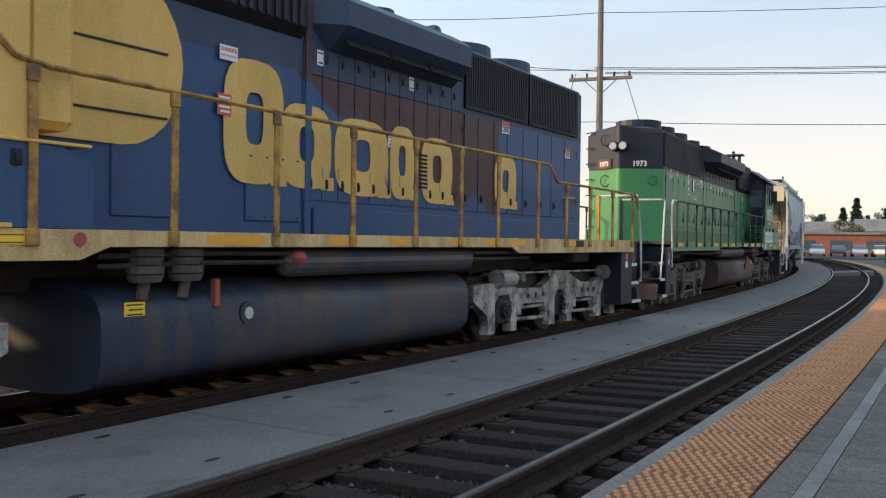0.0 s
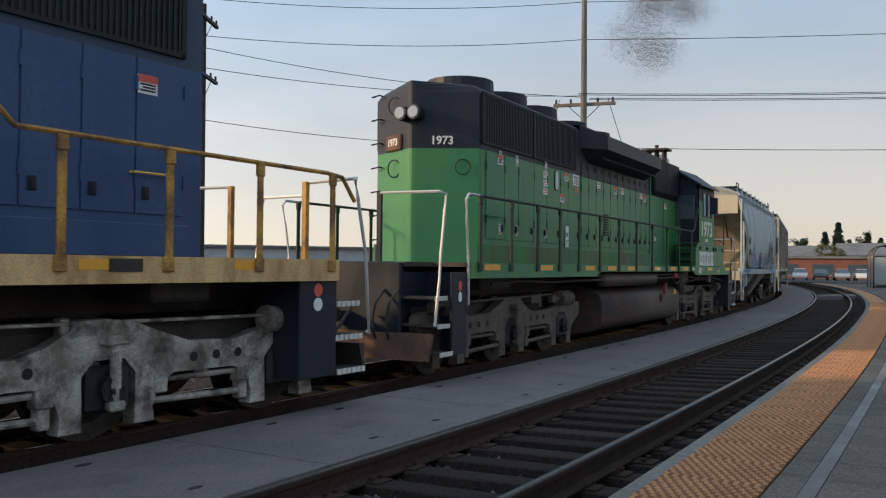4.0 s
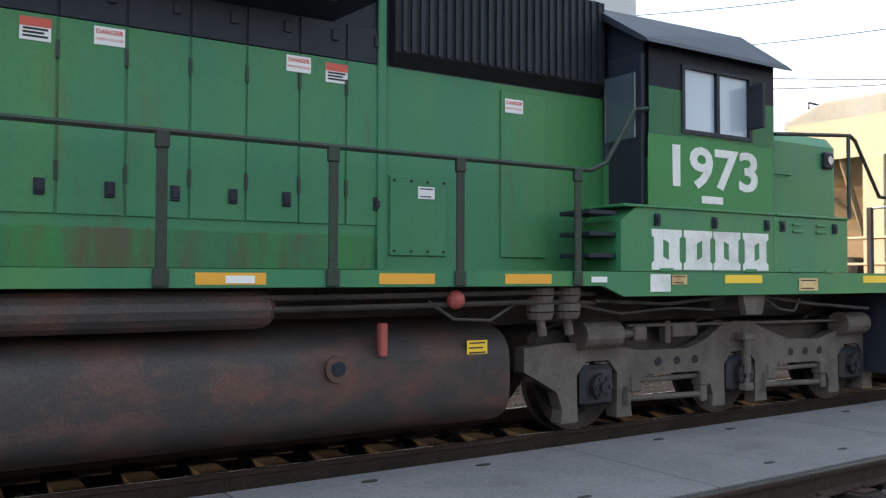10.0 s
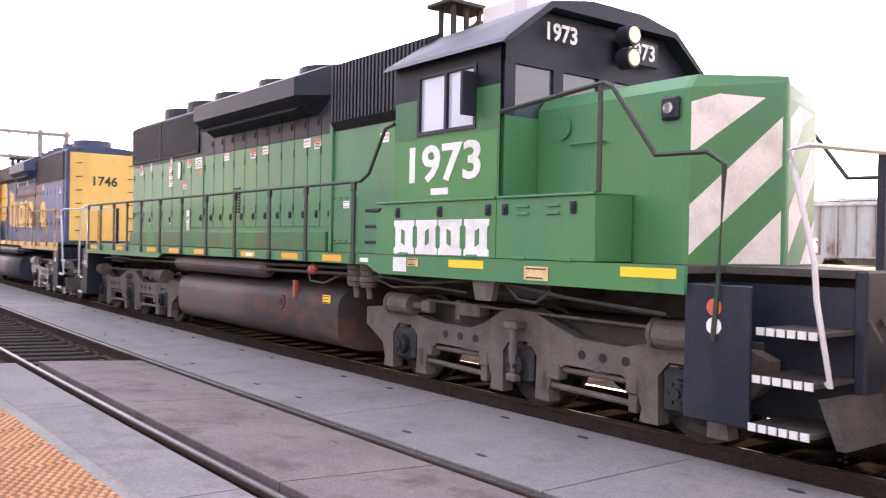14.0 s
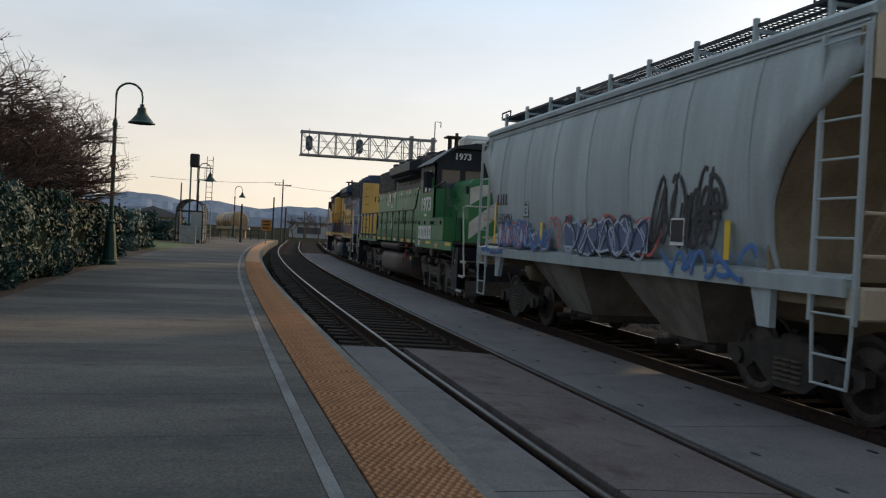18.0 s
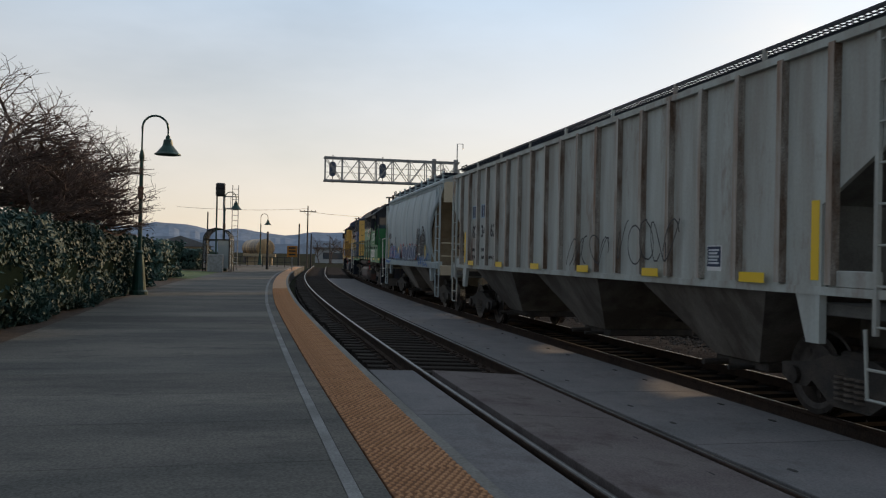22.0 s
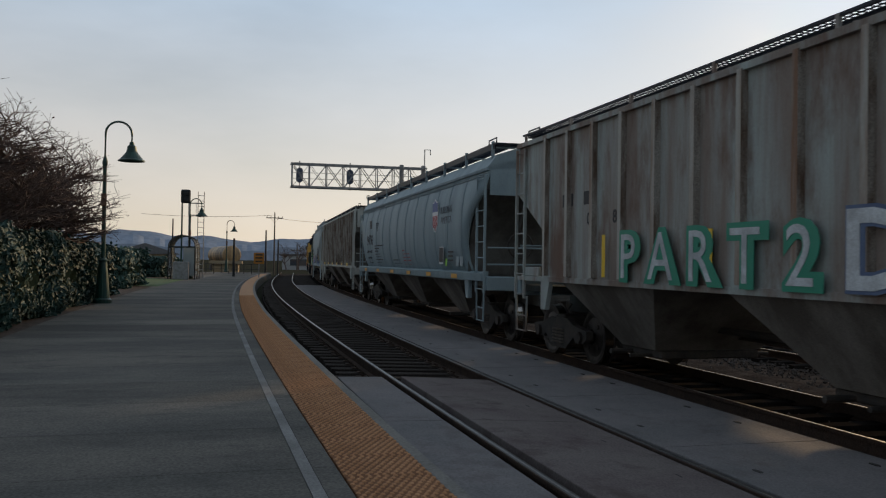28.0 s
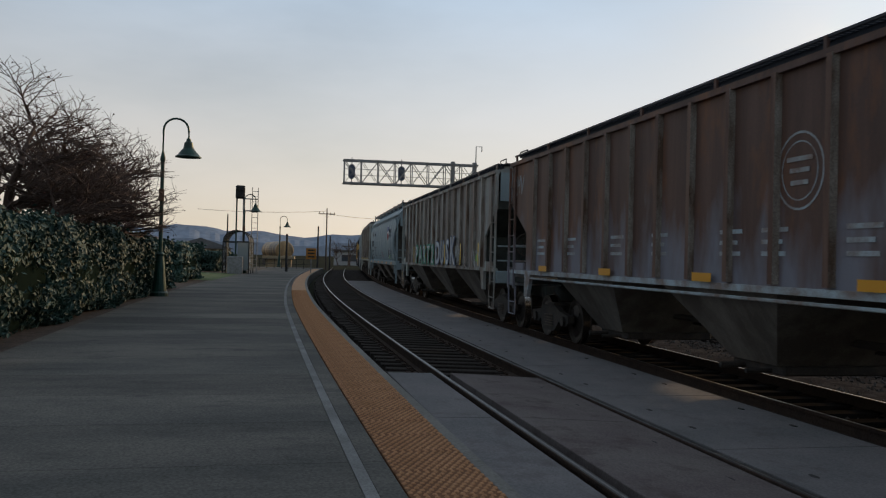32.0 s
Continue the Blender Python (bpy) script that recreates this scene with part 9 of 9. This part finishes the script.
def round_tree(x, y, high, material, seed, label):
    """A leafy tree with limbs and a ragged crown of clumps."""
    rs = np.random.RandomState(seed)
    t = tagged(new("leafy_tree"), label, "tree")
    t.matrix_basis = pose(x, y, -0.4)
    bm = bmesh.new()
    rod(bm, (0, 0, 0), (0, 0, high * 0.5), high * 0.03, 8, high * 0.015)
    for k in range(6):
        a = k * 1.05
        rod(bm, (0, 0, high * 0.35), (high * 0.25 * math.cos(a), high * 0.25 * math.sin(a), high * 0.7), high * 0.012, 5, 0.01)
    part("trunk", bm, BARK, t)
    cl = rs.normal(0, 1, (40, 3)) * (high * 0.17, high * 0.17, high * 0.16) + (0, 0, high * 0.66)
    p = np.concatenate([c + rs.normal(0, high * 0.05, (90, 3)) for c in cl])
    leaves("crown", p, np.zeros_like(p) + (0, 0, 0.6), high * 0.03, material, t, seed, 1.5)


round_tree(*far_spot(-82.7, 170), 6.0, GREENLEAF, 81, "small yellow-green leafing tree by the car park")
for k, bb in enumerate((-78.5, -81.2, -84.6, -85.4, -89.5, -91)):
    round_tree(*far_spot(bb, 190 + 5 * k), 6.5 + (k % 3), NEEDLE if k % 2 else CORE, 90 + k, "dark rounded tree beyond the car park")

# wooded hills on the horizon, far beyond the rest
# distance haze is mixed into the hill colour itself
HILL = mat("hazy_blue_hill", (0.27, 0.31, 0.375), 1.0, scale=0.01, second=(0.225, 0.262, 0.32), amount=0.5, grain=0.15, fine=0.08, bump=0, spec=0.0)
rs = np.random.RandomState(9)
for name, d, base, a0, a1 in (("far_hills", 2100, 92, 30, 130), ("near_hills", 1700, 60, 84, 135)):
    bm = bmesh.new()
    prev = None
    for k in range(161):
        a = a0 + (a1 - a0) * k / 160
        z = base * (0.62 + 0.05 * math.sin(a * 0.21) + 0.05 * math.sin(a * 0.47 + 2) + 0.04 * math.sin(a * 1.3)) + rs.uniform(-1.5, 3.0)
        x, y = far_spot(a, d)
        cur = (bm.verts.new((x, y, -5)), bm.verts.new((x * 1.01, y * 1.01, z * 0.6)), bm.verts.new((x * 1.04, y * 1.04, z)), bm.verts.new((x * 1.1, y * 1.1, z * 0.5)))
        if prev:
            for j in range(3):
                bm.faces.new((prev[j], cur[j], cur[j + 1], prev[j + 1]))
        prev = cur
    bmesh.ops.recalc_face_normals(bm, faces=bm.faces[:])
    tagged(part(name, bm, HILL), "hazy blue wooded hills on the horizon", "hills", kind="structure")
motions()
